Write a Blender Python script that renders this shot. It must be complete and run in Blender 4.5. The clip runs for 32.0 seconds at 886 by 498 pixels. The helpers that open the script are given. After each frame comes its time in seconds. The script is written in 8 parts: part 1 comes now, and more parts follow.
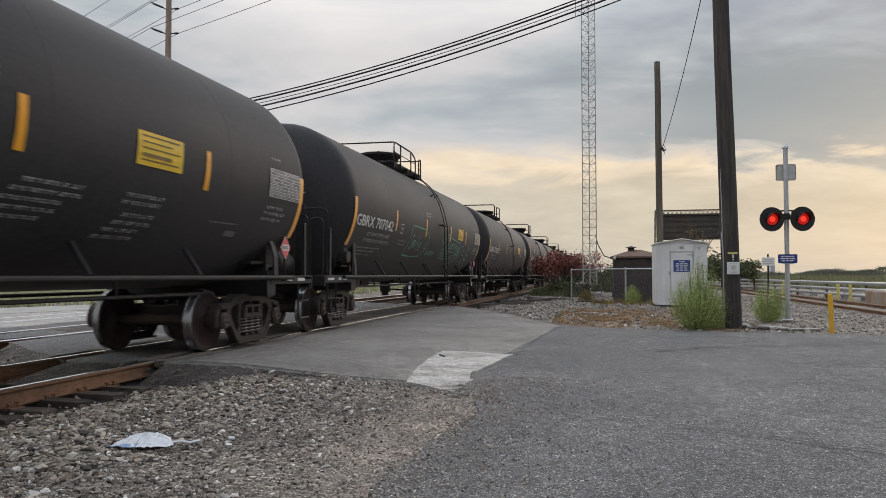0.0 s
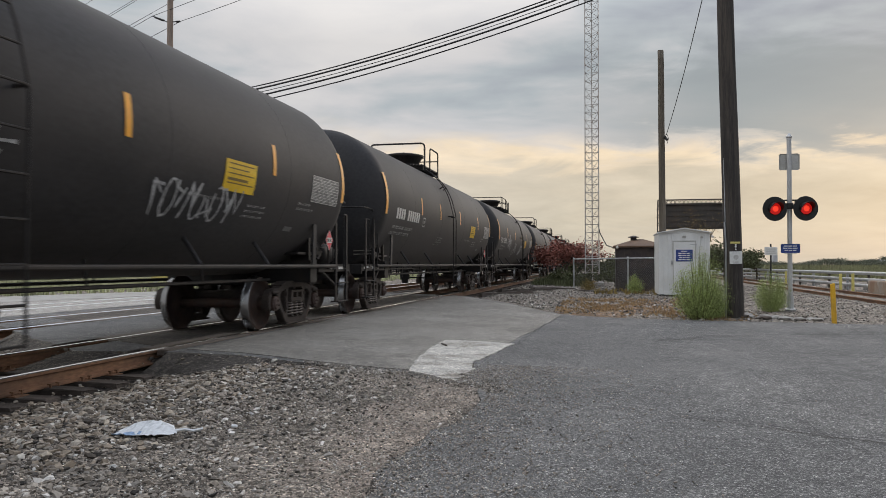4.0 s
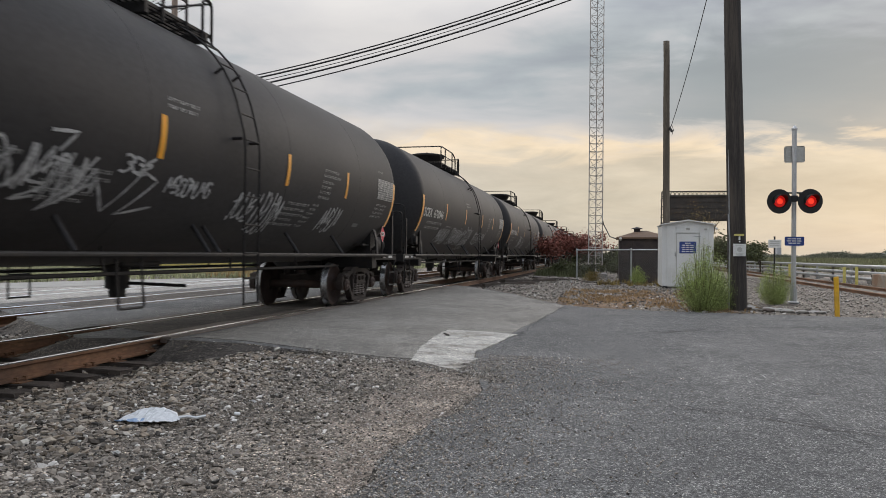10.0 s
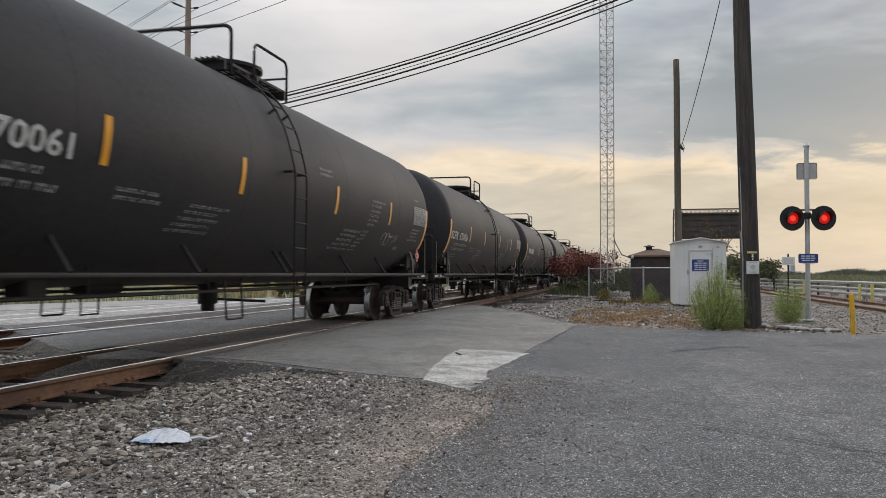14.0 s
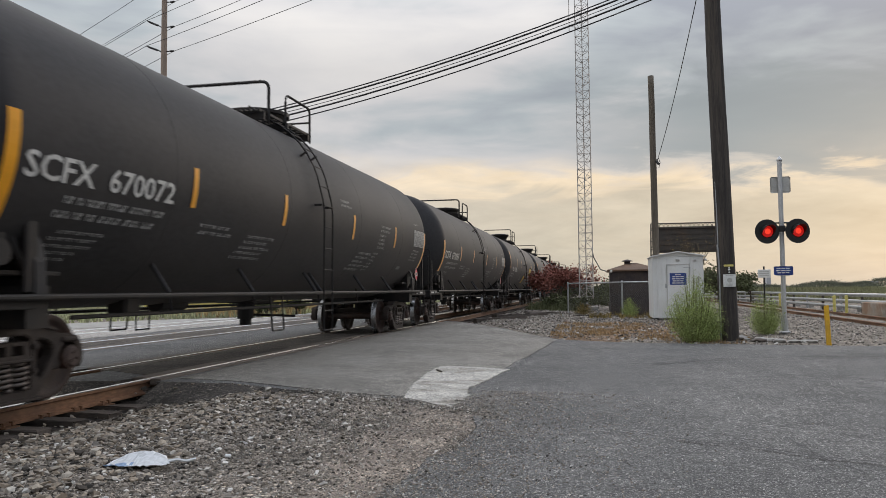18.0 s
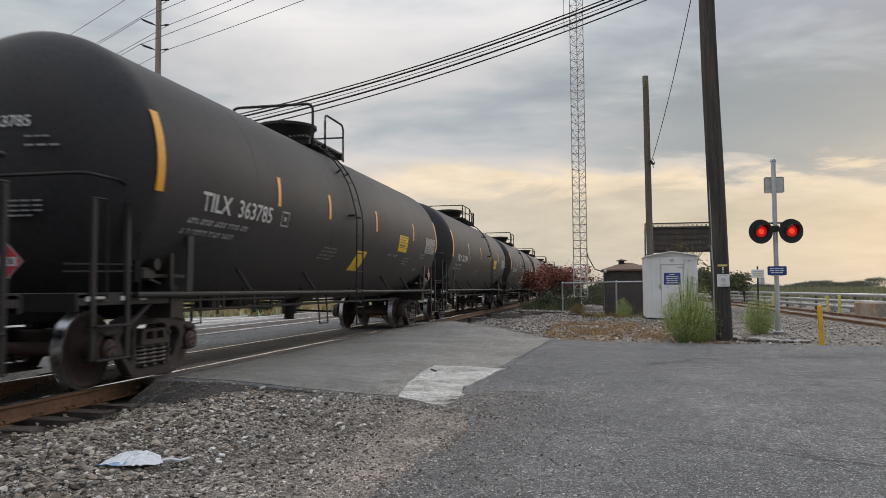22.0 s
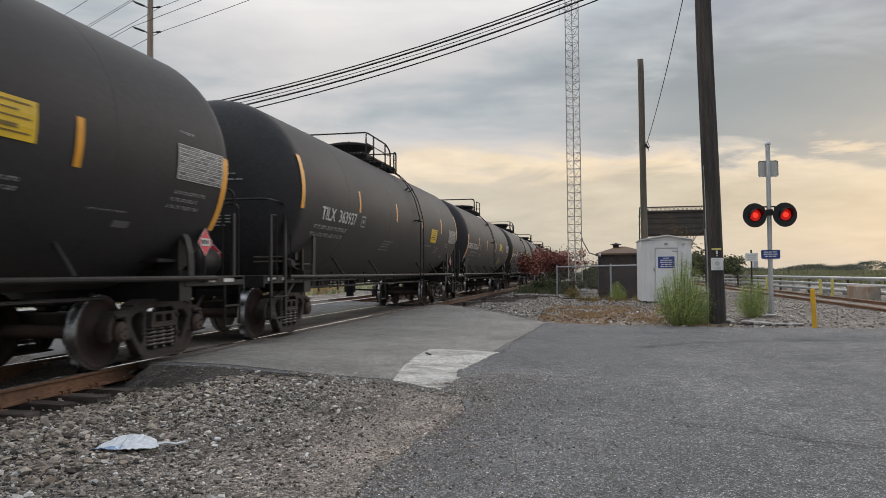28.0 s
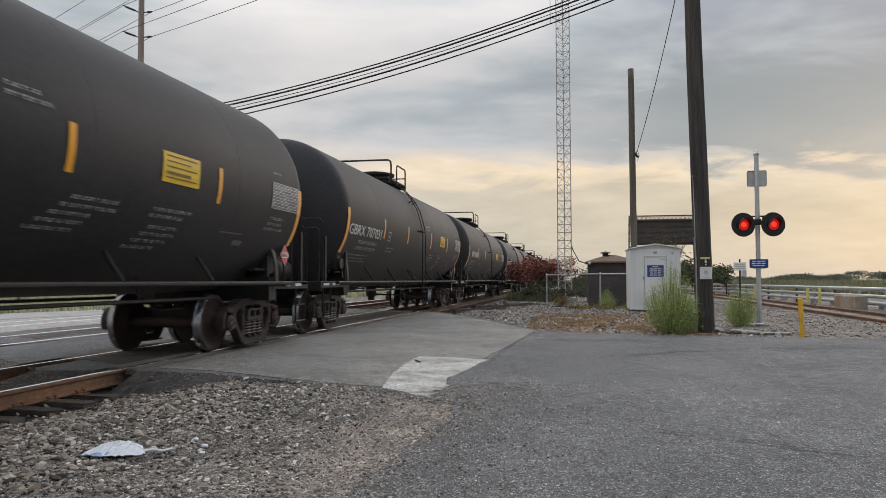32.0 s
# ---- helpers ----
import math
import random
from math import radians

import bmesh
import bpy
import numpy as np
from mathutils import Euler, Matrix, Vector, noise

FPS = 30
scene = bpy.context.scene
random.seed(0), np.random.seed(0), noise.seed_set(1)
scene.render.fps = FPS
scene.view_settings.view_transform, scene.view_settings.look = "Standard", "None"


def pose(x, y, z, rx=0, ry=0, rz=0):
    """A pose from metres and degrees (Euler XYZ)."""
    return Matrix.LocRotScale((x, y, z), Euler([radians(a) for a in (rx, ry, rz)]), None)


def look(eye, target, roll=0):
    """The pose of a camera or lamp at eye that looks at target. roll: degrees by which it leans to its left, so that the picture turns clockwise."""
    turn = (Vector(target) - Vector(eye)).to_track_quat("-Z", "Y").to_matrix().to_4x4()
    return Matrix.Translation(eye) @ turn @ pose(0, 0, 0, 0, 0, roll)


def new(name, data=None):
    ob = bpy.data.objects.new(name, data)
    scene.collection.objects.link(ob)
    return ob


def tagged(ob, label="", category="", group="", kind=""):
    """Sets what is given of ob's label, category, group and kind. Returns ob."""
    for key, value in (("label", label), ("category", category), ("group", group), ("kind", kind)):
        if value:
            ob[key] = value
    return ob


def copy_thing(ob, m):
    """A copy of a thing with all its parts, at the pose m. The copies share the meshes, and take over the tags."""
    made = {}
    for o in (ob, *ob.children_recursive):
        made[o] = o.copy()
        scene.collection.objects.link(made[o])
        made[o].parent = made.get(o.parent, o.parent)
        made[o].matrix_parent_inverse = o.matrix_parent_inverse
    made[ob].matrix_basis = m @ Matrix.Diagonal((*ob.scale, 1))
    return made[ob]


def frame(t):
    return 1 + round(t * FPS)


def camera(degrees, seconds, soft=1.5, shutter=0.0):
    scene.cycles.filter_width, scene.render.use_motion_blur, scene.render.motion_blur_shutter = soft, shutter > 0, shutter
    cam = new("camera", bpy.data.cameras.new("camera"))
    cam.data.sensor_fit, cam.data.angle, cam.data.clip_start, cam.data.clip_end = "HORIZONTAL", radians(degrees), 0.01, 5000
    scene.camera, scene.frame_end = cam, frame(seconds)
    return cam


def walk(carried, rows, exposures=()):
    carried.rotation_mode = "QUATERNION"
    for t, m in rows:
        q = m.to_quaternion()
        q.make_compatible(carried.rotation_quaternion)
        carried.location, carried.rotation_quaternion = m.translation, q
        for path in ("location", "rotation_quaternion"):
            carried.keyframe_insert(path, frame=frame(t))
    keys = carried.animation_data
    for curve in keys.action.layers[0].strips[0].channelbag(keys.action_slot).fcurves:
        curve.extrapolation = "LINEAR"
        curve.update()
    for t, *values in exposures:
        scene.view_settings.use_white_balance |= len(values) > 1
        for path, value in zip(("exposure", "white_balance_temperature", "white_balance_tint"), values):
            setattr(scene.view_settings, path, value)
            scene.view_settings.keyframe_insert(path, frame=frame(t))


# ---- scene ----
cam = camera(60.6, 32.0, soft=0.58, shutter=0.12)

PATH = [
    # seconds, heading, tilt, lean, x, y, z
    (0.0, 11.751, 1.969, -0.031, 5.864, 0.002, 1.127),
    (0.5, 11.987, 1.923, 0.013, 5.864, 0.002, 1.127),
    (1.0, 12.082, 1.913, -0.038, 5.864, 0.002, 1.127),
    (1.5, 12.028, 1.886, -0.173, 5.864, 0.002, 1.127),
    (2.0, 11.948, 1.870, -0.304, 5.864, 0.002, 1.127),
    (2.5, 11.914, 1.701, -0.343, 5.864, 0.002, 1.127),
    (3.0, 11.912, 1.597, -0.324, 5.864, 0.002, 1.127),
    (3.5, 11.928, 1.435, -0.158, 5.864, 0.002, 1.127),
    (5.5, 11.769, 0.406, 0.459, 5.864, 0.002, 1.127),
    (6.0, 11.477, 0.429, 0.287, 5.864, 0.002, 1.127),
    (6.5, 11.163, 0.585, 0.173, 5.864, 0.002, 1.127),
    (7.0, 10.888, 0.637, 0.280, 5.864, 0.002, 1.127),
    (7.5, 10.804, 0.684, 0.458, 5.864, 0.002, 1.127),
    (8.0, 10.902, 0.683, 0.602, 5.864, 0.002, 1.127),
    (8.5, 11.108, 0.680, 0.654, 5.864, 0.002, 1.127),
    (9.0, 11.361, 0.690, 0.563, 5.864, 0.002, 1.127),
    (9.5, 11.737, 0.551, 0.507, 5.864, 0.002, 1.127),
    (10.0, 12.165, 0.394, 0.511, 5.864, 0.002, 1.127),
    (10.5, 12.485, 0.421, 0.521, 5.864, 0.002, 1.127),
    (11.0, 12.561, 0.607, 0.542, 5.864, 0.002, 1.127),
    (11.5, 12.532, 0.862, 0.478, 5.864, 0.002, 1.127),
    (12.0, 12.573, 1.009, 0.360, 5.864, 0.002, 1.127),
    (12.5, 12.709, 1.027, 0.365, 5.864, 0.002, 1.127),
    (13.0, 12.906, 1.178, 0.371, 5.864, 0.002, 1.127),
    (13.5, 13.079, 1.476, 0.279, 5.864, 0.002, 1.127),
    (14.0, 13.029, 1.843, 0.201, 5.864, 0.002, 1.127),
    (14.5, 12.832, 2.172, 0.109, 5.864, 0.002, 1.127),
    (16.5, 12.222, 2.777, -0.130, 5.864, 0.002, 1.127),
    (17.0, 12.003, 2.842, -0.316, 5.864, 0.002, 1.127),
    (17.5, 11.698, 2.905, -0.420, 5.864, 0.002, 1.127),
    (18.0, 11.467, 3.091, -0.517, 5.864, 0.002, 1.127),
    (18.5, 11.268, 3.288, -0.512, 5.864, 0.002, 1.127),
    (19.0, 11.240, 3.289, -0.413, 5.864, 0.002, 1.127),
    (19.5, 11.222, 3.090, -0.359, 5.864, 0.002, 1.127),
    (20.0, 11.228, 2.840, -0.266, 5.864, 0.002, 1.127),
    (20.5, 11.124, 2.715, -0.268, 5.864, 0.002, 1.127),
    (21.0, 11.015, 2.792, -0.302, 5.864, 0.002, 1.127),
    (21.5, 10.973, 2.951, -0.360, 5.864, 0.002, 1.127),
    (22.0, 11.061, 3.044, -0.430, 5.864, 0.002, 1.127),
    (22.5, 11.242, 2.889, -0.330, 5.864, 0.002, 1.127),
    (23.0, 11.410, 2.629, -0.272, 5.864, 0.002, 1.127),
    (23.5, 11.451, 2.394, -0.280, 5.864, 0.002, 1.127),
    (24.0, 11.370, 2.253, -0.314, 5.864, 0.002, 1.127),
    (24.5, 11.137, 2.243, -0.395, 5.864, 0.002, 1.127),
    (25.0, 10.929, 2.289, -0.402, 5.864, 0.002, 1.127),
    (25.5, 10.797, 2.328, -0.382, 5.864, 0.002, 1.127),
    (27.5, 10.677, 1.886, -0.480, 5.864, 0.002, 1.127),
    (28.0, 10.672, 1.830, -0.507, 5.864, 0.002, 1.127),
    (28.5, 10.706, 1.852, -0.507, 5.864, 0.002, 1.127),
    (29.0, 10.737, 1.999, -0.498, 5.864, 0.002, 1.127),
    (29.5, 10.693, 2.171, -0.437, 5.864, 0.002, 1.127),
    (30.0, 10.597, 2.364, -0.401, 5.864, 0.002, 1.127),
    (30.5, 10.458, 2.475, -0.317, 5.864, 0.002, 1.127),
    (31.0, 10.328, 2.524, -0.219, 5.864, 0.002, 1.127),
    (31.5, 10.153, 2.511, -0.177, 5.864, 0.002, 1.127),
    (32.0, 9.918, 2.373, -0.154, 5.864, 0.002, 1.127),
]


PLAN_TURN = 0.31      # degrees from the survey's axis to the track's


def turned(x, y):
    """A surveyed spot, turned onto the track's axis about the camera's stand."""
    a = radians(PLAN_TURN)
    return (5.86 + (x - 5.86) * math.cos(a) - y * math.sin(a), (x - 5.86) * math.sin(a) + y * math.cos(a))


def carried_pose(heading, tilt, lean, x, y, z):
    return pose(x, y, z, 90 + tilt, 0, heading + PLAN_TURN) @ pose(0, 0, 0, 0, 0, lean)


walk(cam, [(r[0], carried_pose(*r[1:])) for r in PATH], exposures=[(0.0, 0.24, 6580, 12), (32.0, 0.24, 6580, 12)])


# ---- sky, sun ----
SUN_AZ = radians(-24)      # to the right of the track's direction, low behind cloud
SUN_EL = radians(7)


def build_world():
    w = bpy.data.worlds.new("evening_sky")
    scene.world = w
    w.use_nodes = True
    nt = w.node_tree
    N, Lk = nt.nodes, nt.links
    N.clear()
    out = N.new("ShaderNodeOutputWorld")
    bg = N.new("ShaderNodeBackground")
    sky = N.new("ShaderNodeTexSky")
    sky.sky_type = "NISHITA"
    sky.sun_disc = False
    sky.sun_elevation = SUN_EL
    sky.sun_rotation = -SUN_AZ
    sky.air_density, sky.dust_density = 1.0, 2.0
    dim = N.new("ShaderNodeMix")
    dim.data_type, dim.blend_type = "RGBA", "MULTIPLY"
    dim.inputs[0].default_value = 1.0
    dim.inputs[7].default_value = (0.045, 0.045, 0.045, 1)
    Lk.new(sky.outputs[0], dim.inputs[6])
    co = N.new("ShaderNodeTexCoord")
    sep = N.new("ShaderNodeSeparateXYZ")
    Lk.new(co.outputs["Generated"], sep.inputs[0])

    def math_node(op, a, b=None):
        n = N.new("ShaderNodeMath")
        n.operation = op
        for i, v in enumerate((a, b)):
            if v is None:
                continue
            if isinstance(v, (int, float)):
                n.inputs[i].default_value = v
            else:
                Lk.new(v, n.inputs[i])
        return n.outputs[0]

    up = math_node("MAXIMUM", sep.outputs[2], 0.0)
    den = math_node("ADD", up, 0.16)
    cx = math_node("DIVIDE", sep.outputs[0], den)
    cy = math_node("DIVIDE", sep.outputs[1], den)
    comb = N.new("ShaderNodeCombineXYZ")
    Lk.new(cx, comb.inputs[0])
    Lk.new(cy, comb.inputs[1])
    # the layer of cloud, in long banks lying across the view
    def cloud_noise(loc, scale, size, detail, rough, distort):
        mp = N.new("ShaderNodeMapping")
        mp.inputs["Location"].default_value = loc
        mp.inputs["Scale"].default_value = scale
        Lk.new(comb.outputs[0], mp.inputs[0])
        n = N.new("ShaderNodeTexNoise")
        n.inputs["Scale"].default_value, n.inputs["Detail"].default_value = size, detail
        n.inputs["Roughness"].default_value, n.inputs["Distortion"].default_value = rough, distort
        Lk.new(mp.outputs[0], n.inputs[0])
        return n.outputs[0]

    strata = N.new("ShaderNodeMapping")
    strata.inputs["Location"].default_value = (2.35, 0.6, 1.15)
    strata.inputs["Scale"].default_value = (1.5, 1.5, 6.2)
    Lk.new(co.outputs["Generated"], strata.inputs[0])

    def layered(size, detail, rough, distort):
        n = N.new("ShaderNodeTexNoise")
        n.inputs["Scale"].default_value, n.inputs["Detail"].default_value = size, detail
        n.inputs["Roughness"].default_value, n.inputs["Distortion"].default_value = rough, distort
        Lk.new(strata.outputs[0], n.inputs[0])
        return n.outputs[0]

    banks = layered(1.15, 4, 0.5, 0.4)
    puffs = layered(3.4, 6, 0.55, 0.6)
    wisps = cloud_noise((1.2, 5.1, 0), (1.1, 1.3, 1), 1.9, 7, 0.55, 0.7)
    right = N.new("ShaderNodeVectorMath")
    right.operation = "DOT_PRODUCT"
    right.inputs[1].default_value = (0.80, 0.12, 0.75)
    Lk.new(co.outputs["Generated"], right.inputs[0])
    mix = math_node("ADD", math_node("MULTIPLY", banks, 0.68), math_node("ADD", math_node("MULTIPLY", puffs, 0.19), math_node("MULTIPLY", wisps, 0.13)))
    mix = math_node("SUBTRACT", mix, math_node("MULTIPLY", math_node("MAXIMUM", math_node("SUBTRACT", right.outputs["Value"], 0.31), 0.0), 0.88))
    body = N.new("ShaderNodeValToRGB")
    e = body.color_ramp.elements
    e[0].position, e[0].color = 0.37, (0.285, 0.315, 0.362, 1)
    e[1].position, e[1].color = 0.62, (0.655, 0.648, 0.635, 1)
    m = e.new(0.45)
    m.color = (0.395, 0.440, 0.466, 1)
    m = e.new(0.52)
    m.color = (0.548, 0.553, 0.562, 1)
    Lk.new(mix, body.inputs[0])
    # evening light under the cloud deck, strongest towards the sun
    glow = N.new("ShaderNodeValToRGB")
    g = glow.color_ramp.elements
    g[0].position, g[0].color = 0.0, (0.50, 0.472, 0.400, 1)
    g[1].position, g[1].color = 0.30, (0.60, 0.585, 0.55, 1)
    for q, c in ((0.05, (0.535, 0.495, 0.400)), (0.10, (0.585, 0.53, 0.42)), (0.118, (0.61, 0.545, 0.43)), (0.136, (0.85, 0.70, 0.49)), (0.155, (0.74, 0.65, 0.53))):
        a = g.new(q)
        a.color = (*c, 1)
    hgt = math_node("SUBTRACT", math_node("ADD", up, math_node("MULTIPLY", wisps, 0.10)), 0.05)
    Lk.new(hgt, glow.inputs[0])
    low = math_node("SUBTRACT", hgt, math_node("MULTIPLY", math_node("SUBTRACT", banks, 0.5), 0.22))
    fade = N.new("ShaderNodeMapRange")
    fade.interpolation_type = "SMOOTHSTEP"
    fade.inputs[1].default_value, fade.inputs[2].default_value = 0.125, 0.185
    fade.inputs[3].default_value, fade.inputs[4].default_value = 0.95, 0.0
    Lk.new(low, fade.inputs[0])
    az = N.new("ShaderNodeVectorMath")
    az.operation = "DOT_PRODUCT"
    az.inputs[1].default_value = (-math.sin(SUN_AZ), math.cos(SUN_AZ), 0)
    Lk.new(co.outputs["Generated"], az.inputs[0])
    side = N.new("ShaderNodeMapRange")
    side.inputs[1].default_value, side.inputs[2].default_value = 0.2, 0.9
    side.inputs[3].default_value, side.inputs[4].default_value = 0.0, 1.0
    Lk.new(az.outputs["Value"], side.inputs[0])
    amount = math_node("MULTIPLY", fade.outputs[0], side.outputs[0])
    warm = N.new("ShaderNodeMix")
    warm.data_type = "RGBA"
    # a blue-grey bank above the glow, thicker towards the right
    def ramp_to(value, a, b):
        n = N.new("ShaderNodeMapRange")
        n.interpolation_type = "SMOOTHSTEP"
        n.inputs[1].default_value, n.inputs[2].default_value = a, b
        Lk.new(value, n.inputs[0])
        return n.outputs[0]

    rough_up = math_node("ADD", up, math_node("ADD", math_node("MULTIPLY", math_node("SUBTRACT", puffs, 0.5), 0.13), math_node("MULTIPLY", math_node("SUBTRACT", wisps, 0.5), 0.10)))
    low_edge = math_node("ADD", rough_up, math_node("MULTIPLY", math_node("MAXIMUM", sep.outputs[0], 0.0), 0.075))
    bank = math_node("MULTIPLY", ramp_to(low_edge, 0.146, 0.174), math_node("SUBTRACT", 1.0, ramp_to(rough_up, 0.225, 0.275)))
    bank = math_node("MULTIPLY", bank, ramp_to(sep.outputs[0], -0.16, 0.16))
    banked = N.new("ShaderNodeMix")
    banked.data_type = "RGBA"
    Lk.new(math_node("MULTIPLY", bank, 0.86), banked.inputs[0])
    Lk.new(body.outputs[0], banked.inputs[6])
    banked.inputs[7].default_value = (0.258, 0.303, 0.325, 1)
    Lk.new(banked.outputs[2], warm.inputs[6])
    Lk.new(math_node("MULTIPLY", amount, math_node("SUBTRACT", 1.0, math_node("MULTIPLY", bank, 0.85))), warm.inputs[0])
    shade = N.new("ShaderNodeMapRange")
    shade.inputs[1].default_value, shade.inputs[2].default_value = 0.36, 0.62
    shade.inputs[3].default_value, shade.inputs[4].default_value = 0.86, 1.08
    streaks = layered(7.5, 6, 0.6, 0.45)
    Lk.new(math_node("ADD", math_node("MULTIPLY", puffs, 0.55), math_node("MULTIPLY", streaks, 0.45)), shade.inputs[0])
    veil = N.new("ShaderNodeVectorMath")
    veil.operation = "SCALE"
    Lk.new(glow.outputs[0], veil.inputs[0])
    Lk.new(shade.outputs[0], veil.inputs["Scale"])
    Lk.new(veil.outputs[0], warm.inputs[7])
    cover = N.new("ShaderNodeMix")
    cover.data_type = "RGBA"
    cover.inputs[0].default_value = 0.93
    Lk.new(dim.outputs[2], cover.inputs[6])
    Lk.new(warm.outputs[2], cover.inputs[7])
    Lk.new(cover.outputs[2], bg.inputs[0])
    # an overcast sky is two to three times as bright overhead as at the horizon
    rise = N.new("ShaderNodeMapRange")
    rise.inputs[1].default_value, rise.inputs[2].default_value = 0.28, 1.0
    rise.inputs[3].default_value, rise.inputs[4].default_value = 1.0, 3.5
    Lk.new(up, rise.inputs[0])
    Lk.new(rise.outputs[0], bg.inputs[1])
    Lk.new(bg.outputs[0], out.inputs[0])


build_world()
sun = new("sun", bpy.data.lights.new("sun", "SUN"))
sun.data.energy, sun.data.angle, sun.data.color = 0.55, radians(30), (1.0, 0.91, 0.80)
sun.matrix_world = look((0, 0, 0), (math.sin(SUN_AZ) * math.cos(SUN_EL + 0.25), -math.cos(SUN_AZ) * math.cos(SUN_EL + 0.25), -math.sin(SUN_EL + 0.25)))


# ---- materials ----
MATS = {}


def mat(name, base, rough=0.7, metal=0.0, var=0.25, scale=3.0, fine=40.0, bump=0.2, second=None, per_object=0.0, island=0.0, glow=None, spec=0.5, stretch=(1, 1, 1), dirt=None, dirt_amount=0.4, object_space=True):
    """A surface with grain and blotches at two scales, and a second colour in stains."""
    if name in MATS:
        return MATS[name]
    m = bpy.data.materials.new(name)
    MATS[name] = m
    m.use_nodes = True
    nt = m.node_tree
    N, Lk = nt.nodes, nt.links
    b = N["Principled BSDF"]
    b.inputs["Roughness"].default_value = rough
    b.inputs["Metallic"].default_value = metal
    b.inputs["Specular IOR Level"].default_value = spec
    co = N.new("ShaderNodeTexCoord")
    mp = N.new("ShaderNodeMapping")
    mp.inputs["Scale"].default_value = stretch
    Lk.new(co.outputs["Object"], mp.inputs[0])
    big = N.new("ShaderNodeTexNoise")
    big.inputs["Scale"].default_value, big.inputs["Detail"].default_value = scale, 5
    Lk.new(mp.outputs[0], big.inputs[0])
    small = N.new("ShaderNodeTexNoise")
    small.inputs["Scale"].default_value, small.inputs["Detail"].default_value = fine, 3
    Lk.new(mp.outputs[0], small.inputs[0])
    dark = tuple(c * (1 - var) for c in base)
    light = tuple(min(1, c * (1 + var)) for c in base)
    r1 = N.new("ShaderNodeValToRGB")
    r1.color_ramp.elements[0].position, r1.color_ramp.elements[1].position = 0.3, 0.7
    r1.color_ramp.elements[0].color = (*dark, 1)
    r1.color_ramp.elements[1].color = (*light, 1)
    Lk.new(big.outputs[0], r1.inputs[0])
    mul = N.new("ShaderNodeMix")
    mul.data_type, mul.blend_type = "RGBA", "MULTIPLY"
    mul.inputs[0].default_value = 1.0
    r2 = N.new("ShaderNodeValToRGB")
    r2.color_ramp.elements[0].position, r2.color_ramp.elements[1].position = 0.3, 0.7
    lo = 1 - var
    r2.color_ramp.elements[0].color = (lo, lo, lo, 1)
    r2.color_ramp.elements[1].color = (1 + var * 0.6,) * 3 + (1,)
    Lk.new(small.outputs[0], r2.inputs[0])
    Lk.new(r1.outputs[0], mul.inputs[6])
    Lk.new(r2.outputs[0], mul.inputs[7])
    col = mul.outputs[2]
    if second:
        st = N.new("ShaderNodeTexNoise")
        st.inputs["Scale"].default_value, st.inputs["Detail"].default_value = scale * 0.6, 6
        st.inputs["Roughness"].default_value = 0.65
        off = N.new("ShaderNodeVectorMath")
        off.inputs[1].default_value = (7.3, 2.1, 5.7)
        Lk.new(mp.outputs[0], off.inputs[0])
        Lk.new(off.outputs[0], st.inputs[0])
        rr = N.new("ShaderNodeMapRange")
        rr.inputs[1].default_value, rr.inputs[2].default_value = 0.48, 0.62
        rr.inputs[4].default_value = dirt_amount
        Lk.new(st.outputs[0], rr.inputs[0])
        mx = N.new("ShaderNodeMix")
        mx.data_type = "RGBA"
        Lk.new(rr.outputs[0], mx.inputs[0])
        Lk.new(col, mx.inputs[6])
        mx.inputs[7].default_value = (*second, 1)
        col = mx.outputs[2]
    src = None
    if per_object:
        src, amt = N.new("ShaderNodeObjectInfo").outputs["Random"], per_object
    elif island:
        src, amt = N.new("ShaderNodeNewGeometry").outputs["Random Per Island"], island
    if src:
        rr = N.new("ShaderNodeMapRange")
        rr.inputs[3].default_value, rr.inputs[4].default_value = 1 - amt, 1 + amt
        Lk.new(src, rr.inputs[0])
        mx = N.new("ShaderNodeVectorMath")
        mx.operation = "SCALE"
        Lk.new(col, mx.inputs[0])
        Lk.new(rr.outputs[0], mx.inputs["Scale"])
        col = mx.outputs[0]
    Lk.new(col, b.inputs["Base Color"])
    rv = N.new("ShaderNodeMapRange")
    rv.inputs[3].default_value, rv.inputs[4].default_value = max(0.03, rough - 0.12), min(1, rough + 0.12)
    Lk.new(big.outputs[0], rv.inputs[0])
    Lk.new(rv.outputs[0], b.inputs["Roughness"])
    if bump:
        bp = N.new("ShaderNodeBump")
        bp.inputs["Strength"].default_value = bump
        bp.inputs["Distance"].default_value = 0.01
        Lk.new(small.outputs[0], bp.inputs["Height"])
        Lk.new(bp.outputs[0], b.inputs["Normal"])
    if glow:
        b.inputs["Emission Color"].default_value = (*glow[:3], 1)
        b.inputs["Emission Strength"].default_value = glow[3]
    return m


M_TANK = mat("black_tank_paint", (0.0325, 0.0322, 0.0342), 0.60, var=0.22, scale=0.7, fine=18, bump=0.03, second=(0.052, 0.047, 0.046), dirt_amount=0.45, stretch=(1, 0.45, 1), spec=0.17)
M_BLACK = mat("black_steel_paint", (0.0185, 0.0165, 0.0162), 0.6, var=0.3, scale=3, fine=50, bump=0.1, second=(0.042, 0.031, 0.024), dirt_amount=0.5, spec=0.3)
M_TRUCK = mat("grimy_cast_steel", (0.048, 0.037, 0.032), 0.72, var=0.35, scale=4, fine=60, bump=0.25, second=(0.066, 0.048, 0.038), dirt_amount=0.6, spec=0.35)
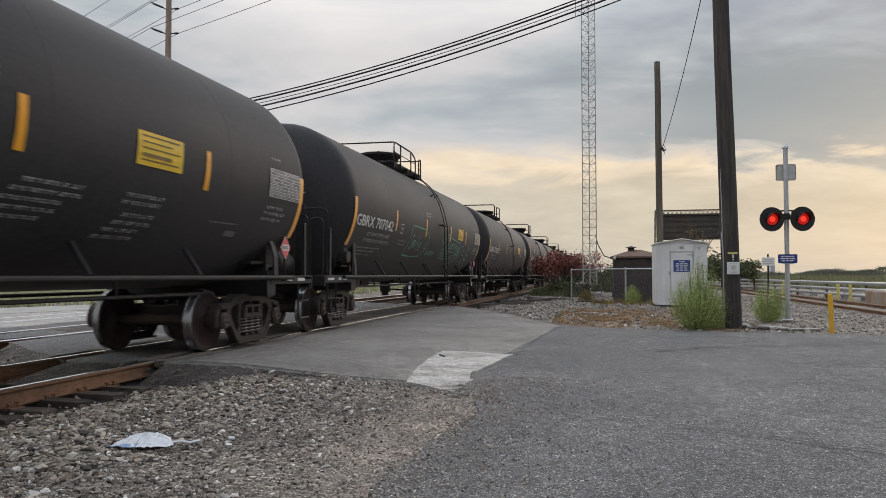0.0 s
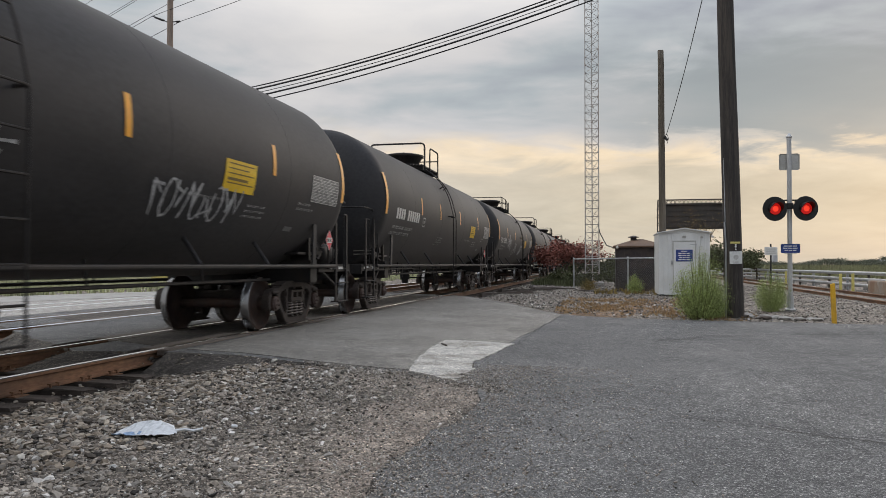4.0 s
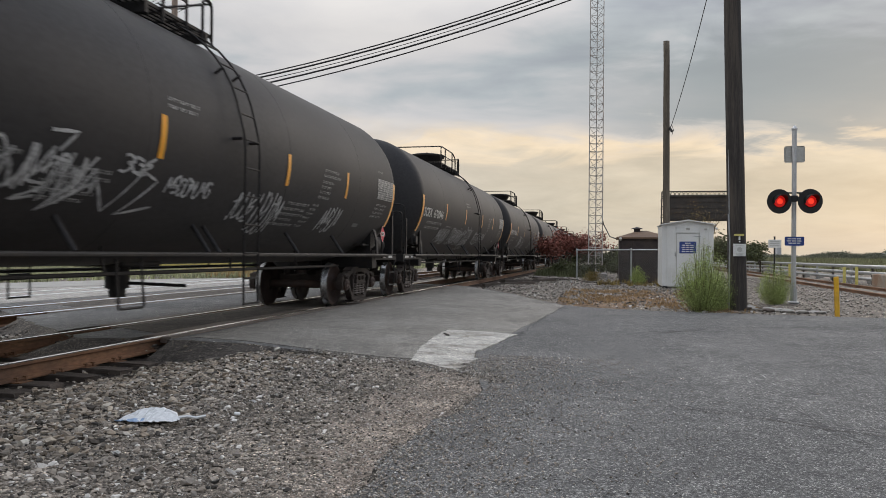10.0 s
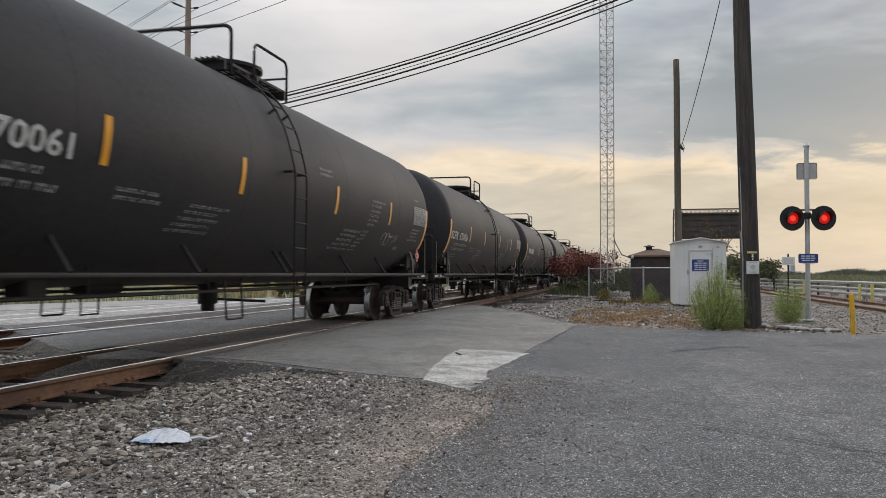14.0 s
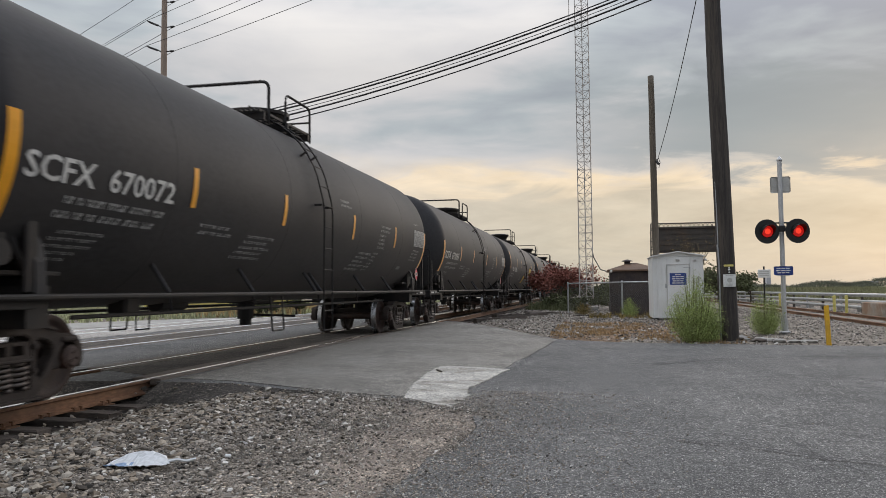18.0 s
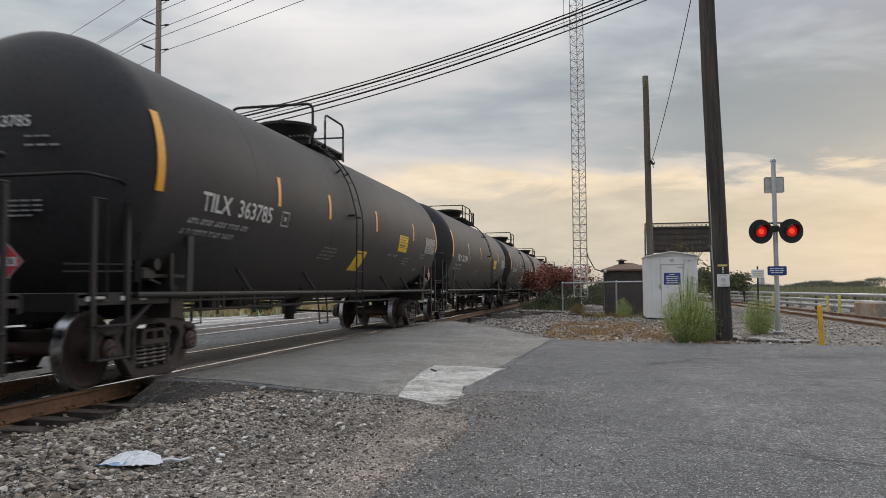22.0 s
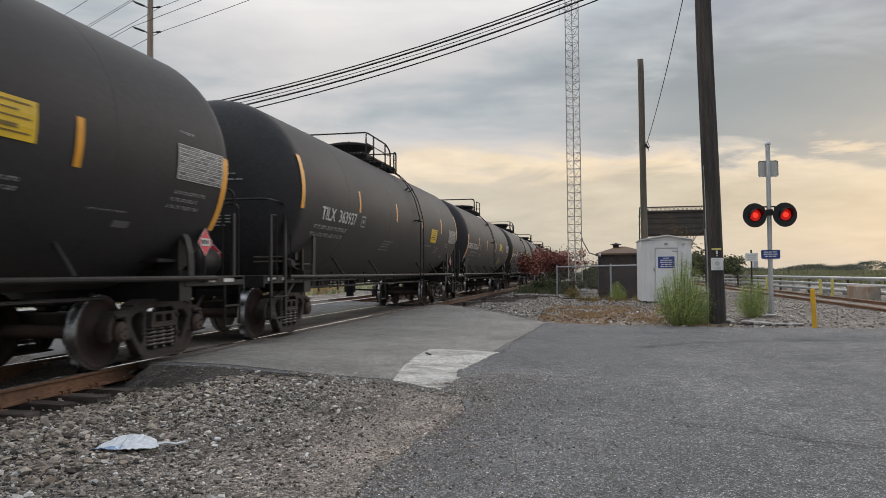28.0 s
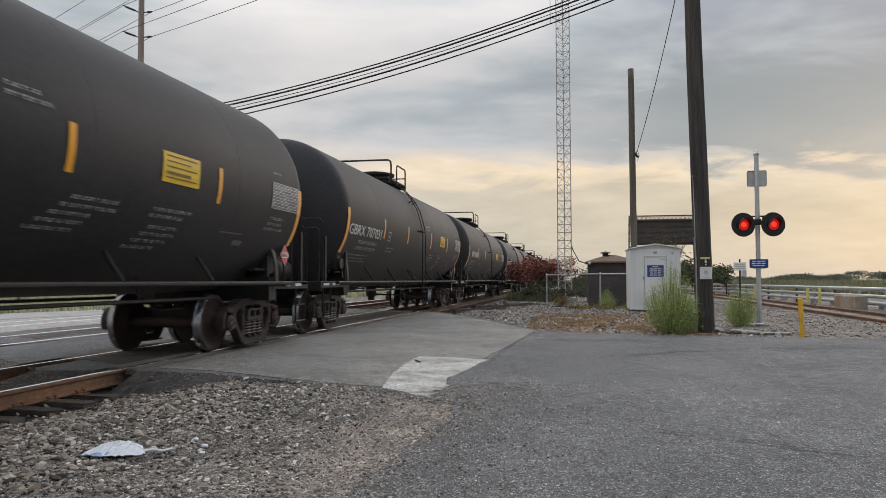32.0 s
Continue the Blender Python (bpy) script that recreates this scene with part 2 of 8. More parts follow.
M_WHEEL = mat("rusty_wheel_steel", (0.055, 0.035, 0.028), 0.7, metal=0.0, var=0.3, scale=5, fine=50, bump=0.15, second=(0.080, 0.038, 0.024), dirt_amount=0.6)
M_ENDCAP = mat("rusty_bearing_cap", (0.085, 0.056, 0.047), 0.7, var=0.3, scale=6, fine=60, bump=0.15)
M_TREAD = mat("polished_tread_steel", (0.33, 0.325, 0.32), 0.28, metal=1.0, var=0.12, scale=6, fine=60, bump=0.03)
M_SPRING = mat("spring_steel", (0.16, 0.135, 0.12), 0.55, metal=0.5, var=0.3, scale=8, fine=60, bump=0.1)
M_STRIPE = mat("orange_reflective_tape", (0.86, 0.37, 0.012), 0.45, var=0.10, scale=5, fine=70, bump=0.03, spec=0.25)
M_PLATE_Y = mat("yellow_notice_panel", (0.78, 0.50, 0.02), 0.45, spec=0.3, var=0.12, scale=4, fine=60, bump=0.02)
M_WHITE = mat("white_stencil_paint", (0.62, 0.61, 0.58), 0.6, var=0.18, scale=6, fine=60, bump=0.02)
M_GREYTXT = mat("faded_stencil_paint", (0.34, 0.34, 0.33), 0.65, var=0.3, scale=6, fine=60, bump=0.02)
M_TABLE = mat("grey_data_panel", (0.135, 0.133, 0.130), 0.5, var=0.15, scale=6, fine=60, bump=0.02)
M_PRINT = mat("grey_panel_print", (0.40, 0.395, 0.385), 0.6, var=0.3, scale=6, fine=60, bump=0)
M_NOTICE = mat("brown_notice_print", (0.20, 0.125, 0.02), 0.6, var=0.2, scale=8, bump=0)
M_RED = mat("red_placard", (0.72, 0.04, 0.07), 0.4, var=0.1, bump=0.02)
for m, weight, tint in ((M_TANK, 0.10, (0.95, 0.84, 0.74, 1)), (M_STRIPE, 0.60, (1.0, 0.92, 0.78, 1))):
    # dust and chalking on the paint
    b = m.node_tree.nodes["Principled BSDF"]
    b.inputs["Sheen Weight"].default_value, b.inputs["Sheen Roughness"].default_value = weight, 0.35
    b.inputs["Sheen Tint"].default_value = tint
M_TEAL = mat("teal_spray_paint", (0.13, 0.33, 0.27), 0.6, var=0.35, scale=6, bump=0)
M_SPRAYW = mat("white_spray_paint", (0.42, 0.42, 0.42), 0.6, var=0.4, scale=5, bump=0)
M_SPRAYY = mat("yellow_spray_paint", (0.45, 0.38, 0.08), 0.6, var=0.35, scale=5, bump=0)
M_RAILSIDE = mat("rusty_rail_steel", (0.215, 0.108, 0.056), 0.8, var=0.3, scale=3, fine=45, bump=0.3, second=(0.105, 0.058, 0.038), dirt_amount=0.6, stretch=(1, 0.3, 1))
M_RAILTOP = mat("polished_rail_head", (0.92, 0.92, 0.92), 0.2, metal=1.0, var=0.12, scale=3, fine=30, bump=0.02, stretch=(3, 0.1, 1))
M_TIE = mat("weathered_tie_wood", (0.075, 0.060, 0.050), 0.9, var=0.35, scale=4, fine=35, bump=0.6, per_object=0.25, stretch=(0.25, 3, 1))


def stone_mix(name, colours, rough=0.9):
    """Loose stones, each in a colour of its own."""
    m = bpy.data.materials.new(name)
    m.use_nodes = True
    N, Lk = m.node_tree.nodes, m.node_tree.links
    b = N["Principled BSDF"]
    b.inputs["Roughness"].default_value = rough
    b.inputs["Specular IOR Level"].default_value = 0.3
    geo = N.new("ShaderNodeNewGeometry")
    ramp = N.new("ShaderNodeValToRGB")
    e = ramp.color_ramp.elements
    e[0].position, e[0].color = 0.0, (*colours[0], 1)
    e[1].position, e[1].color = 1.0, (*colours[-1], 1)
    for i, c in enumerate(colours[1:-1], 1):
        e.new(i / (len(colours) - 1)).color = (*c, 1)
    Lk.new(geo.outputs["Random Per Island"], ramp.inputs[0])
    co = N.new("ShaderNodeTexCoord")
    nz = N.new("ShaderNodeTexNoise")
    nz.inputs["Scale"].default_value, nz.inputs["Detail"].default_value = 45, 4
    Lk.new(co.outputs["Object"], nz.inputs[0])
    rr = N.new("ShaderNodeMapRange")
    rr.inputs[3].default_value, rr.inputs[4].default_value = 0.6, 1.4
    Lk.new(nz.outputs[0], rr.inputs[0])
    sc = N.new("ShaderNodeVectorMath")
    sc.operation = "SCALE"
    Lk.new(ramp.outputs[0], sc.inputs[0])
    Lk.new(rr.outputs[0], sc.inputs["Scale"])
    Lk.new(sc.outputs[0], b.inputs["Base Color"])
    bp = N.new("ShaderNodeBump")
    bp.inputs["Strength"].default_value, bp.inputs["Distance"].default_value = 0.3, 0.006
    Lk.new(nz.outputs[0], bp.inputs["Height"])
    Lk.new(bp.outputs[0], b.inputs["Normal"])
    return m


def aggregate(name, base, stains, bright=2.6, grain=85.0, gritty=0.55, bump=0.7, blotch=0.55):
    """Worn paving: stones of all greys in a binder, with stains and patches."""
    m = bpy.data.materials.new(name)
    m.use_nodes = True
    N, Lk = m.node_tree.nodes, m.node_tree.links
    b = N["Principled BSDF"]
    b.inputs["Roughness"].default_value = 0.9
    b.inputs["Specular IOR Level"].default_value = 0.3
    co = N.new("ShaderNodeTexCoord")

    def noise_node(scale, detail, shift):
        mp = N.new("ShaderNodeMapping")
        mp.inputs["Location"].default_value = shift
        Lk.new(co.outputs["Object"], mp.inputs[0])
        n = N.new("ShaderNodeTexNoise")
        n.inputs["Scale"].default_value, n.inputs["Detail"].default_value = scale, detail
        n.inputs["Roughness"].default_value = 0.6
        Lk.new(mp.outputs[0], n.inputs[0])
        return n.outputs[0]

    def grains(scale, lo, hi, dark, light):
        v = N.new("ShaderNodeTexVoronoi")
        v.inputs["Scale"].default_value = scale
        Lk.new(co.outputs["Object"], v.inputs["Vector"])
        sx = N.new("ShaderNodeSeparateXYZ")
        Lk.new(v.outputs["Color"], sx.inputs[0])
        r = N.new("ShaderNodeValToRGB")
        e = r.color_ramp.elements
        e[0].position, e[0].color = lo, (dark, dark, dark, 1)
        e[1].position, e[1].color = 1.0, (light, light, light * 0.97, 1)
        e.new(hi).color = (1.12, 1.12, 1.12, 1)
        Lk.new(sx.outputs[0], r.inputs[0])
        return r.outputs[0], v.outputs["Distance"]

    def times(x, y):
        q = N.new("ShaderNodeMix")
        q.data_type, q.blend_type = "RGBA", "MULTIPLY"
        q.inputs[0].default_value = 1.0
        Lk.new(x, q.inputs[6])
        Lk.new(y, q.inputs[7])
        return q.outputs[2]

    big = N.new("ShaderNodeValToRGB")
    e = big.color_ramp.elements
    e[0].position, e[0].color = 0.32, (*stains[0], 1)
    e[1].position, e[1].color = 0.68, (*stains[1], 1)
    e.new(0.5).color = (*base, 1)
    Lk.new(noise_node(blotch, 6, (3, 1, 0)), big.inputs[0])
    mid = N.new("ShaderNodeValToRGB")
    mid.color_ramp.elements[0].position, mid.color_ramp.elements[1].position = 0.3, 0.7
    mid.color_ramp.elements[0].color, mid.color_ramp.elements[1].color = (0.78, 0.78, 0.78, 1), (1.2, 1.2, 1.19, 1)
    Lk.new(noise_node(5.5, 6, (0, 7, 0)), mid.inputs[0])
    g1, d1 = grains(grain, 0.12, 0.84, 1 - gritty, bright)
    g2, _ = grains(grain * 2.3, 0.10, 0.88, 1 - gritty * 0.8, bright)
    Lk.new(times(times(times(big.outputs[0], mid.outputs[0]), g1), g2), b.inputs["Base Color"])
    bp = N.new("ShaderNodeBump")
    bp.inputs["Strength"].default_value, bp.inputs["Distance"].default_value = bump, 0.006
    bp.invert = True
    Lk.new(d1, bp.inputs["Height"])
    Lk.new(bp.outputs[0], b.inputs["Normal"])
    return m


M_STONE = stone_mix("crushed_stone", [(0.040, 0.037, 0.034), (0.10, 0.090, 0.079), (0.29, 0.250, 0.208), (0.17, 0.150, 0.130), (0.37, 0.318, 0.262), (0.22, 0.200, 0.177), (0.45, 0.395, 0.335), (0.74, 0.71, 0.67)])
M_BANKSTONE = stone_mix("grey_bank_stone", [(0.05, 0.046, 0.042), (0.11, 0.100, 0.090), (0.20, 0.178, 0.156), (0.13, 0.122, 0.112), (0.26, 0.232, 0.20), (0.18, 0.152, 0.126), (0.40, 0.37, 0.33), (0.60, 0.57, 0.53)])
M_CHIP = stone_mix("pale_stone_chip", [(0.30, 0.29, 0.28), (0.46, 0.45, 0.43), (0.38, 0.35, 0.31), (0.62, 0.61, 0.59)])
M_BALLAST = stone_mix("tan_ballast_stone", [(0.06, 0.052, 0.045), (0.17, 0.138, 0.105), (0.37, 0.305, 0.235), (0.12, 0.112, 0.102), (0.48, 0.415, 0.335), (0.29, 0.228, 0.168), (0.70, 0.66, 0.59)])
M_GRIT = stone_mix("fine_grit", [(0.06, 0.058, 0.055), (0.14, 0.13, 0.115), (0.24, 0.215, 0.185), (0.19, 0.16, 0.13), (0.62, 0.60, 0.56)])
M_DUSTGRIT = stone_mix("sandy_grit", [(0.12, 0.105, 0.092), (0.29, 0.248, 0.208), (0.38, 0.325, 0.27), (0.33, 0.285, 0.245), (0.66, 0.62, 0.56)])
# brown dirt, with the shade under passing cars also in the colour
M_INFILL = aggregate("dirt_and_shade_asphalt", (0.110, 0.094, 0.081), ((0.072, 0.062, 0.054), (0.160, 0.140, 0.122)), 2.2, 80.0, 0.5, 0.9)
# dusty road, its colour raised for open sky light and low-angle glare
M_FARROAD = aggregate("skylit_dusty_asphalt", (0.42, 0.39, 0.362), ((0.33, 0.306, 0.283), (0.49, 0.455, 0.42)), 1.8, 85.0, 0.4, 0.5)
M_ASPHALT = aggregate("worn_asphalt", (0.162, 0.158, 0.155), ((0.132, 0.130, 0.128), (0.200, 0.194, 0.188)), 2.5, 85.0, 0.46, 0.8)
M_APRON = aggregate("pale_worn_asphalt", (0.258, 0.240, 0.217), ((0.205, 0.190, 0.172), (0.310, 0.290, 0.264)), 2.0, 95.0, 0.4, 0.5)
M_PATCH = aggregate("pale_concrete_patch", (0.58, 0.55, 0.505), ((0.27, 0.235, 0.20), (0.70, 0.67, 0.62)), 1.35, 60.0, 0.4, 1.0, 1.7)
M_GRAVEL = aggregate("dusty_gravel_ground", (0.270, 0.230, 0.193), ((0.150, 0.128, 0.108), (0.380, 0.324, 0.272)), 2.2, 48.0, 0.65, 1.0, 1.1)
M_SOIL = aggregate("oily_track_soil", (0.062, 0.050, 0.042), ((0.040, 0.032, 0.028), (0.100, 0.082, 0.066)), 2.0, 40.0, 0.6, 1.0, 1.2)
M_DUST = aggregate("tan_road_dust", (0.33, 0.272, 0.228), ((0.20, 0.168, 0.143), (0.45, 0.375, 0.31)), 1.8, 60.0, 0.45, 0.7, 1.6)
M_DIRT = aggregate("rusty_brown_dirt", (0.235, 0.150, 0.092), ((0.150, 0.105, 0.072), (0.330, 0.215, 0.135)), 1.8, 50.0, 0.5, 0.8, 1.3)
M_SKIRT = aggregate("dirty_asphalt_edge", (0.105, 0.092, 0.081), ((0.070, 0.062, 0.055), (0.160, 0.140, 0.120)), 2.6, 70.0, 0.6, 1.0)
M_TIMBER = mat("grey_crossing_timber", (0.145, 0.118, 0.098), 0.9, var=0.3, scale=2.5, fine=30, bump=0.5, per_object=0.2, stretch=(3, 0.3, 1))
M_CRACK = mat("asphalt_crack", (0.055, 0.054, 0.053), 0.95, var=0.3, bump=0.3)
M_CONC = mat("grey_concrete", (0.36, 0.345, 0.32), 0.9, var=0.18, scale=1.2, fine=40, bump=0.4, second=(0.24, 0.22, 0.19))
M_RUSTCONC = mat("rust_stained_concrete", (0.34, 0.30, 0.25), 0.9, var=0.2, scale=1.5, fine=40, bump=0.4, second=(0.26, 0.13, 0.065), dirt_amount=0.7)
M_POLE = mat("creosoted_pole_wood", (0.043, 0.036, 0.032), 0.85, var=0.45, scale=3, fine=24, bump=0.8, second=(0.105, 0.085, 0.066), dirt_amount=0.5, stretch=(4, 4, 0.22))
M_POLE2 = mat("greyed_pole_wood", (0.115, 0.095, 0.072), 0.85, var=0.3, scale=3, fine=24, bump=0.6, stretch=(4, 4, 0.25))
M_SHED = mat("white_bungalow_paint", (0.72, 0.73, 0.72), 0.5, var=0.06, scale=1.5, fine=30, bump=0.04, second=(0.52, 0.49, 0.43), dirt_amount=0.25)
M_BROWN = mat("brown_sheet_metal", (0.038, 0.029, 0.030), 0.7, var=0.25, scale=2, fine=30, bump=0.15, second=(0.095, 0.065, 0.048))
M_ROOFB = mat("brown_roof", (0.14, 0.085, 0.055), 0.8, var=0.25, scale=2, fine=30, bump=0.3)
M_WIRE = mat("weathered_wire", (0.17, 0.165, 0.155), 0.6, metal=0.3, var=0.2, bump=0)
M_GALV = mat("galvanised_steel", (0.46, 0.47, 0.48), 0.42, metal=0.7, var=0.18, scale=5, fine=50, bump=0.06)
M_LATTICE = mat("tower_galvanised_steel", (0.46, 0.44, 0.42), 0.5, metal=0.3, var=0.2, scale=3, fine=30, bump=0.05, second=(0.36, 0.22, 0.14), dirt_amount=0.35)
M_ALU = mat("silver_mast_paint", (0.50, 0.50, 0.50), 0.4, metal=0.5, var=0.12, scale=4, fine=40, bump=0.04)
M_LAMPBLK = mat("flat_black_enamel", (0.012, 0.012, 0.012), 0.6, var=0.2, scale=5, fine=50, bump=0.05)
M_LENS = mat("lit_red_lens", (0.28, 0.006, 0.006), 0.3, var=0.1, scale=30, fine=90, bump=0.2, glow=(1.0, 0.02, 0.015, 0.30))
M_LENSHOT = mat("lit_red_led_core", (0.40, 0.012, 0.008), 0.3, var=0.1, scale=40, fine=90, bump=0.2, glow=(1.0, 0.05, 0.02, 0.80))
M_BLUE = mat("blue_sign_enamel", (0.022, 0.055, 0.24), 0.4, var=0.1, scale=5, bump=0.02)
M_SIGNW = mat("white_sign_enamel", (0.70, 0.70, 0.68), 0.45, var=0.08, scale=5, bump=0.02)
M_SIGNG = mat("grey_sign_back", (0.50, 0.49, 0.46), 0.5, metal=0.2, var=0.15, scale=5, bump=0.03)
M_YPAINT = mat("yellow_bollard_paint", (0.72, 0.40, 0.02), 0.5, var=0.15, scale=4, fine=40, bump=0.08, second=(0.45, 0.27, 0.06), dirt_amount=0.4)
M_PALEY = mat("faded_yellow_paint", (0.62, 0.53, 0.16), 0.6, var=0.15, scale=4, fine=40, bump=0.08)
M_CABLE = mat("black_cable_sheath", (0.018, 0.018, 0.02), 0.6, var=0.1, bump=0)
M_LEAF = mat("green_feathery_leaf", (0.36, 0.43, 0.15), 0.75, var=0.2, scale=3, fine=20, bump=0, island=0.32, spec=0.2)
M_STEM = mat("weed_stem", (0.11, 0.10, 0.04), 0.85, var=0.2, bump=0)
M_REDLEAF = mat("dark_red_leaf", (0.235, 0.090, 0.070), 0.75, var=0.25, scale=2, fine=20, bump=0, island=0.5, spec=0.2)
M_TREELEAF = mat("dull_green_leaf", (0.095, 0.105, 0.052), 0.8, var=0.25, scale=2, fine=20, bump=0, island=0.45, spec=0.2)
M_DRYLEAF = mat("yellowing_leaf", (0.27, 0.20, 0.075), 0.8, var=0.25, scale=2, fine=20, bump=0, island=0.45, spec=0.2)
M_DRY = mat("dry_grass", (0.40, 0.265, 0.14), 0.9, var=0.25, scale=3, fine=30, bump=0, island=0.35, spec=0.2)
M_STRAW = mat("straw_grass", (0.52, 0.38, 0.19), 0.9, var=0.25, scale=0.5, fine=8, bump=0, island=0.35, spec=0.2)
M_FIELD = mat("field_grass", (0.44, 0.45, 0.27), 0.9, var=0.25, scale=0.3, fine=8, bump=0, island=0.4, spec=0.2)
# far foliage, with the haze of distance mixed into its base colour
M_FARLEAF = mat("hazy_distant_leaf", (0.150, 0.158, 0.118), 0.9, var=0.25, scale=0.2, fine=5, bump=0, island=0.15, spec=0.1)
M_REED = mat("marsh_reed", (0.235, 0.235, 0.13), 0.9, var=0.25, scale=0.3, fine=8, bump=0, island=0.4, spec=0.2)
M_BARK = mat("tree_bark", (0.07, 0.055, 0.042), 0.9, var=0.3, scale=5, fine=30, bump=0.6)
M_RUSTDARK = mat("dark_bridge_steel", (0.055, 0.048, 0.043), 0.8, var=0.25, scale=1.0, fine=12, bump=0.2, second=(0.09, 0.06, 0.042))
M_PAPER = mat("white_plastic_litter", (0.74, 0.75, 0.76), 0.5, var=0.06, scale=9, fine=40, bump=0.1)
M_PAPERB = mat("blue_printed_plastic", (0.30, 0.42, 0.60), 0.5, var=0.1, scale=9, bump=0.05)
# tower wall and windows: low contrast and greyness are haze put in the colours
M_FARWALL = mat("hazy_tower_wall", (0.45, 0.46, 0.48), 0.8, var=0.08, scale=0.05, fine=0.3, bump=0)
M_FARGLASS = mat("hazy_window_band", (0.34, 0.36, 0.39), 0.4, var=0.1, bump=0)


# ---- mesh helpers ----
def link_mesh(name, bm, material, smooth=False):
    me = bpy.data.meshes.new(name)
    if smooth:
        for f in bm.faces:
            f.smooth = True
    bm.to_mesh(me)
    bm.free()
    for m in (material if isinstance(material, (list, tuple)) else (material,)):
        me.materials.append(m)
    return me


def part(name, bm, material, parent, label="", smooth=False):
    """One mesh object under a thing or part."""
    ob = new(name, link_mesh(name, bm, material, smooth))
    ob.parent = parent
    if label:
        ob["label"] = label
    return ob


def share(name, me, parent, m=None, label=""):
    """Another part on the same mesh."""
    ob = new(name, me)
    ob.parent = parent
    if m is not None:
        ob.matrix_basis = m
    if label:
        ob["label"] = label
    return ob


def thing(name, label, category, group="", kind="", at=None):
    ob = tagged(new(name), label, category, group, kind)
    ob.empty_display_size = 0.2
    if at is not None:
        ob.matrix_basis = at
    return ob


def solo(name, bm, material, label, category, group="", kind="", smooth=False, at=None):
    ob = tagged(new(name, link_mesh(name, bm, material, smooth)), label, category, group, kind)
    if at is not None:
        ob.matrix_basis = at
    return ob


def box(bm, c, s, bevel=0.0, m=None, mi=0):
    """A box of size s round c, edges rounded off."""
    r = bmesh.ops.create_cube(bm, size=1.0)
    vs = r["verts"]
    for v in vs:
        v.co = Vector((c[0] + v.co.x * s[0], c[1] + v.co.y * s[1], c[2] + v.co.z * s[2]))
        if m is not None:
            v.co = m @ v.co
    fs = {f for v in vs for f in v.link_faces}
    for f in fs:
        f.material_index = mi
    if bevel:
        es = {e for v in vs for e in v.link_edges}
        bmesh.ops.bevel(bm, geom=list(es), offset=bevel, segments=1, affect="EDGES", material=-1)
    return vs


def rod(bm, a, b, r, seg=8, r2=None, mi=0, caps=True):
    """A round bar from a to b."""
    a, b = Vector(a), Vector(b)
    d = b - a
    if d.length < 1e-6:
        return
    q = d.to_track_quat("Z", "Y").to_matrix().to_4x4()
    res = bmesh.ops.create_cone(bm, cap_ends=caps, segments=seg, radius1=r, radius2=r if r2 is None else r2, depth=d.length, matrix=Matrix.Translation((a + b) / 2) @ q)
    if mi:
        for f in {f for v in res["verts"] for f in v.link_faces}:
            f.material_index = mi


def pipe(bm, pts, r, seg=8):
    """A bent round bar through pts."""
    pts = [Vector(p) for p in pts]
    rings = []
    for i, p in enumerate(pts):
        d = (pts[min(i + 1, len(pts) - 1)] - pts[max(i - 1, 0)]).normalized()
        side = d.cross(Vector((0, 0, 1)))
        if side.length < 0.05:
            side = d.cross(Vector((0, 1, 0)))
            if side.length < 0.05:
                side = Vector((1, 0, 0))
        side.normalize()
        upv = side.cross(d).normalized()
        rings.append([bm.verts.new(p + r * (math.cos(2 * math.pi * k / seg) * side + math.sin(2 * math.pi * k / seg) * upv)) for k in range(seg)])
    for a, b in zip(rings, rings[1:]):
        for k in range(seg):
            bm.faces.new((a[k], a[(k + 1) % seg], b[(k + 1) % seg], b[k]))
    bm.faces.new(list(reversed(rings[0])))
    bm.faces.new(rings[-1])


def round_corner(pts, r=0.12, n=4):
    """The polyline pts with its corners rounded."""
    pts = [Vector(p) for p in pts]
    out = [pts[0]]
    for a, b, c in zip(pts, pts[1:], pts[2:]):
        u, v = (a - b), (c - b)
        k = min(r, u.length * 0.45, v.length * 0.45)
        p, q = b + u.normalized() * k, b + v.normalized() * k
        for i in range(n + 1):
            s = i / n
            out.append((1 - s) ** 2 * p + 2 * s * (1 - s) * b + s * s * q)
    return out + [pts[-1]]


def lathe(bm, profile, seg=32, axis="Y", mi=0):
    """Turns (along, radius) pairs round an axis."""
    rings = []
    for a, r in profile:
        ring = []
        for k in range(seg):
            t = 2 * math.pi * k / seg
            c, s = r * math.cos(t), r * math.sin(t)
            ring.append(bm.verts.new((c, a, s) if axis == "Y" else ((a, c, s) if axis == "X" else (c, s, a))))
        rings.append(ring)
    flip = axis == "Y"
    for a, b in zip(rings, rings[1:]):
        for k in range(seg):
            q = (a[k], a[(k + 1) % seg], b[(k + 1) % seg], b[k])
            f = bm.faces.new(tuple(reversed(q)) if flip else q)
            f.material_index = mi
    return rings


def smoothstep(v):
    v = min(1.0, max(0.0, v))
    return v * v * (3 - 2 * v)


def blob(bm, c, r, jag=0.35, seed=0, sub=1, flat=1.0):
    """An uneven lump."""
    rng = random.Random(seed)
    res = bmesh.ops.create_icosphere(bm, subdivisions=sub, radius=1)
    for v in res["verts"]:
        k = r * (1 + jag * (rng.random() - 0.5))
        v.co = Vector((c[0] + v.co.x * k, c[1] + v.co.y * k, c[2] + v.co.z * k * flat))
from mathutils.geometry import delaunay_2d_cdt

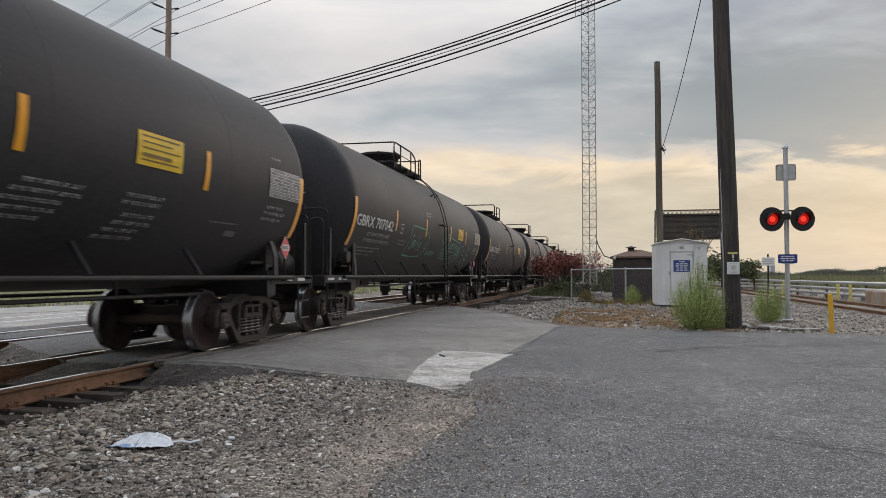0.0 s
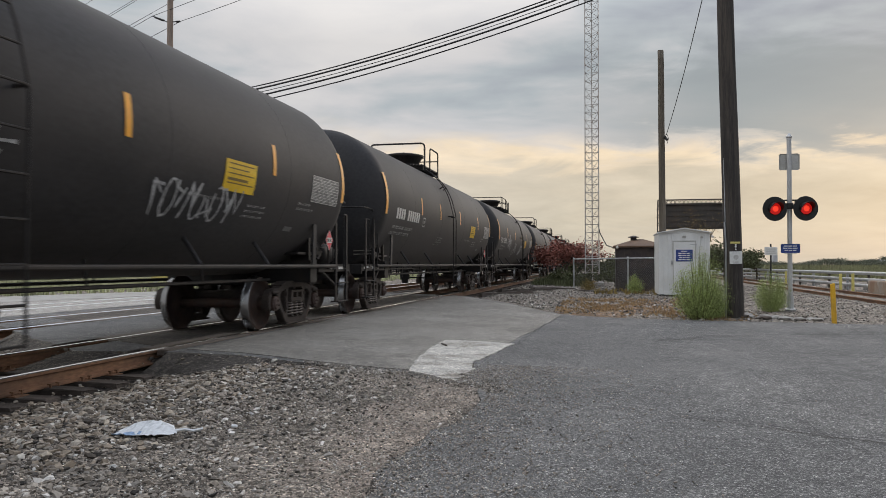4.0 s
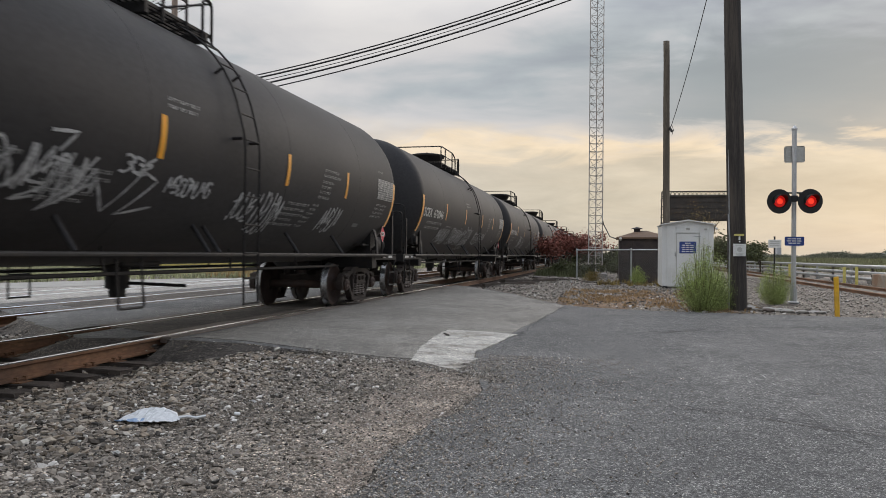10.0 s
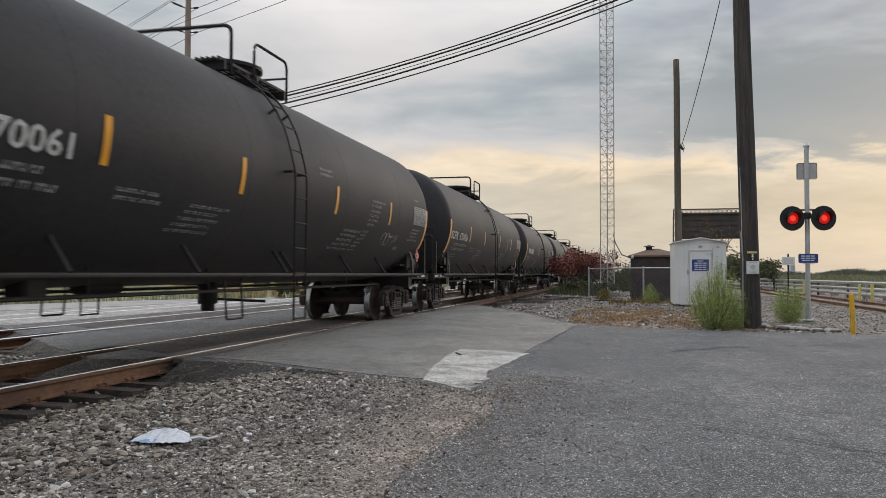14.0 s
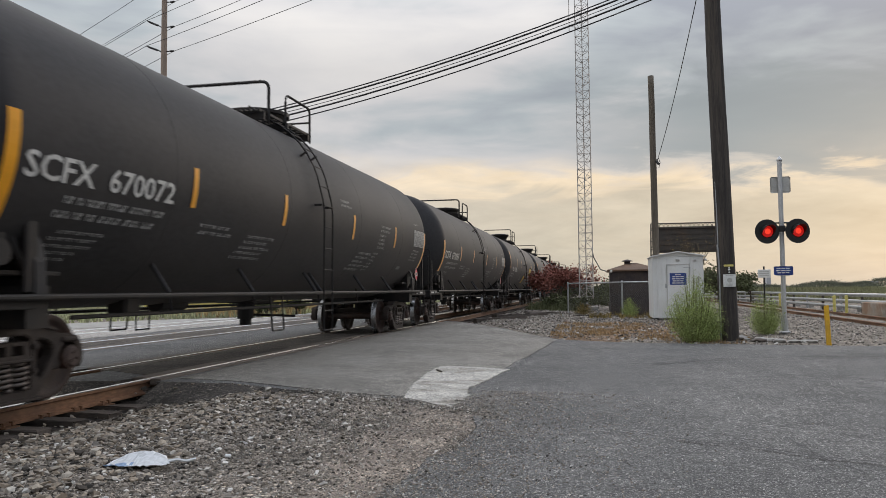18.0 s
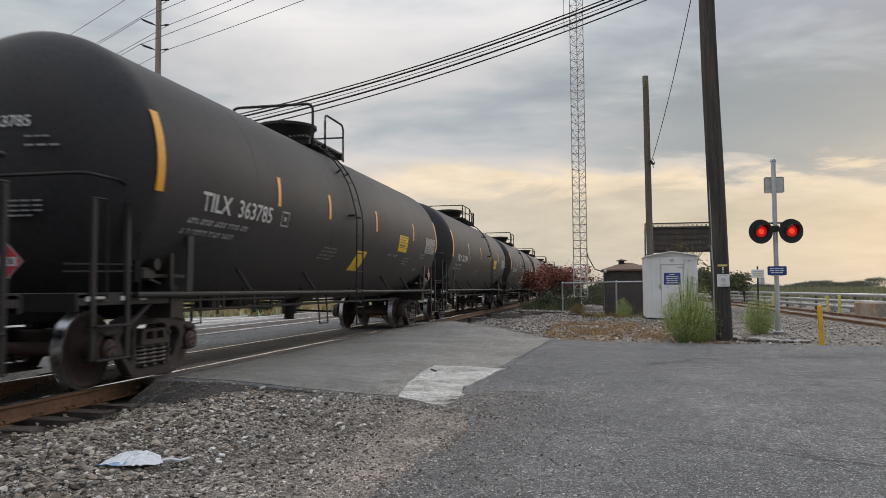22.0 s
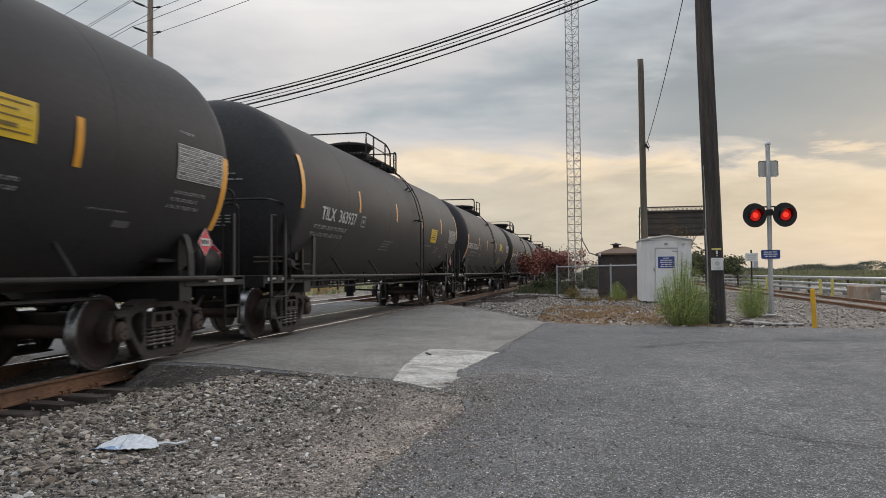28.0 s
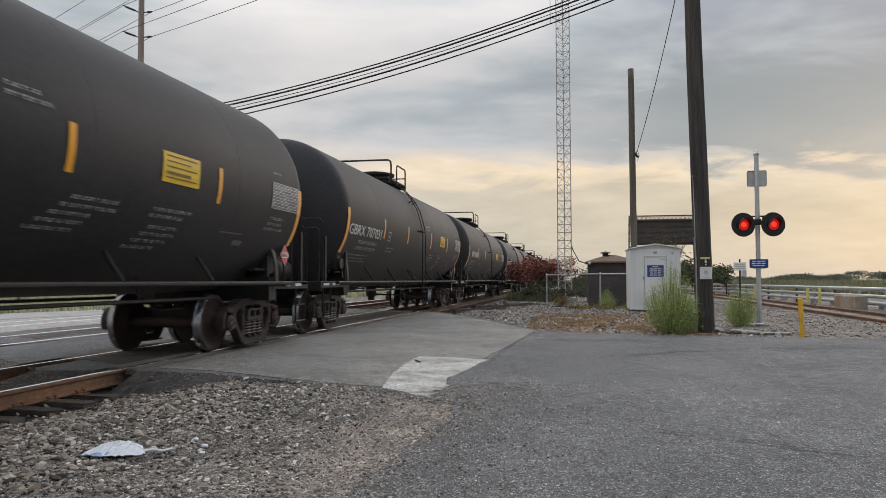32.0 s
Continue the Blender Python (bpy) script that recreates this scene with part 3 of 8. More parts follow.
# ---- ground, road, tracks ----
def road_z(x, y):
    """The road's surface: level with the rails at the crossing, falling off towards the near side."""
    z = -0.015 - 0.09 * smoothstep((x - 0.9) / 4.0) - 0.16 * smoothstep((9.5 - y) / 7.0) * smoothstep((x - 0.2) / 3.0)
    return z - 0.05 * smoothstep((-7 - x) / 10)


def in_poly(x, y, poly):
    c = False
    for (x1, y1), (x2, y2) in zip(poly, poly[1:] + poly[:1]):
        if (y1 > y) != (y2 > y) and x < (x2 - x1) * (y - y1) / (y2 - y1) + x1:
            c = not c
    return c


ROAD = [(-60, 6), (-60, -4), (-14, 9.5), (-10, 11.6), (-6.5, 13.2), (-3, 10.4), (-1.0, 8.8), (0.35, 8.88), (1.3, 8.84), (2.2, 8.58), (3.2, 8.35), (3.66, 8.25), (4.25, 7.9), (4.72, 7.72), (4.78, 7.1), (4.66, 6.2), (4.48, 5.2), (4.46, 4.4), (4.3, 3.4), (4.1, 2.4), (3.6, -12),
        (40, -12), (40, 15.9), (14, 16.9), (11.7, 17.1), (8.9, 17.35), (7.4, 17.65), (6.2, 18.0), (5.1, 18.6), (4.1, 20.6), (3.2, 22.7), (0.9, 27.0), (-6, 32.2), (-9.0, 31.2), (-10.8, 30.5), (-12.5, 29.1), (-14.1, 26.4), (-15.0, 24.3), (-15.6, 22.1), (-26, 17.5)]
ROAD = [turned(*p) for p in ROAD]
TRACKS = (-0.7525, -5.1)      # centre lines
GAUGE = 1.505                 # between rail centres
RAIL_X = [c + s * GAUGE / 2 for c in TRACKS for s in (1, -1)]


def ground_z(x, y):
    if in_poly(x, y, ROAD):
        return road_z(x, y) - 0.10
    z = road_z(x, y) - (0.004 if x > 2.6 and y < 9.5 else 0.02)
    for c in TRACKS:
        d = abs(x - c)
        z += (-0.235 - z) * (1 - smoothstep((d - 1.5) / 1.3))
    if 1.5 < x < 14 and y > 17:
        z += 0.05 * smoothstep((y - 17) / 2)
    z += 0.022 * noise.noise((x * 0.9, y * 0.9, 0)) + 0.012 * noise.noise((x * 3.1, y * 3.1, 4))
    return z


def spaced(a, b, step):
    return [a + i * step for i in range(int(round((b - a) / step)))]


def build_ground():
    xs = [-3000, -1200, -500, -250, -140, -90, -60, -45, -35, -28, -22, -17, -13] + spaced(-10, -2.6, 0.5) + spaced(-2.5, 5.5, 0.16) + spaced(5.5, 16, 0.4) + [16, 17, 18.5, 20, 23, 27, 32, 40, 52, 70, 100, 150, 250, 500, 1200, 3000]
    ys = [-3000, -500, -100, -40, -15, -5] + spaced(0, 10, 0.16) + spaced(10, 34, 0.4) + spaced(34, 60, 1.0) + [60, 63, 67, 72, 80, 90, 105, 125, 150, 190, 250, 350, 600, 1200, 3000]
    nx = len(xs)
    verts = [(x, y, ground_z(x, y)) for y in ys for x in xs]
    faces = [(j * nx + i, j * nx + i + 1, (j + 1) * nx + i + 1, (j + 1) * nx + i) for j in range(len(ys) - 1) for i in range(nx - 1)]
    me = bpy.data.meshes.new("ground")
    me.from_pydata(verts, [], faces)
    for m in (M_GRAVEL, M_SOIL, M_DUST, M_DIRT):
        me.materials.append(m)
    for p in me.polygons:
        p.use_smooth = True
        x, y = p.center.x, p.center.y
        wob = noise.noise((x * 1.3, y * 1.3, 2)) + 0.6 * noise.noise((x * 4, y * 4, 7))
        if any(abs(x - c) < 1.35 + 0.18 * wob for c in TRACKS):
            p.material_index = 1
        elif 3.4 < y < 9.6 and abs(x - (4.25 + 0.10 * (y - 6.5) ** 2 * 0.3)) < 0.36 + 0.42 * wob:
            p.material_index = 2
        elif 4.6 < x < 8.8 and 17.8 < y < 30 and abs(y - 18.6 - 2.1 * (x - 5.2) * 0.9) < 2.6 + 2.2 * wob:
            p.material_index = 3
    return tagged(new("ground", me), "dusty grey gravel ground with patches of dirt", "ground", kind="structure")


ground = build_ground()


def sheet(name, poly, material, lift, parent=None, label="", cuts_x=(), cuts_y=(), slots=(), thick=0.09, slope=0.0, category="", kind="structure"):
    """A paved slab on the road's profile, with slots for the rails."""
    bm = bmesh.new()
    cdt = delaunay_2d_cdt([Vector(p) for p in poly], [], [list(range(len(poly)))], 1, 1e-5)
    vs = [bm.verts.new((p.x, p.y, 0)) for p in cdt[0]]
    for f in cdt[2]:
        bm.faces.new([vs[i] for i in f])
    for v in list(cuts_x) + [s + d for s in slots for d in (-0.295, 0.245)]:
        bmesh.ops.bisect_plane(bm, geom=bm.verts[:] + bm.edges[:] + bm.faces[:], plane_co=(v, 0, 0), plane_no=(1, 0, 0))
    for v in cuts_y:
        bmesh.ops.bisect_plane(bm, geom=bm.verts[:] + bm.edges[:] + bm.faces[:], plane_co=(0, v, 0), plane_no=(0, 1, 0))
    dead = []
    for f in bm.faces:
        c = f.calc_center_median()
        if any(s - 0.295 < c.x < s + 0.245 for s in slots):
            dead.append(f)
    bmesh.ops.delete(bm, geom=dead, context="FACES")
    for v in bm.verts:
        v.co.z = road_z(v.co.x, v.co.y) + lift + 0.006 * noise.noise((v.co.x * 0.5, v.co.y * 0.5, 9))
    edges = [e for e in bm.edges if len(e.link_faces) == 1]
    away = {}
    for e in edges:
        n = (e.verts[0].co + e.verts[1].co) / 2 - e.link_faces[0].calc_center_median()
        d = (e.verts[1].co - e.verts[0].co).normalized()
        n = Vector((d.y, -d.x, 0)) if n.dot(Vector((d.y, -d.x, 0))) > 0 else Vector((-d.y, d.x, 0))
        for v in e.verts:
            away[v] = away.get(v, Vector()) + n
    old = {v: away[v] for v in away}
    ext = bmesh.ops.extrude_edge_only(bm, edges=edges)
    news = [g for g in ext["geom"] if isinstance(g, bmesh.types.BMVert)]
    place = {tuple(round(c, 5) for c in v.co): n for v, n in old.items()}
    for v in news:
        n = place.get(tuple(round(c, 5) for c in v.co), Vector())
        # crumbling slope at the free edges, straight down beside the rails
        if slope and n.length > 0.1 and not any(abs(v.co.x - r) < 0.31 for r in slots):
            long = 1.75 if v.co.x < 1.7 and 8.2 < v.co.y < 9.2 else 1.0
            v.co += n.normalized() * slope * long * (0.7 + 0.6 * random.Random(int(v.co.x * 997 + v.co.y * 613)).random())
        v.co.z -= thick
    bmesh.ops.recalc_face_normals(bm, faces=bm.faces[:])
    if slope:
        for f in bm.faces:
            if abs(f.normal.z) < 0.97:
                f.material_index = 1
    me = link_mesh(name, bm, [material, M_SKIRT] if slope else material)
    ob = new(name, me)
    if parent:
        ob.parent = parent
        if label:
            ob["label"] = label
        return ob
    return tagged(ob, label, category, kind=kind)


def ragged(poly, step, amp, seed):
    """The outline poly with a crumbling edge."""
    rng = random.Random(seed)
    out = []
    for (x1, y1), (x2, y2) in zip(poly, poly[1:] + poly[:1]):
        L = math.hypot(x2 - x1, y2 - y1)
        n = max(1, int(L / step)) if L < 12 else 1
        for i in range(n):
            s = i / n
            k = amp if i else amp * 0.3
            if 3.8 < x1 < 4.8 and 2 < y1 < 8.4:
                k *= 4.0        # the crumbled edge of the shoulder
            out.append((x1 + (x2 - x1) * s + rng.uniform(-k, k), y1 + (y2 - y1) * s + rng.uniform(-k, k)))
    return out


SLOTS = RAIL_X      # the timbers fill the slots but for the flangeways
GRID_X = [-17, -12, -9.5, -7] + [0.3 + 0.45 * i for i in range(16)] + [8.5, 10, 12]
GRID_Y = [0, 1, 2] + [2.5 + 0.45 * i for i in range(18)] + [11, 12, 13.5, 15, 17, 19, 21, 23, 25]
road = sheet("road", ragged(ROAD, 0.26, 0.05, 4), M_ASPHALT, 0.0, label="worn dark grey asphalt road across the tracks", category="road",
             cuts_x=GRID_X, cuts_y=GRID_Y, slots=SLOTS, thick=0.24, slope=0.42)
APRON = [(0.42, 9.22), (1.3, 9.02), (2.2, 8.72), (3.3, 8.5), (3.62, 8.5), (4.2, 9.2), (4.42, 11.7), (4.62, 14.5), (4.9, 18.6), (4.1, 20.5), (3.15, 22.6), (0.95, 26.6), (0.42, 26.9)]
APRON = [turned(*p) for p in APRON]
sheet("road_apron", ragged(APRON, 0.5, 0.03, 5), M_APRON, 0.008, parent=road, label="paler worn asphalt beside the rails", cuts_x=GRID_X, cuts_y=GRID_Y, thick=0.012)
PATCH = [(3.68, 8.4), (3.95, 8.2), (4.30, 7.95), (4.36, 8.8), (4.28, 9.3), (4.40, 10.3), (4.46, 11.1), (4.54, 11.6), (3.95, 11.75), (3.42, 11.7), (3.45, 10.6), (3.55, 9.5)]
PATCH = [turned(*p) for p in PATCH]
patch = sheet("concrete_patch", ragged(PATCH, 0.06, 0.018, 6), M_PATCH, 0.016, parent=road, label="pale crumbling concrete patch", thick=0.02, cuts_x=GRID_X, cuts_y=GRID_Y)

# strips between the rails: dirt stains plus painted-in shade of the cars
for c, y0 in ((TRACKS[0], 9.5), (TRACKS[1], 13.4)):
    a, b = c - GAUGE / 2 + 0.25, c + GAUGE / 2 - 0.30
    sheet("track_infill", ragged([(a, y0 + 0.5), (b, y0), (b, 25.8 - c), (a, 26.3 - c)], 0.4, 0.01, 7), M_INFILL, 0.008, parent=road, label="brown dirt-stained asphalt between the rails, coloured darker for the cars' shade", cuts_y=GRID_Y, thick=0.012)

# same road past the train's shade, with that extra brightness in its colour
FAR_SIDE = [(-6.5, 13.9), (-10, 12.2), (-14, 10.1), (-40, 2.6), (-40, 12.6), (-26, 17.0), (-15.7, 21.7), (-15.1, 24.0), (-14.2, 26.1), (-12.6, 28.8), (-10.9, 30.1), (-9.1, 30.8), (-6.5, 31.4)]
sheet("road_beyond", ragged([turned(x + (0.25 if x < -7 else -0.25), y) for x, y in FAR_SIDE], 0.6, 0.02, 8), M_FARROAD, 0.008, parent=road, label="dusty asphalt beyond the far track, coloured paler for sky light on it", cuts_x=(-12, -9.5), cuts_y=GRID_Y, thick=0.012)


def ribbon(pts, width, seed, z):
    """A crooked strip over the road."""
    rng = random.Random(seed)
    bm = bmesh.new()
    path = []
    for (x1, y1), (x2, y2) in zip(pts, pts[1:]):
        n = max(2, int(math.hypot(x2 - x1, y2 - y1) / 0.16))
        for i in range(n):
            s = i / n
            path.append((x1 + (x2 - x1) * s + rng.uniform(-0.035, 0.035), y1 + (y2 - y1) * s + rng.uniform(-0.035, 0.035)))
    prev = None
    for i, (x, y) in enumerate(path):
        j = min(i + 1, len(path) - 1)
        h = max(0, j - 1)
        dx, dy = path[j][0] - path[h][0], path[j][1] - path[h][1]
        L = math.hypot(dx, dy) or 1
        w = width * rng.uniform(0.35, 1.2) * 0.5
        a = bm.verts.new((x - dy / L * w, y + dx / L * w, road_z(x, y) + z))
        b = bm.verts.new((x + dy / L * w, y - dx / L * w, road_z(x, y) + z))
        if prev:
            bm.faces.new((prev[0], prev[1], b, a))
        prev = (a, b)
    return bm


for i, (pts, w) in enumerate([
        ([(4.75, 14.2), (5.6, 13.1), (6.6, 12.6), (7.2, 12.4), (8.6, 11.2), (10.4, 10.6), (13, 10.2)], 0.04),
        ([(6.6, 12.6), (7.6, 13.6), (9.3, 14.2), (12, 14.6)], 0.06),
        ([(5.9, 7.0), (6.8, 6.6), (7.5, 6.3), (8.1, 6.0)], 0.022),
        ([(7.4, 6.9), (7.5, 6.3), (7.7, 5.6)], 0.012),
        ([(4.6, 11.6), (4.65, 14.4), (4.9, 18.5)], 0.022),
        ([(9.4, 8.4), (10.6, 8.9), (12.4, 9.0)], 0.05),
        ([(5.0, 15.6), (6.4, 15.9), (8.4, 15.5), (11, 15.8)], 0.05)]):
    part("crack", ribbon([turned(*p) for p in pts], w, i, 0.020), M_CRACK, road, "dark open crack")

RAIL_PROFILE = [(-0.076, -0.185), (0.076, -0.185), (0.076, -0.172), (0.012, -0.150), (0.010, -0.052), (0.036, -0.040), (0.037, -0.010), (0.028, -0.001), (-0.028, -0.001), (-0.037, -0.010), (-0.036, -0.040), (-0.010, -0.052), (-0.012, -0.150), (-0.076, -0.172)]


def rail_mesh(y0, y1, name="rail"):
    bm = bmesh.new()
    a = [bm.verts.new((x, y0, z)) for x, z in RAIL_PROFILE]
    b = [bm.verts.new((x, y1, z)) for x, z in RAIL_PROFILE]
    n = len(a)
    for i in range(n):
        f = bm.faces.new((a[i], b[i], b[(i + 1) % n], a[(i + 1) % n]))
        f.material_index = 1 if i in (6, 7, 8) else 0
    bm.faces.new(a)
    bm.faces.new(list(reversed(b)))
    bmesh.ops.recalc_face_normals(bm, faces=bm.faces[:])
    return link_mesh(name, bm, [M_RAILSIDE, M_RAILTOP])


def tie_mesh(seed):
    bm = bmesh.new()
    box(bm, (0, 0, 0), (2.6, 0.22, 0.18), 0.012)
    bmesh.ops.subdivide_edges(bm, edges=[e for e in bm.edges if abs(e.verts[0].co.x - e.verts[1].co.x) > 1], cuts=6)
    rng = random.Random(seed)
    for v in bm.verts:
        v.co += Vector((rng.uniform(-0.02, 0.02), rng.uniform(-0.012, 0.012), rng.uniform(-0.008, 0.006)))
    return link_mesh("tie", bm, M_TIE)


def plate_mesh():
    bm = bmesh.new()
    box(bm, (0, 0, 0), (0.34, 0.19, 0.016), 0.004)
    for sx in (-0.11, 0.11):
        for sy in (-0.06, 0.06):
            rod(bm, (sx, sy, 0), (sx, sy, 0.045), 0.013, 6)
            box(bm, (sx * 0.93, sy, 0.045), (0.04, 0.03, 0.014))
    return link_mesh("tie_plate", bm, M_RAILSIDE)


RAIL_ME = rail_mesh(-60, 260)
TIES_ME = [tie_mesh(s) for s in range(4)]
PLATE_ME = plate_mesh()


def build_track(c, ranges, label, first):
    tr = thing("railway_track", label, "track", kind="structure", at=pose(c, 0, 0))
    for s in (1, -1):
        share("rail", RAIL_ME, tr, pose(s * GAUGE / 2, 0, 0), "rusty rail with a polished head")
    rng = random.Random(int(first))
    for y0, y1 in ranges:
        y = y0
        while y < y1:
            share("tie", rng.choice(TIES_ME), tr, pose(rng.uniform(-0.05, 0.05), y, -0.277 + rng.uniform(-0.008, 0.006), 0, 0, rng.uniform(-1.5, 1.5)))
            if y < 9:
                for s in (1, -1):
                    share("tie_plate", PLATE_ME, tr, pose(s * GAUGE / 2, y, -0.19))
            y += 0.51 + rng.uniform(-0.02, 0.02)
    return tr


build_track(TRACKS[0], [(2.5, 8.4), (27.2, 70)], "railway track with rusty rails on dark wooden ties", 1)
build_track(TRACKS[1], [(7.0, 11.8), (33.5, 70)], "second railway track beyond the near one", 2)
track_yard = thing("railway_track", "rusty yard track on gravel beside the pipe rail", "track", kind="structure", at=pose(15.1, 30, 0.0, 0, 0, -1.4))
YARD_ME = RAIL_ME.copy()
YARD_ME.materials[1] = M_RAILSIDE
for s in (1, -1):
    share("rail", YARD_ME, track_yard, pose(s * GAUGE / 2, 0, 0), "rusty rail with a worn head")
for i in range(70):
    share("tie", TIES_ME[i % 4], track_yard, pose(0, -16 + i * 0.9, -0.265))
track_spur = thing("railway_track", "old spur track half buried in gravel", "track", kind="structure", at=pose(3.25, 36, -0.02, 0, 0, 4.0))
SPUR_ME = rail_mesh(-9, 30)
for s in (1, -1):
    share("rail", SPUR_ME, track_spur, pose(s * GAUGE / 2, 0, 0), "rusty rail half buried in gravel")

# timbers beside the rails at the crossing
rng_t = random.Random(12)
for c in TRACKS:
    for s in (1, -1):
        rx = c + s * GAUGE / 2
        # the wider gap is the flangeway, on the gauge side
        for x, w in ((rx + 0.155, 0.17), (rx - 0.205, 0.17)) if s > 0 else ((rx + 0.178, 0.13), (rx - 0.18, 0.22)):
            y = 8.95 - (x * 0.75 if x < 0 else 0)
            stop = 26.6 - max(x, -8) * 1.0
            while y < stop:
                L = min(2.4, stop - y)
                bm = bmesh.new()
                box(bm, (0, L / 2, 0), (w, L - 0.03, 0.08), 0.01)
                bmesh.ops.subdivide_edges(bm, edges=[e for e in bm.edges if abs(e.verts[0].co.y - e.verts[1].co.y) > 1], cuts=4)
                for v in bm.verts:
                    v.co += Vector((rng_t.uniform(-0.006, 0.006), 0, rng_t.uniform(-0.006, 0.004)))
                t = part("crossing_timber", bm, M_TIMBER, road, "weathered grey crossing timber")
                t.matrix_basis = pose(x, y, -0.047 + rng_t.uniform(0, 0.008))
                y += L


def stones(name, spots, material, label, kinds=9, seed=0, parent=None):
    """Loose stones, joined."""
    rng = random.Random(seed)
    shapes = []
    for k in range(kinds):
        bm = bmesh.new()
        cut = random.Random(seed * 10 + k)
        for i in range(10):
            q = Vector((cut.uniform(-1, 1), cut.uniform(-1, 1), cut.uniform(-1, 1)))
            bm.verts.new(q / max(q.length, 0.01) * cut.uniform(0.8, 1.1))
        bmesh.ops.convex_hull(bm, input=bm.verts[:])
        bmesh.ops.recalc_face_normals(bm, faces=bm.faces[:])
        bm.verts.ensure_lookup_table()
        shapes.append((np.array([v.co[:] for v in bm.verts]), [tuple(v.index for v in f.verts) for f in bm.faces]))
        bm.free()
    V, F, base = [], [], 0
    for x, y, z, r in spots:
        sv, sf = rng.choice(shapes)
        a = rng.uniform(0, 6.283)
        c, s = math.cos(a), math.sin(a)
        k = np.array([rng.uniform(0.75, 1.35), rng.uniform(0.7, 1.1), rng.uniform(0.36, 0.72)]) * r
        w = sv * k
        tx = rng.uniform(-0.35, 0.35)
        w2 = np.stack([w[:, 0] * c - w[:, 1] * s + x, w[:, 0] * s + w[:, 1] * c + y, w[:, 2] + w[:, 0] * tx + z], 1)
        V.append(w2)
        F += [tuple(i + base for i in f) for f in sf]
        base += len(w2)
    me = bpy.data.meshes.new(name)
    me.from_pydata(np.concatenate(V).tolist(), [], F)
    me.materials.append(material)
    return tagged(new(name, me), label, "gravel", kind="stuff")


def edge_gap(x, y):
    """How far the point lies from the near edges of the road."""
    best = 9.0
    for (x1, y1), (x2, y2) in zip(NEAR_EDGE, NEAR_EDGE[1:]):
        dx, dy = x2 - x1, y2 - y1
        s = max(0, min(1, ((x - x1) * dx + (y - y1) * dy) / (dx * dx + dy * dy)))
        best = min(best, math.hypot(x - x1 - dx * s, y - y1 - dy * s))
    return best


NEAR_EDGE = [p for p in ROAD if -7 < p[0] < 5.2 and 2 < p[1] < 14]


def scatter(n, x0, x1, y0, y1, r0, r1, seed, keep=None, sink=0.25):
    rng = random.Random(seed)
    out = []
    while len(out) < n:
        x, y = rng.uniform(x0, x1), rng.uniform(y0, y1)
        if keep and not keep(x, y, rng):
            continue
        r = r0 + (r1 - r0) * rng.random() ** 2.2
        base = road_z(x, y) + 0.004 if in_poly(x, y, ROAD) else ground_z(x, y)
        if x < 5.2 and 2 < y < 10 and not in_poly(x, y, ROAD):
            d = edge_gap(x, y)
            if d < 0.42:
                base = max(base, road_z(x, y) - 0.24 * d / 0.42)
        out.append((x, y, base + r * sink, r))
    return out


def off_road(x, y, rng):
    if 0.2 < x < 2.5 and 7.7 < y < 9.2 and edge_gap(x, y) < (0.66 if x < 1.6 else 0.36) and rng.random() < 0.85:
        return False        # the bare slope at the end of the paving
    return not in_poly(x, y, ROAD) and not any(abs(x - r) < 0.10 for r in RAIL_X)


def dense(n, x0, x1, y0, y1, r0, r1, seed, keep, sink=0.3):
    return scatter(n, x0, x1, y0, y1, r0, r1, seed, keep, sink)


def clear_of_track(x, y, rng):
    return off_road(x, y, rng) and (x > 0.62 + 0.25 * noise.noise((y * 1.7, 3.0, 0.0)) or rng.random() < 0.07)


stones("ballast", dense(6400, -2.6, 2.7, 4.0, 9.0, 0.016, 0.050, 1, lambda x, y, r: clear_of_track(x, y, r) and r.random() < 1.5 - x * 0.52), M_BALLAST, "tan and grey crushed ballast stones beside the rail", seed=1)
stones("gravel", dense(7600, 0.9, 4.7, 3.2, 8.8, 0.012, 0.036, 8, lambda x, y, r: clear_of_track(x, y, r) and r.random() < 1.15 - max(0, x - 2.3) * 0.62), M_STONE, "dark and pale flat crushed stones on the shoulder", seed=8)
stones("gravel", dense(15000, 0.6, 5.0, 3.0, 9.1, 0.006, 0.018, 2, lambda x, y, r: clear_of_track(x, y, r) and r.random() < 1.15 - max(0, x - 2.6) * 0.5), M_STONE, "loose grey gravel on the dirt shoulder", seed=2)
stones("gravel", dense(55, 0.9, 4.6, 3.4, 8.6, 0.014, 0.036, 15, lambda x, y, r: off_road(x, y, r)), M_CHIP, "scattered pale stones on the shoulder", seed=15)
stones("grit", dense(11000, 2.6, 7.8, 2.6, 10.2, 0.004, 0.011, 3, lambda x, y, r: r.random() < math.exp(-max(0, x - 4.3) * 1.25) * (1 if y < 8.6 else 0.2), 0.4), M_GRIT, "fine grit scattered over the asphalt edge", seed=3)
stones("grit", dense(12000, 2.6, 6.6, 2.6, 9.2, 0.004, 0.013, 13, lambda x, y, r: r.random() < math.exp(-abs(x - 4.5 - 0.03 * (y - 6.5) ** 2) * (2.6 if x < 4.5 else 1.9)) * (1.0 + 0.8 * noise.noise((x * 2.2, y * 2.2, 6.0))), 0.4), M_DUSTGRIT, "sandy grit spilling over the edge of the asphalt", seed=13)
stones("grit", dense(3500, 2.3, 4.9, 7.4, 9.4, 0.005, 0.015, 14, lambda x, y, r: r.random() < math.exp(-edge_gap(x, y) * 7), 0.4), M_STONE, "grit heaped against the paving", seed=14)
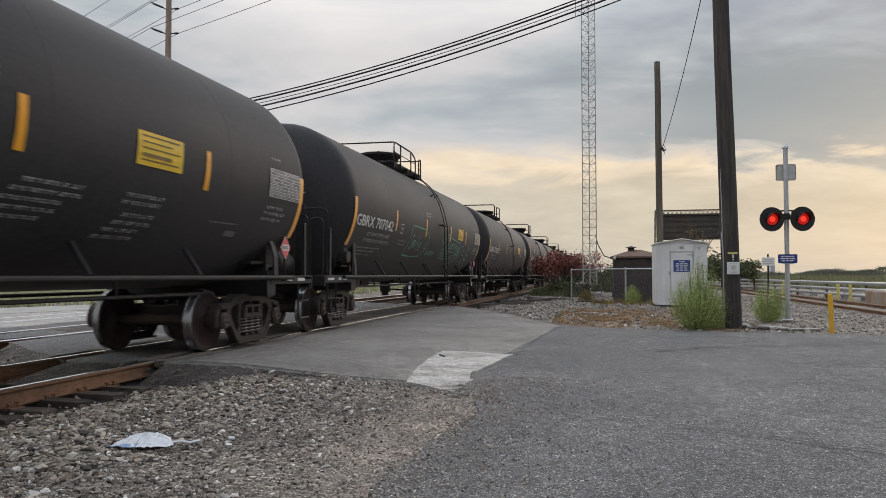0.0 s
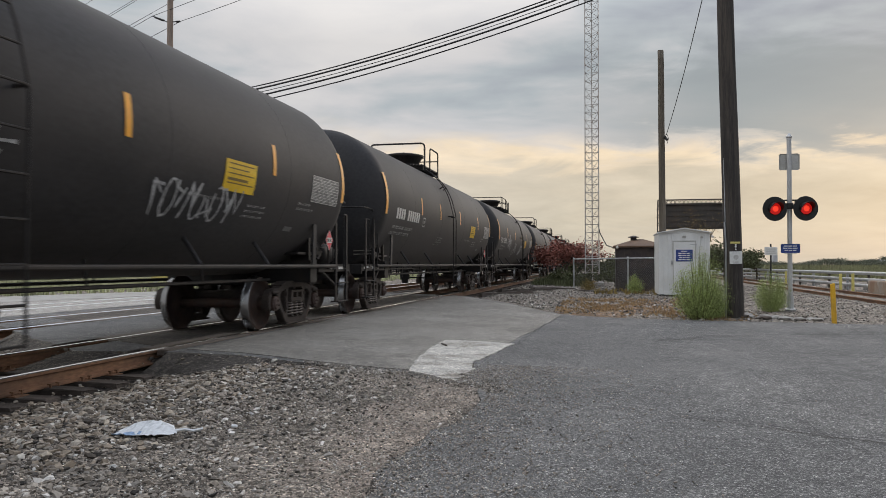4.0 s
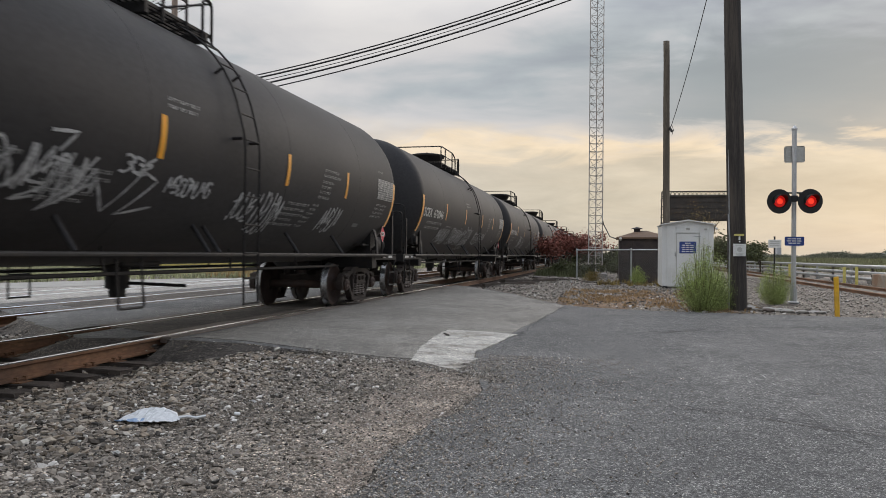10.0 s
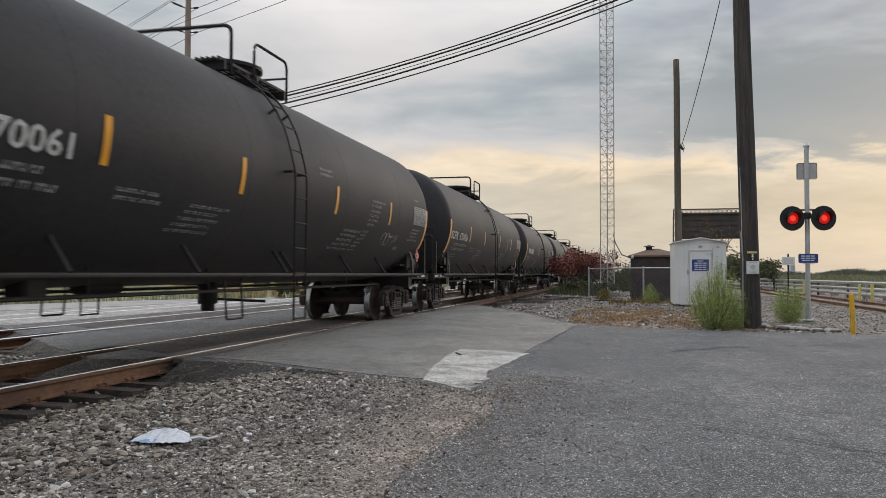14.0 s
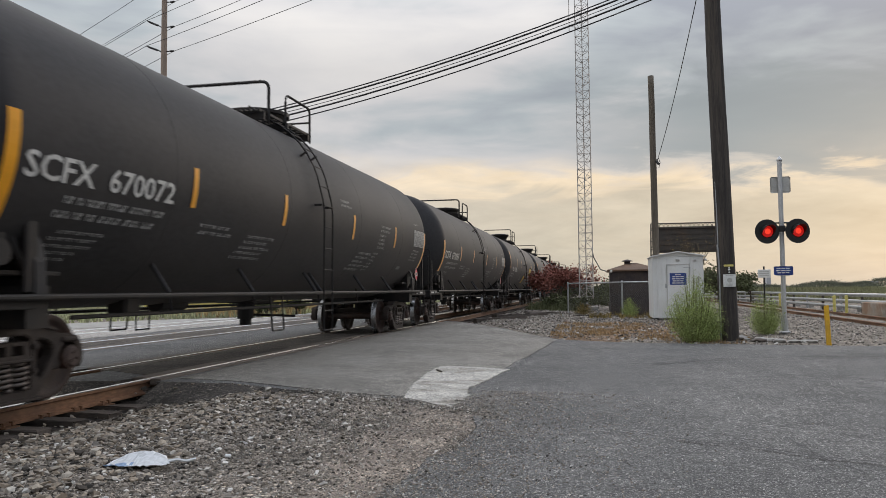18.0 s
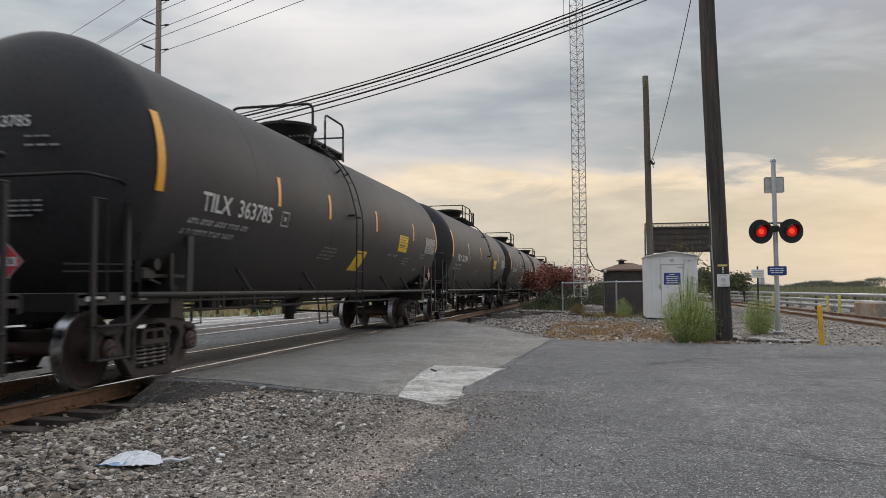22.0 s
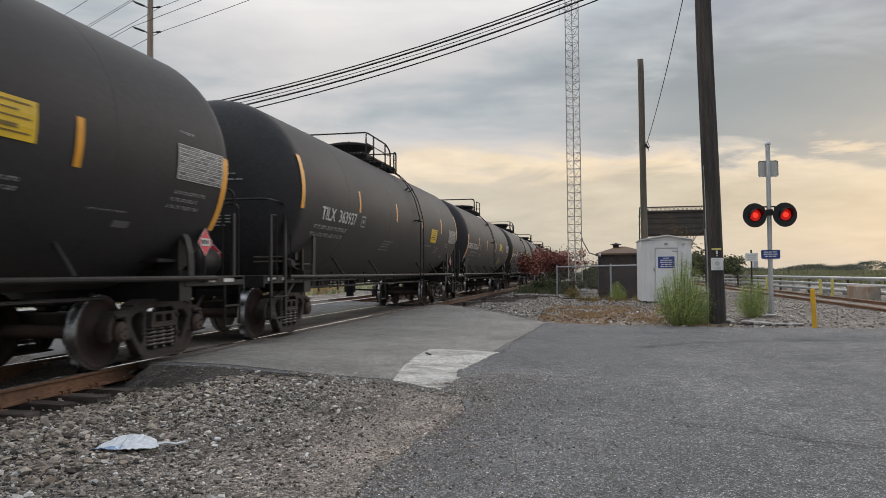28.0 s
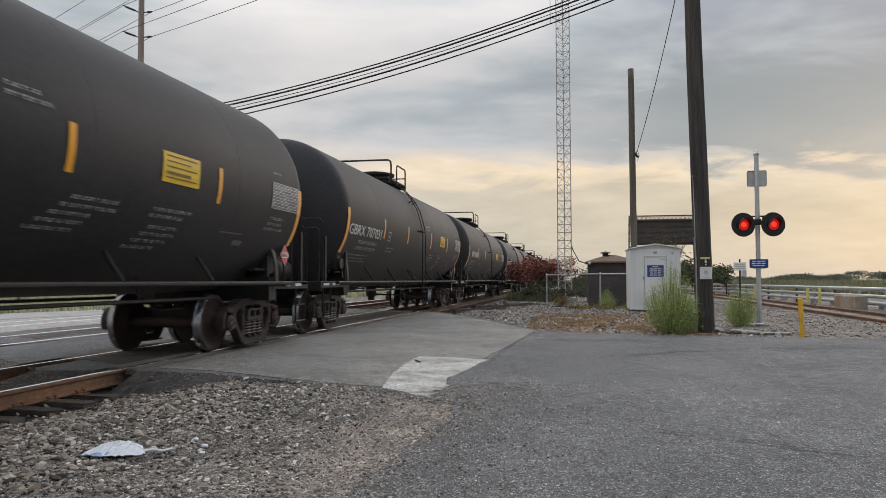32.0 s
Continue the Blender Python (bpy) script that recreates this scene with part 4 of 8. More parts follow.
stones("grit", dense(5200, 1.2, 4.8, 3.2, 8.8, 0.004, 0.0095, 17, lambda x, y, r: off_road(x, y, r) and r.random() < 0.35 + 0.25 * x, 0.5), M_CHIP, "pale stone chips among the gravel", seed=17)
stones("grit", dense(3800, 4.2, 6.6, 2.8, 8.8, 0.005, 0.014, 16, lambda x, y, r: r.random() < math.exp(-(x - 4.5) * 1.6) * (0.9 + noise.noise((x * 1.8, y * 1.8, 1.0))), 0.4), M_STONE, "loose gravel strewn over the asphalt edge", seed=16)
stones("grit", dense(5200, 4.0, 14, 2.6, 17, 0.002, 0.008, 9, lambda x, y, r: in_poly(x, y, ROAD), 0.4), M_GRIT, "sparse fine grit on the asphalt", seed=9)
stones("grit", dense(4200, 4.2, 11.5, 2.8, 11.5, 0.0035, 0.0085, 19, lambda x, y, r: in_poly(x, y, ROAD) and r.random() < math.exp(-max(0, x - 4.6) * 0.42), 0.4), M_CHIP, "pale stone chips strewn on the asphalt", seed=19)
stones("gravel", dense(11000, 0.6, 9.4, 17.5, 44, 0.016, 0.055, 4, lambda x, y, r: off_road(x, y, r) and (x > 1.4 or y < 27)), M_BANKSTONE, "grey crushed stone on the ground past the crossing", seed=4)
stones("gravel", dense(11000, 8.9, 17.6, 17.4, 46, 0.014, 0.042, 5, lambda x, y, r: off_road(x, y, r) and not (abs(x - 15.1) < 0.8)), M_BANKSTONE, "grey crushed stone beside the crossing signal", seed=5)
stones("ballast", dense(2600, -7.6, -2.7, 7.5, 15, 0.02, 0.05, 6, off_road), M_STONE, "grey ballast between the two tracks", seed=6)
stones("ballast", dense(3200, -2.4, 1.8, 27.0, 60, 0.018, 0.05, 7, off_road), M_STONE, "grey ballast under the track past the crossing", seed=7)
# ---- the train ----
TR, TZ = 1.68, 2.62           # the tank's radius and the height of its axis
HALF = 7.72                   # half the straight part
HEAD = 0.72                   # depth of the domed ends
TRUCKS = {"gbrx": 7.17, "tilx": 6.94, "scfx": 7.12}     # truck centres from the middle of the car
AXLE = 0.889
WR = 0.457
PITCH = 18.44


def prism(bm, pts, x0, x1):
    """A plate with the outline pts (y, z) from x0 to x1."""
    a = [bm.verts.new((x0, y, z)) for y, z in pts]
    b = [bm.verts.new((x1, y, z)) for y, z in pts]
    n = len(pts)
    for i in range(n):
        bm.faces.new((a[i], a[(i + 1) % n], b[(i + 1) % n], b[i]))
    bm.faces.new(list(reversed(a)))
    bm.faces.new(b)


def tank_bm():
    bm = bmesh.new()
    prof = []
    n = 9
    for i in range(n + 1):
        t = math.pi / 2 * i / n
        prof.append((-HALF - HEAD * math.cos(t), max(0.02, TR * math.sin(t) ** 0.85)))
    prof += [(y, TR) for y in (-HALF + 0.12, -5.1, -2.6, 0, 2.6, 5.1, HALF - 0.12)]
    for i in range(n, -1, -1):
        t = math.pi / 2 * i / n
        prof.append((HALF + HEAD * math.cos(t), max(0.02, TR * math.sin(t) ** 0.85)))
    rings = lathe(bm, prof, 72)
    bm.faces.new(rings[0])
    bm.faces.new(list(reversed(rings[-1])))
    for v in bm.verts:
        v.co.z += TZ
    bmesh.ops.recalc_face_normals(bm, faces=bm.faces[:])
    return bm


def on_tank(y, deg, lift=0.008):
    a = radians(deg + 2.9)
    return Vector(((TR + lift) * math.cos(a), y - 0.14, TZ + (TR + lift) * math.sin(a)))


def tank_patch(bm, y0, y1, a0, a1, lift=0.008, mi=0, skew=0.0):
    """A curved sheet on the tank's side between two angles."""
    n = max(1, int(abs(a1 - a0) / 4))
    rows = []
    for i in range(n + 1):
        s = i / n
        a = a0 + (a1 - a0) * s
        rows.append((bm.verts.new(on_tank(y0 + skew * s, a, lift)), bm.verts.new(on_tank(y1 + skew * s, a, lift))))
    for p, q in zip(rows, rows[1:]):
        f = bm.faces.new((p[0], p[1], q[1], q[0]))
        f.material_index = mi


def text_shapes(text, size, spacing=1.0):
    """Flat letter outlines as a mesh."""
    cu = bpy.data.curves.new("letters", "FONT")
    cu.body, cu.size, cu.space_character = text, size, spacing
    cu.resolution_u, cu.offset = 2, 0.016 * size
    ob = bpy.data.objects.new("letters", cu)
    scene.collection.objects.link(ob)
    me = bpy.data.meshes.new_from_object(ob.evaluated_get(bpy.context.evaluated_depsgraph_get()))
    bpy.data.objects.remove(ob)
    bpy.data.curves.remove(cu)
    return me


def stencil(text, y0, y1, deg, height, material, parent, name="reporting_mark", label=""):
    """Letters painted on the tank's side, from y0 to y1, their foot at the angle deg."""
    me = text_shapes(text, 1.0)
    vs = [v.co for v in me.vertices]
    lo, hi = min(v.x for v in vs), max(v.x for v in vs)
    top = max(v.y for v in vs)
    bm = bmesh.new()
    bm.from_mesh(me)
    bpy.data.meshes.remove(me)
    for v in bm.verts:
        u = (v.co.x - lo) / (hi - lo)
        h = v.co.y / top * height
        v.co = on_tank(y0 + (y1 - y0) * u, deg + math.degrees(h / TR), 0.011)
    return tagged(part(name, bm, material, parent, label), kind="stuff")


def bars(bm, y0, a0, n, length, gap, h, rng, skew=0.0, words=3):
    """Lines of writing too small to read: broken bars."""
    for i in range(n):
        a = a0 - i * gap
        L = length * rng.uniform(0.72, 1.0)
        y = y0 + skew * i
        end = y + L
        cw = radians(h) * TR * 0.60
        left = rng.randint(2, 7)
        while y < end:
            if left == 0:
                y += cw * 1.2
                left = rng.randint(2, 8)
                continue
            left -= 1
            # strokes of a letter too small to read
            k = rng.random()
            if k < 0.4:
                tank_patch(bm, y, y + cw * 0.3, a - h, a)
                tank_patch(bm, y + cw * 0.3, y + cw * 0.8, a - h * 0.35, a)
            elif k < 0.7:
                tank_patch(bm, y, y + cw * 0.8, a - h * 0.3, a)
                tank_patch(bm, y + cw * 0.25, y + cw * 0.55, a - h, a - h * 0.3)
            else:
                tank_patch(bm, y, y + cw * 0.8, a - h, a - h * 0.62)
                tank_patch(bm, y + cw * 0.5, y + cw * 0.8, a - h * 0.62, a)
            y += cw


def wheelset_bm():
    bm = bmesh.new()
    rod(bm, (-0.80, 0, 0), (0.80, 0, 0), 0.085, 16)
    for s in (1, -1):
        prof = [(0.66, 0.10), (0.66, 0.15), (0.70, 0.17), (0.715, 0.32), (0.69, 0.385), (0.672, 0.40), (0.672, 0.47), (0.685, 0.484), (0.70, 0.470), (0.712, WR + 0.002), (0.80, WR - 0.004), (0.806, WR - 0.012), (0.806, 0.39), (0.79, 0.375), (0.765, 0.33), (0.75, 0.18), (0.80, 0.15), (0.80, 0.10)]
        rings = []
        for x, r in prof:
            rings.append([bm.verts.new((s * x, r * math.cos(2 * math.pi * k / 40), r * math.sin(2 * math.pi * k / 40))) for k in range(40)])
        for i, (a, b) in enumerate(zip(rings, rings[1:])):
            for k in range(40):
                f = bm.faces.new((a[k], a[(k + 1) % 40], b[(k + 1) % 40], b[k]))
                f.material_index = 1 if 7 <= i <= 10 else 0
                f.smooth = True
        rod(bm, (s * 0.80, 0, 0), (s * 1.10, 0, 0), 0.128, 20)
        had = set(bm.faces)
        rod(bm, (s * 1.10, 0, 0), (s * 1.13, 0, 0), 0.112, 20, 0.09)
        for k in range(3):
            a = 2 * math.pi * k / 3
            rod(bm, (s * 1.13, 0.05 * math.cos(a), 0.05 * math.sin(a)), (s * 1.15, 0.05 * math.cos(a), 0.05 * math.sin(a)), 0.018, 6)
        for f in bm.faces:
            if f not in had:
                f.material_index = 2
    bmesh.ops.recalc_face_normals(bm, faces=bm.faces[:])
    return bm


def arc(cy, cz, r, a0, a1, n):
    return [(cy + r * math.cos(radians(a0 + (a1 - a0) * i / n)), cz + r * math.sin(radians(a0 + (a1 - a0) * i / n))) for i in range(n + 1)]


def cut_plate(bm, outline, holes, x0, x1):
    """A plate with holes, from x0 to x1; the outlines are in (y, z)."""
    loops = [outline] + list(holes)
    pts = [Vector(p) for l in loops for p in l]
    edges, base = [], 0
    for l in loops:
        edges += [(base + i, base + (i + 1) % len(l)) for i in range(len(l))]
        base += len(l)
    vs, _, tris = delaunay_2d_cdt(pts, edges, [], 0, 1e-5)[:3]
    keep = []
    for t in tris:
        c = sum((vs[i] for i in t), Vector((0, 0))) / len(t)
        if in_poly(c.x, c.y, outline) and not any(in_poly(c.x, c.y, h) for h in holes):
            keep.append(t)
    for x in (x0, x1):
        ring = [bm.verts.new((x, v.x, v.y)) for v in vs]
        for t in keep:
            bm.faces.new([ring[i] for i in t])
    for l in loops:
        a = [bm.verts.new((x0, *p)) for p in l]
        b = [bm.verts.new((x1, *p)) for p in l]
        for i in range(len(l)):
            j = (i + 1) % len(l)
            bm.faces.new((a[i], a[j], b[j], b[i]))
    bmesh.ops.delete(bm, geom=[v for v in bm.verts if not v.link_faces], context="VERTS")
    bmesh.ops.remove_doubles(bm, verts=bm.verts[:], dist=1e-5)


def side_frame_bm(s):
    """A cast side frame with windows; the axle boxes are at y = +-AXLE."""
    half = [(0.44, 0.815), (0.62, 0.765), (0.74, 0.715)] + arc(AXLE, 0.475, 0.235, 100, -38, 8) + arc(AXLE, 0.475, 0.145, -38, 218, 10) + [(0.715, 0.335), (0.66, 0.36), (0.47, 0.135), (0.42, 0.095), (0.36, 0.08)]
    outline = half + [(-y, z) for y, z in reversed(half)]
    win = [(0.425, 0.645), (0.45, 0.675), (0.55, 0.655), (0.635, 0.60), (0.645, 0.55), (0.62, 0.49), (0.49, 0.30), (0.445, 0.275), (0.425, 0.305)]
    mid = [(-0.33, 0.19), (0.33, 0.19), (0.335, 0.60), (0.31, 0.68), (0.25, 0.715), (-0.25, 0.715), (-0.31, 0.68), (-0.335, 0.60)]
    bm = bmesh.new()
    cut_plate(bm, outline, [win, [(-y, z) for y, z in reversed(win)], mid], s * 0.93, s * 1.07)
    bmesh.ops.recalc_face_normals(bm, faces=bm.faces[:])
    bmesh.ops.bevel(bm, geom=[e for e in bm.edges if e.calc_face_angle(0) > 0.9], offset=0.014, segments=2, affect="EDGES")
    # flanges along the top and bottom members, pedestal roofs
    prism(bm, [(-0.66, 0.745), (-0.43, 0.805), (0.43, 0.805), (0.66, 0.745), (0.66, 0.77), (0.44, 0.83), (-0.44, 0.83), (-0.66, 0.77)], s * 0.91, s * 1.10)
    prism(bm, [(-0.46, 0.075), (0.46, 0.075), (0.48, 0.10), (0.36, 0.105), (-0.36, 0.105), (-0.48, 0.10)], s * 0.90, s * 1.11)
    for sy in (-1, 1):
        box(bm, (s * 1.01, sy * AXLE, 0.645), (0.20, 0.24, 0.06), 0.02)
        rod(bm, (s * 1.07, sy * 0.39, 0.36), (s * 1.085, sy * 0.39, 0.36), 0.03, 8)
        rod(bm, (s * 1.07, sy * 0.39, 0.60), (s * 1.085, sy * 0.39, 0.60), 0.03, 8)
    bmesh.ops.recalc_face_normals(bm, faces=bm.faces[:])
    return bm


def bolster_end_bm(s):
    """The end of the bolster in its window: a box casting with two pockets."""
    bm = bmesh.new()
    y0, y1 = 0.30, 0.255
    cut_plate(bm, [(-y0, 0.46), (y0, 0.46), (y1, 0.66), (-y1, 0.66)], [[(-0.20, 0.53), (-0.03, 0.53), (-0.03, 0.625), (-0.19, 0.625)], [(0.03, 0.53), (0.20, 0.53), (0.19, 0.625), (0.03, 0.625)]], s * 0.96, s * 1.11)
    box(bm, (s * 1.0, 0, 0.575), (0.06, 0.5, 0.15))
    box(bm, (s * 1.10, 0, 0.475), (0.05, 0.62, 0.03), 0.008)
    bmesh.ops.recalc_face_normals(bm, faces=bm.faces[:])
    return bm


def spring_bm(s):
    bm = bmesh.new()
    for y in (-0.215, 0.0, 0.215):
        pts = [(s * 1.02 + 0.075 * math.cos(t), y + 0.092 * math.sin(t), 0.20 + 0.25 * t / (2 * math.pi * 5)) for t in [i * 2 * math.pi / 12 for i in range(61)]]
        pipe(bm, pts, 0.019, 6)
    return bm


# two builds of each owner's car: with a long walkway, or (WALK_END) with a short one behind a hoop
WALK_END = {"tilx": 1.0, "tilx_d": 0.85, "scfx_b": 0.97, "gbrx_b": 0.97}
HOUSING = {"tilx_c": -0.25, "tilx_d": -0.3, "gbrx": -0.65, "gbrx_b": 0.40, "tilx": -0.15, "tilx_b": 0.05, "scfx": -0.65, "scfx_b": 0.40}
LADDER = {"tilx_c": 0.72, "tilx_d": -0.86, "gbrx": 0.34, "gbrx_b": -0.50, "tilx": -0.70, "tilx_b": 1.05, "scfx": 0.30, "scfx_b": -0.50}
# shift of the long walkway, strips along the side, the angles of end and side strips
LAYOUT = {"tilx_c": (-0.45, (-4.62, -1.34, 1.80, 4.72), (-14, 19), (-8, 8)),
          "tilx_d": (-0.60, (-4.45, -2.08, 1.15, 4.75), (-14, 19), (-8, 8)),
          "gbrx": (-1.06, (-4.50, -1.35, 2.07, 4.82), (-34, 1), (-17, 0)),
          "gbrx_b": (-1.06, (-4.50, -1.77, 1.70, 4.86), (-34, 1), (-17, 0)),
          "tilx": (-0.60, (-4.25, -1.89, 1.25, 4.85), (-14, 19), (-8, 8)),
          "tilx_b": (-0.20, (-4.27, -1.03, 2.03, 4.95), (-14, 19), (-8, 8)),
          "scfx": (-1.10, (-4.6, -1.39, 2.04, 4.75), (-34, 1), (-18, -1)),
          "scfx_b": (-1.10, (-4.6, -1.83, 1.62, 4.80), (-34, 1), (-18, -1))}
STRUTS = {"gbrx": (-4.98, -2.70, -0.15, 0.12, 2.76, 4.93), "tilx": (-4.95, -2.25, 2.95, 4.95), "scfx": (-4.98, -2.70, -0.15, 0.12, 2.76, 4.93)}


def hand_loop(bm, pts, r=0.018):
    pipe(bm, round_corner(pts, 0.14), r, 6)


def end_posts(car, sy):
    """Posts, steps and rails at the corners of a car's end platform."""
    for s in (1, -1):
        for y, low in ((8.02, 0.39), (8.62, 0.39)):
            bm = bmesh.new()
            box(bm, (s * 1.44, sy * y, (low + 2.13) / 2), (0.035, 0.085, 2.13 - low), 0.008)
            post = part("grab_post", bm, M_BLACK, car, "flat steel post beside the steps")
            bm = bmesh.new()
            pipe(bm, round_corner([(s * 1.45, sy * (y + 0.03), 2.12), (s * 1.46, sy * (y - 0.20), 2.12), (s * 1.46, sy * (y - 0.20), 1.04), (s * 1.44, sy * y, 1.04)], 0.03), 0.013, 6)
            part("grab_iron", bm, M_BLACK, post)
        for z in (0.40, 0.76):
            bm = bmesh.new()
            box(bm, (s * 1.42, sy * 8.32, z), (0.16, 0.60, 0.025), 0.006)
            part("sill_step", bm, M_BLACK, car)
        bm = bmesh.new()
        rod(bm, (s * 1.43, sy * 8.02, 0.72), (s * 1.36, sy * 7.40, 1.02), 0.028, 6)
        part("step_brace", bm, M_BLACK, car)
    bm = bmesh.new()
    pipe(bm, round_corner([(1.43, sy * 8.05, 1.08), (1.43, sy * 8.05, 2.37), (1.40, sy * 8.72, 2.38), (-1.40, sy * 8.72, 2.38), (-1.43, sy * 8.05, 2.37), (-1.43, sy * 8.05, 1.08)], 0.14), 0.020, 8)
    part("crossover_handrail", bm, M_BLACK, car, "black handrail round the end platform")
    for z in (1.34, 1.42):
        bm = bmesh.new()
        rod(bm, (1.20, sy * 8.78, z), (1.24, sy * 7.55, z + 0.03), 0.014, 6)
        part("air_pipe", bm, M_BLACK, car)
    bm = bmesh.new()
    box(bm, (1.20, sy * 7.42, 1.34), (0.26, 0.30, 0.16), 0.03)
    rod(bm, (1.10, sy * 7.30, 1.46), (1.36, sy * 7.30, 1.46), 0.075, 14)
    rod(bm, (1.24, sy * 7.58, 1.24), (1.24, sy * 7.58, 1.50), 0.04, 8)
    rod(bm, (1.33, sy * 7.45, 1.28), (1.36, sy * 7.25, 1.22), 0.02, 6)
    part("brake_valve", bm, M_BLACK, car, "black brake valve on the end platform")


def build_car_master(fam):
    dy, strips, (e0, e1), (s0, s1) = LAYOUT[fam]
    ly = LADDER[fam] - 1.5
    car = thing("tank_car", "black tank car", "tank car", "tank cars of the train")
    part("tank", tank_bm(), M_TANK, car, "long black cylindrical tank with domed ends", smooth=True)
    for me_mod in car.children:
        me_mod.data.set_sharp_from_angle(angle=radians(40))
    # running gear
    wheel_me = link_mesh("wheelset", wheelset_bm(), [M_WHEEL, M_TREAD, M_ENDCAP])
    frame_me = {s: link_mesh("side_frame", side_frame_bm(s), M_TRUCK) for s in (1, -1)}
    end_me = {s: link_mesh("bolster_end", bolster_end_bm(s), M_TRUCK) for s in (1, -1)}
    spring_me = {s: link_mesh("spring_nest", spring_bm(s), M_SPRING, True) for s in (1, -1)}
    bm = bmesh.new()
    box(bm, (0, 0, 0.50), (2.05, 0.38, 0.30), 0.03)
    rod(bm, (0, 0, 0.62), (0, 0, 0.78), 0.2, 16)
    for sx in (-0.62, 0.62):
        box(bm, (sx, 0, 0.70), (0.16, 0.26, 0.10), 0.02)
    bolster_me = link_mesh("truck", bm, M_TRUCK)
    bm = bmesh.new()
    for sy in (-1, 1):
        pipe(bm, [(-0.72, sy * 0.40, 0.40), (0, sy * 0.30, 0.40), (0.72, sy * 0.40, 0.40)], 0.035, 6)
        for sx in (-0.745, 0.745):
            box(bm, (sx, sy * 0.42, 0.45), (0.09, 0.06, 0.26), 0.015)
    brake_me = link_mesh("brake_beam", bm, M_TRUCK)
    for sy in (-1, 1):
        tk = share("truck", bolster_me, car, pose(0, sy * TRUCKS[fam[:4]], 0), "grimy cast steel truck bolster")
        for s in (1, -1):
            share("side_frame", frame_me[s], tk)
            share("spring_nest", spring_me[s], tk)
            share("bolster_end", end_me[s], tk)
            share("wheelset", wheel_me, tk, pose(0, s * AXLE, WR), "rusty wheels with polished treads")
        share("brake_beam", brake_me, tk)
    # frame ends
    for sy in (-1, 1):
        bm = bmesh.new()
        box(bm, (0, sy * 7.5, 0.93), (0.46, 2.6, 0.34), 0.02)
        part("stub_sill", bm, M_BLACK, car)
        ty = TRUCKS[fam[:4]] - 7.07
        for s in (1, -1):
            bm = bmesh.new()
            prism(bm, [(sy * (6.92 + ty), 0.80), (sy * (7.22 + ty), 0.80), (sy * (7.22 + ty), 1.20), (sy * (6.92 + ty), 1.20)], s * 0.2, s * 1.42)
            bmesh.ops.recalc_face_normals(bm, faces=bm.faces[:])
            part("body_bolster", bm, M_BLACK, car)
            bm = bmesh.new()
            prism(bm, [(sy * (7.03 + ty), 1.15), (sy * (7.11 + ty), 1.15), (sy * (7.11 + ty), 1.92), (sy * (7.03 + ty), 1.92)], s * 1.0, s * 1.34)
            bmesh.ops.recalc_face_normals(bm, faces=bm.faces[:])
            part("bolster_web", bm, M_BLACK, car)
            bm = bmesh.new()
            box(bm, (s * 0.95, sy * (7.07 + ty), 1.32), (0.7, 0.9, 0.05), 0.01, None)
            part("bolster_pad", bm, M_BLACK, car)
        bm = bmesh.new()
        box(bm, (0, sy * 8.62, 1.08), (2.86, 0.42, 0.05), 0.008)
        box(bm, (0, sy * 8.85, 1.02), (2.86, 0.05, 0.20), 0.008)
        for s in (1, -1):
            box(bm, (s * 1.40, sy * 8.0, 1.05), (0.06, 1.7, 0.14), 0.008)
        part("end_platform", bm, M_BLACK, car, "black steel end platform")
        bm = bmesh.new()
        box(bm, (0, sy * 8.95, 0.86), (0.28, 0.30, 0.26), 0.03)
        box(bm, (0.04, sy * 9.13, 0.86), (0.22, 0.16, 0.28), 0.05)
        rod(bm, (0.3, sy * 8.75, 0.80), (0.25, sy * 9.1, 0.42), 0.028, 6)
        part("coupler", bm, M_TRUCK, car, "grimy cast coupler with air hose")
        if fam[:4] == "tilx":
            end_posts(car, sy)
        else:
            for s in (1, -1):
                bm = bmesh.new()
                hand_loop(bm, [(s * 1.36, sy * 8.80, 1.08), (s * 1.36, sy * 8.80, 2.22), (s * 1.10, sy * 8.80, 2.22), (s * 1.10, sy * 8.80, 1.08)], 0.020)
                part("end_grab_rail", bm, M_BLACK, car)
                bm = bmesh.new()
                pipe(bm, round_corner([(s * 1.42, sy * 8.25, 0.98), (s * 1.42, sy * 8.25, 0.38), (s * 1.42, sy * 8.72, 0.38), (s * 1.42, sy * 8.72, 0.98)], 0.03), 0.018, 6)
                rod(bm, (s * 1.42, sy * 8.25, 0.68), (s * 1.42, sy * 8.72, 0.68), 0.016, 6)
                part("sill_step", bm, M_BLACK, car)
                for c0, sz in (((s * 1.40, sy * 8.55, 1.55), (0.05, 0.09, 1.0)), ((s * 0.75, sy * 8.82, 1.55), (0.09, 0.05, 1.0))):
                    bm = bmesh.new()
                    box(bm, c0, sz, 0.008)
                    part("grab_post", bm, M_BLACK, car)
            bm = bmesh.new()
            hand_loop(bm, [(-1.38, sy * 8.62, 1.08), (-1.38, sy * 8.62, 2.42), (1.38, sy * 8.62, 2.42), (1.38, sy * 8.62, 1.08)], 0.020)
            part("crossover_handrail", bm, M_BLACK, car, "black crossover handrail before the tank end")
        # curved saddle straps from the tank down to the sill
        for s in (1, -1):
            bm = bmesh.new()
            pts = [(1.20, 1.78), (1.32, 1.72), (1.40, 1.60), (1.445, 1.42), (1.455, 1.22), (1.455, 1.06)]
            yc = sy * (TRUCKS[fam[:4]] + 0.04)
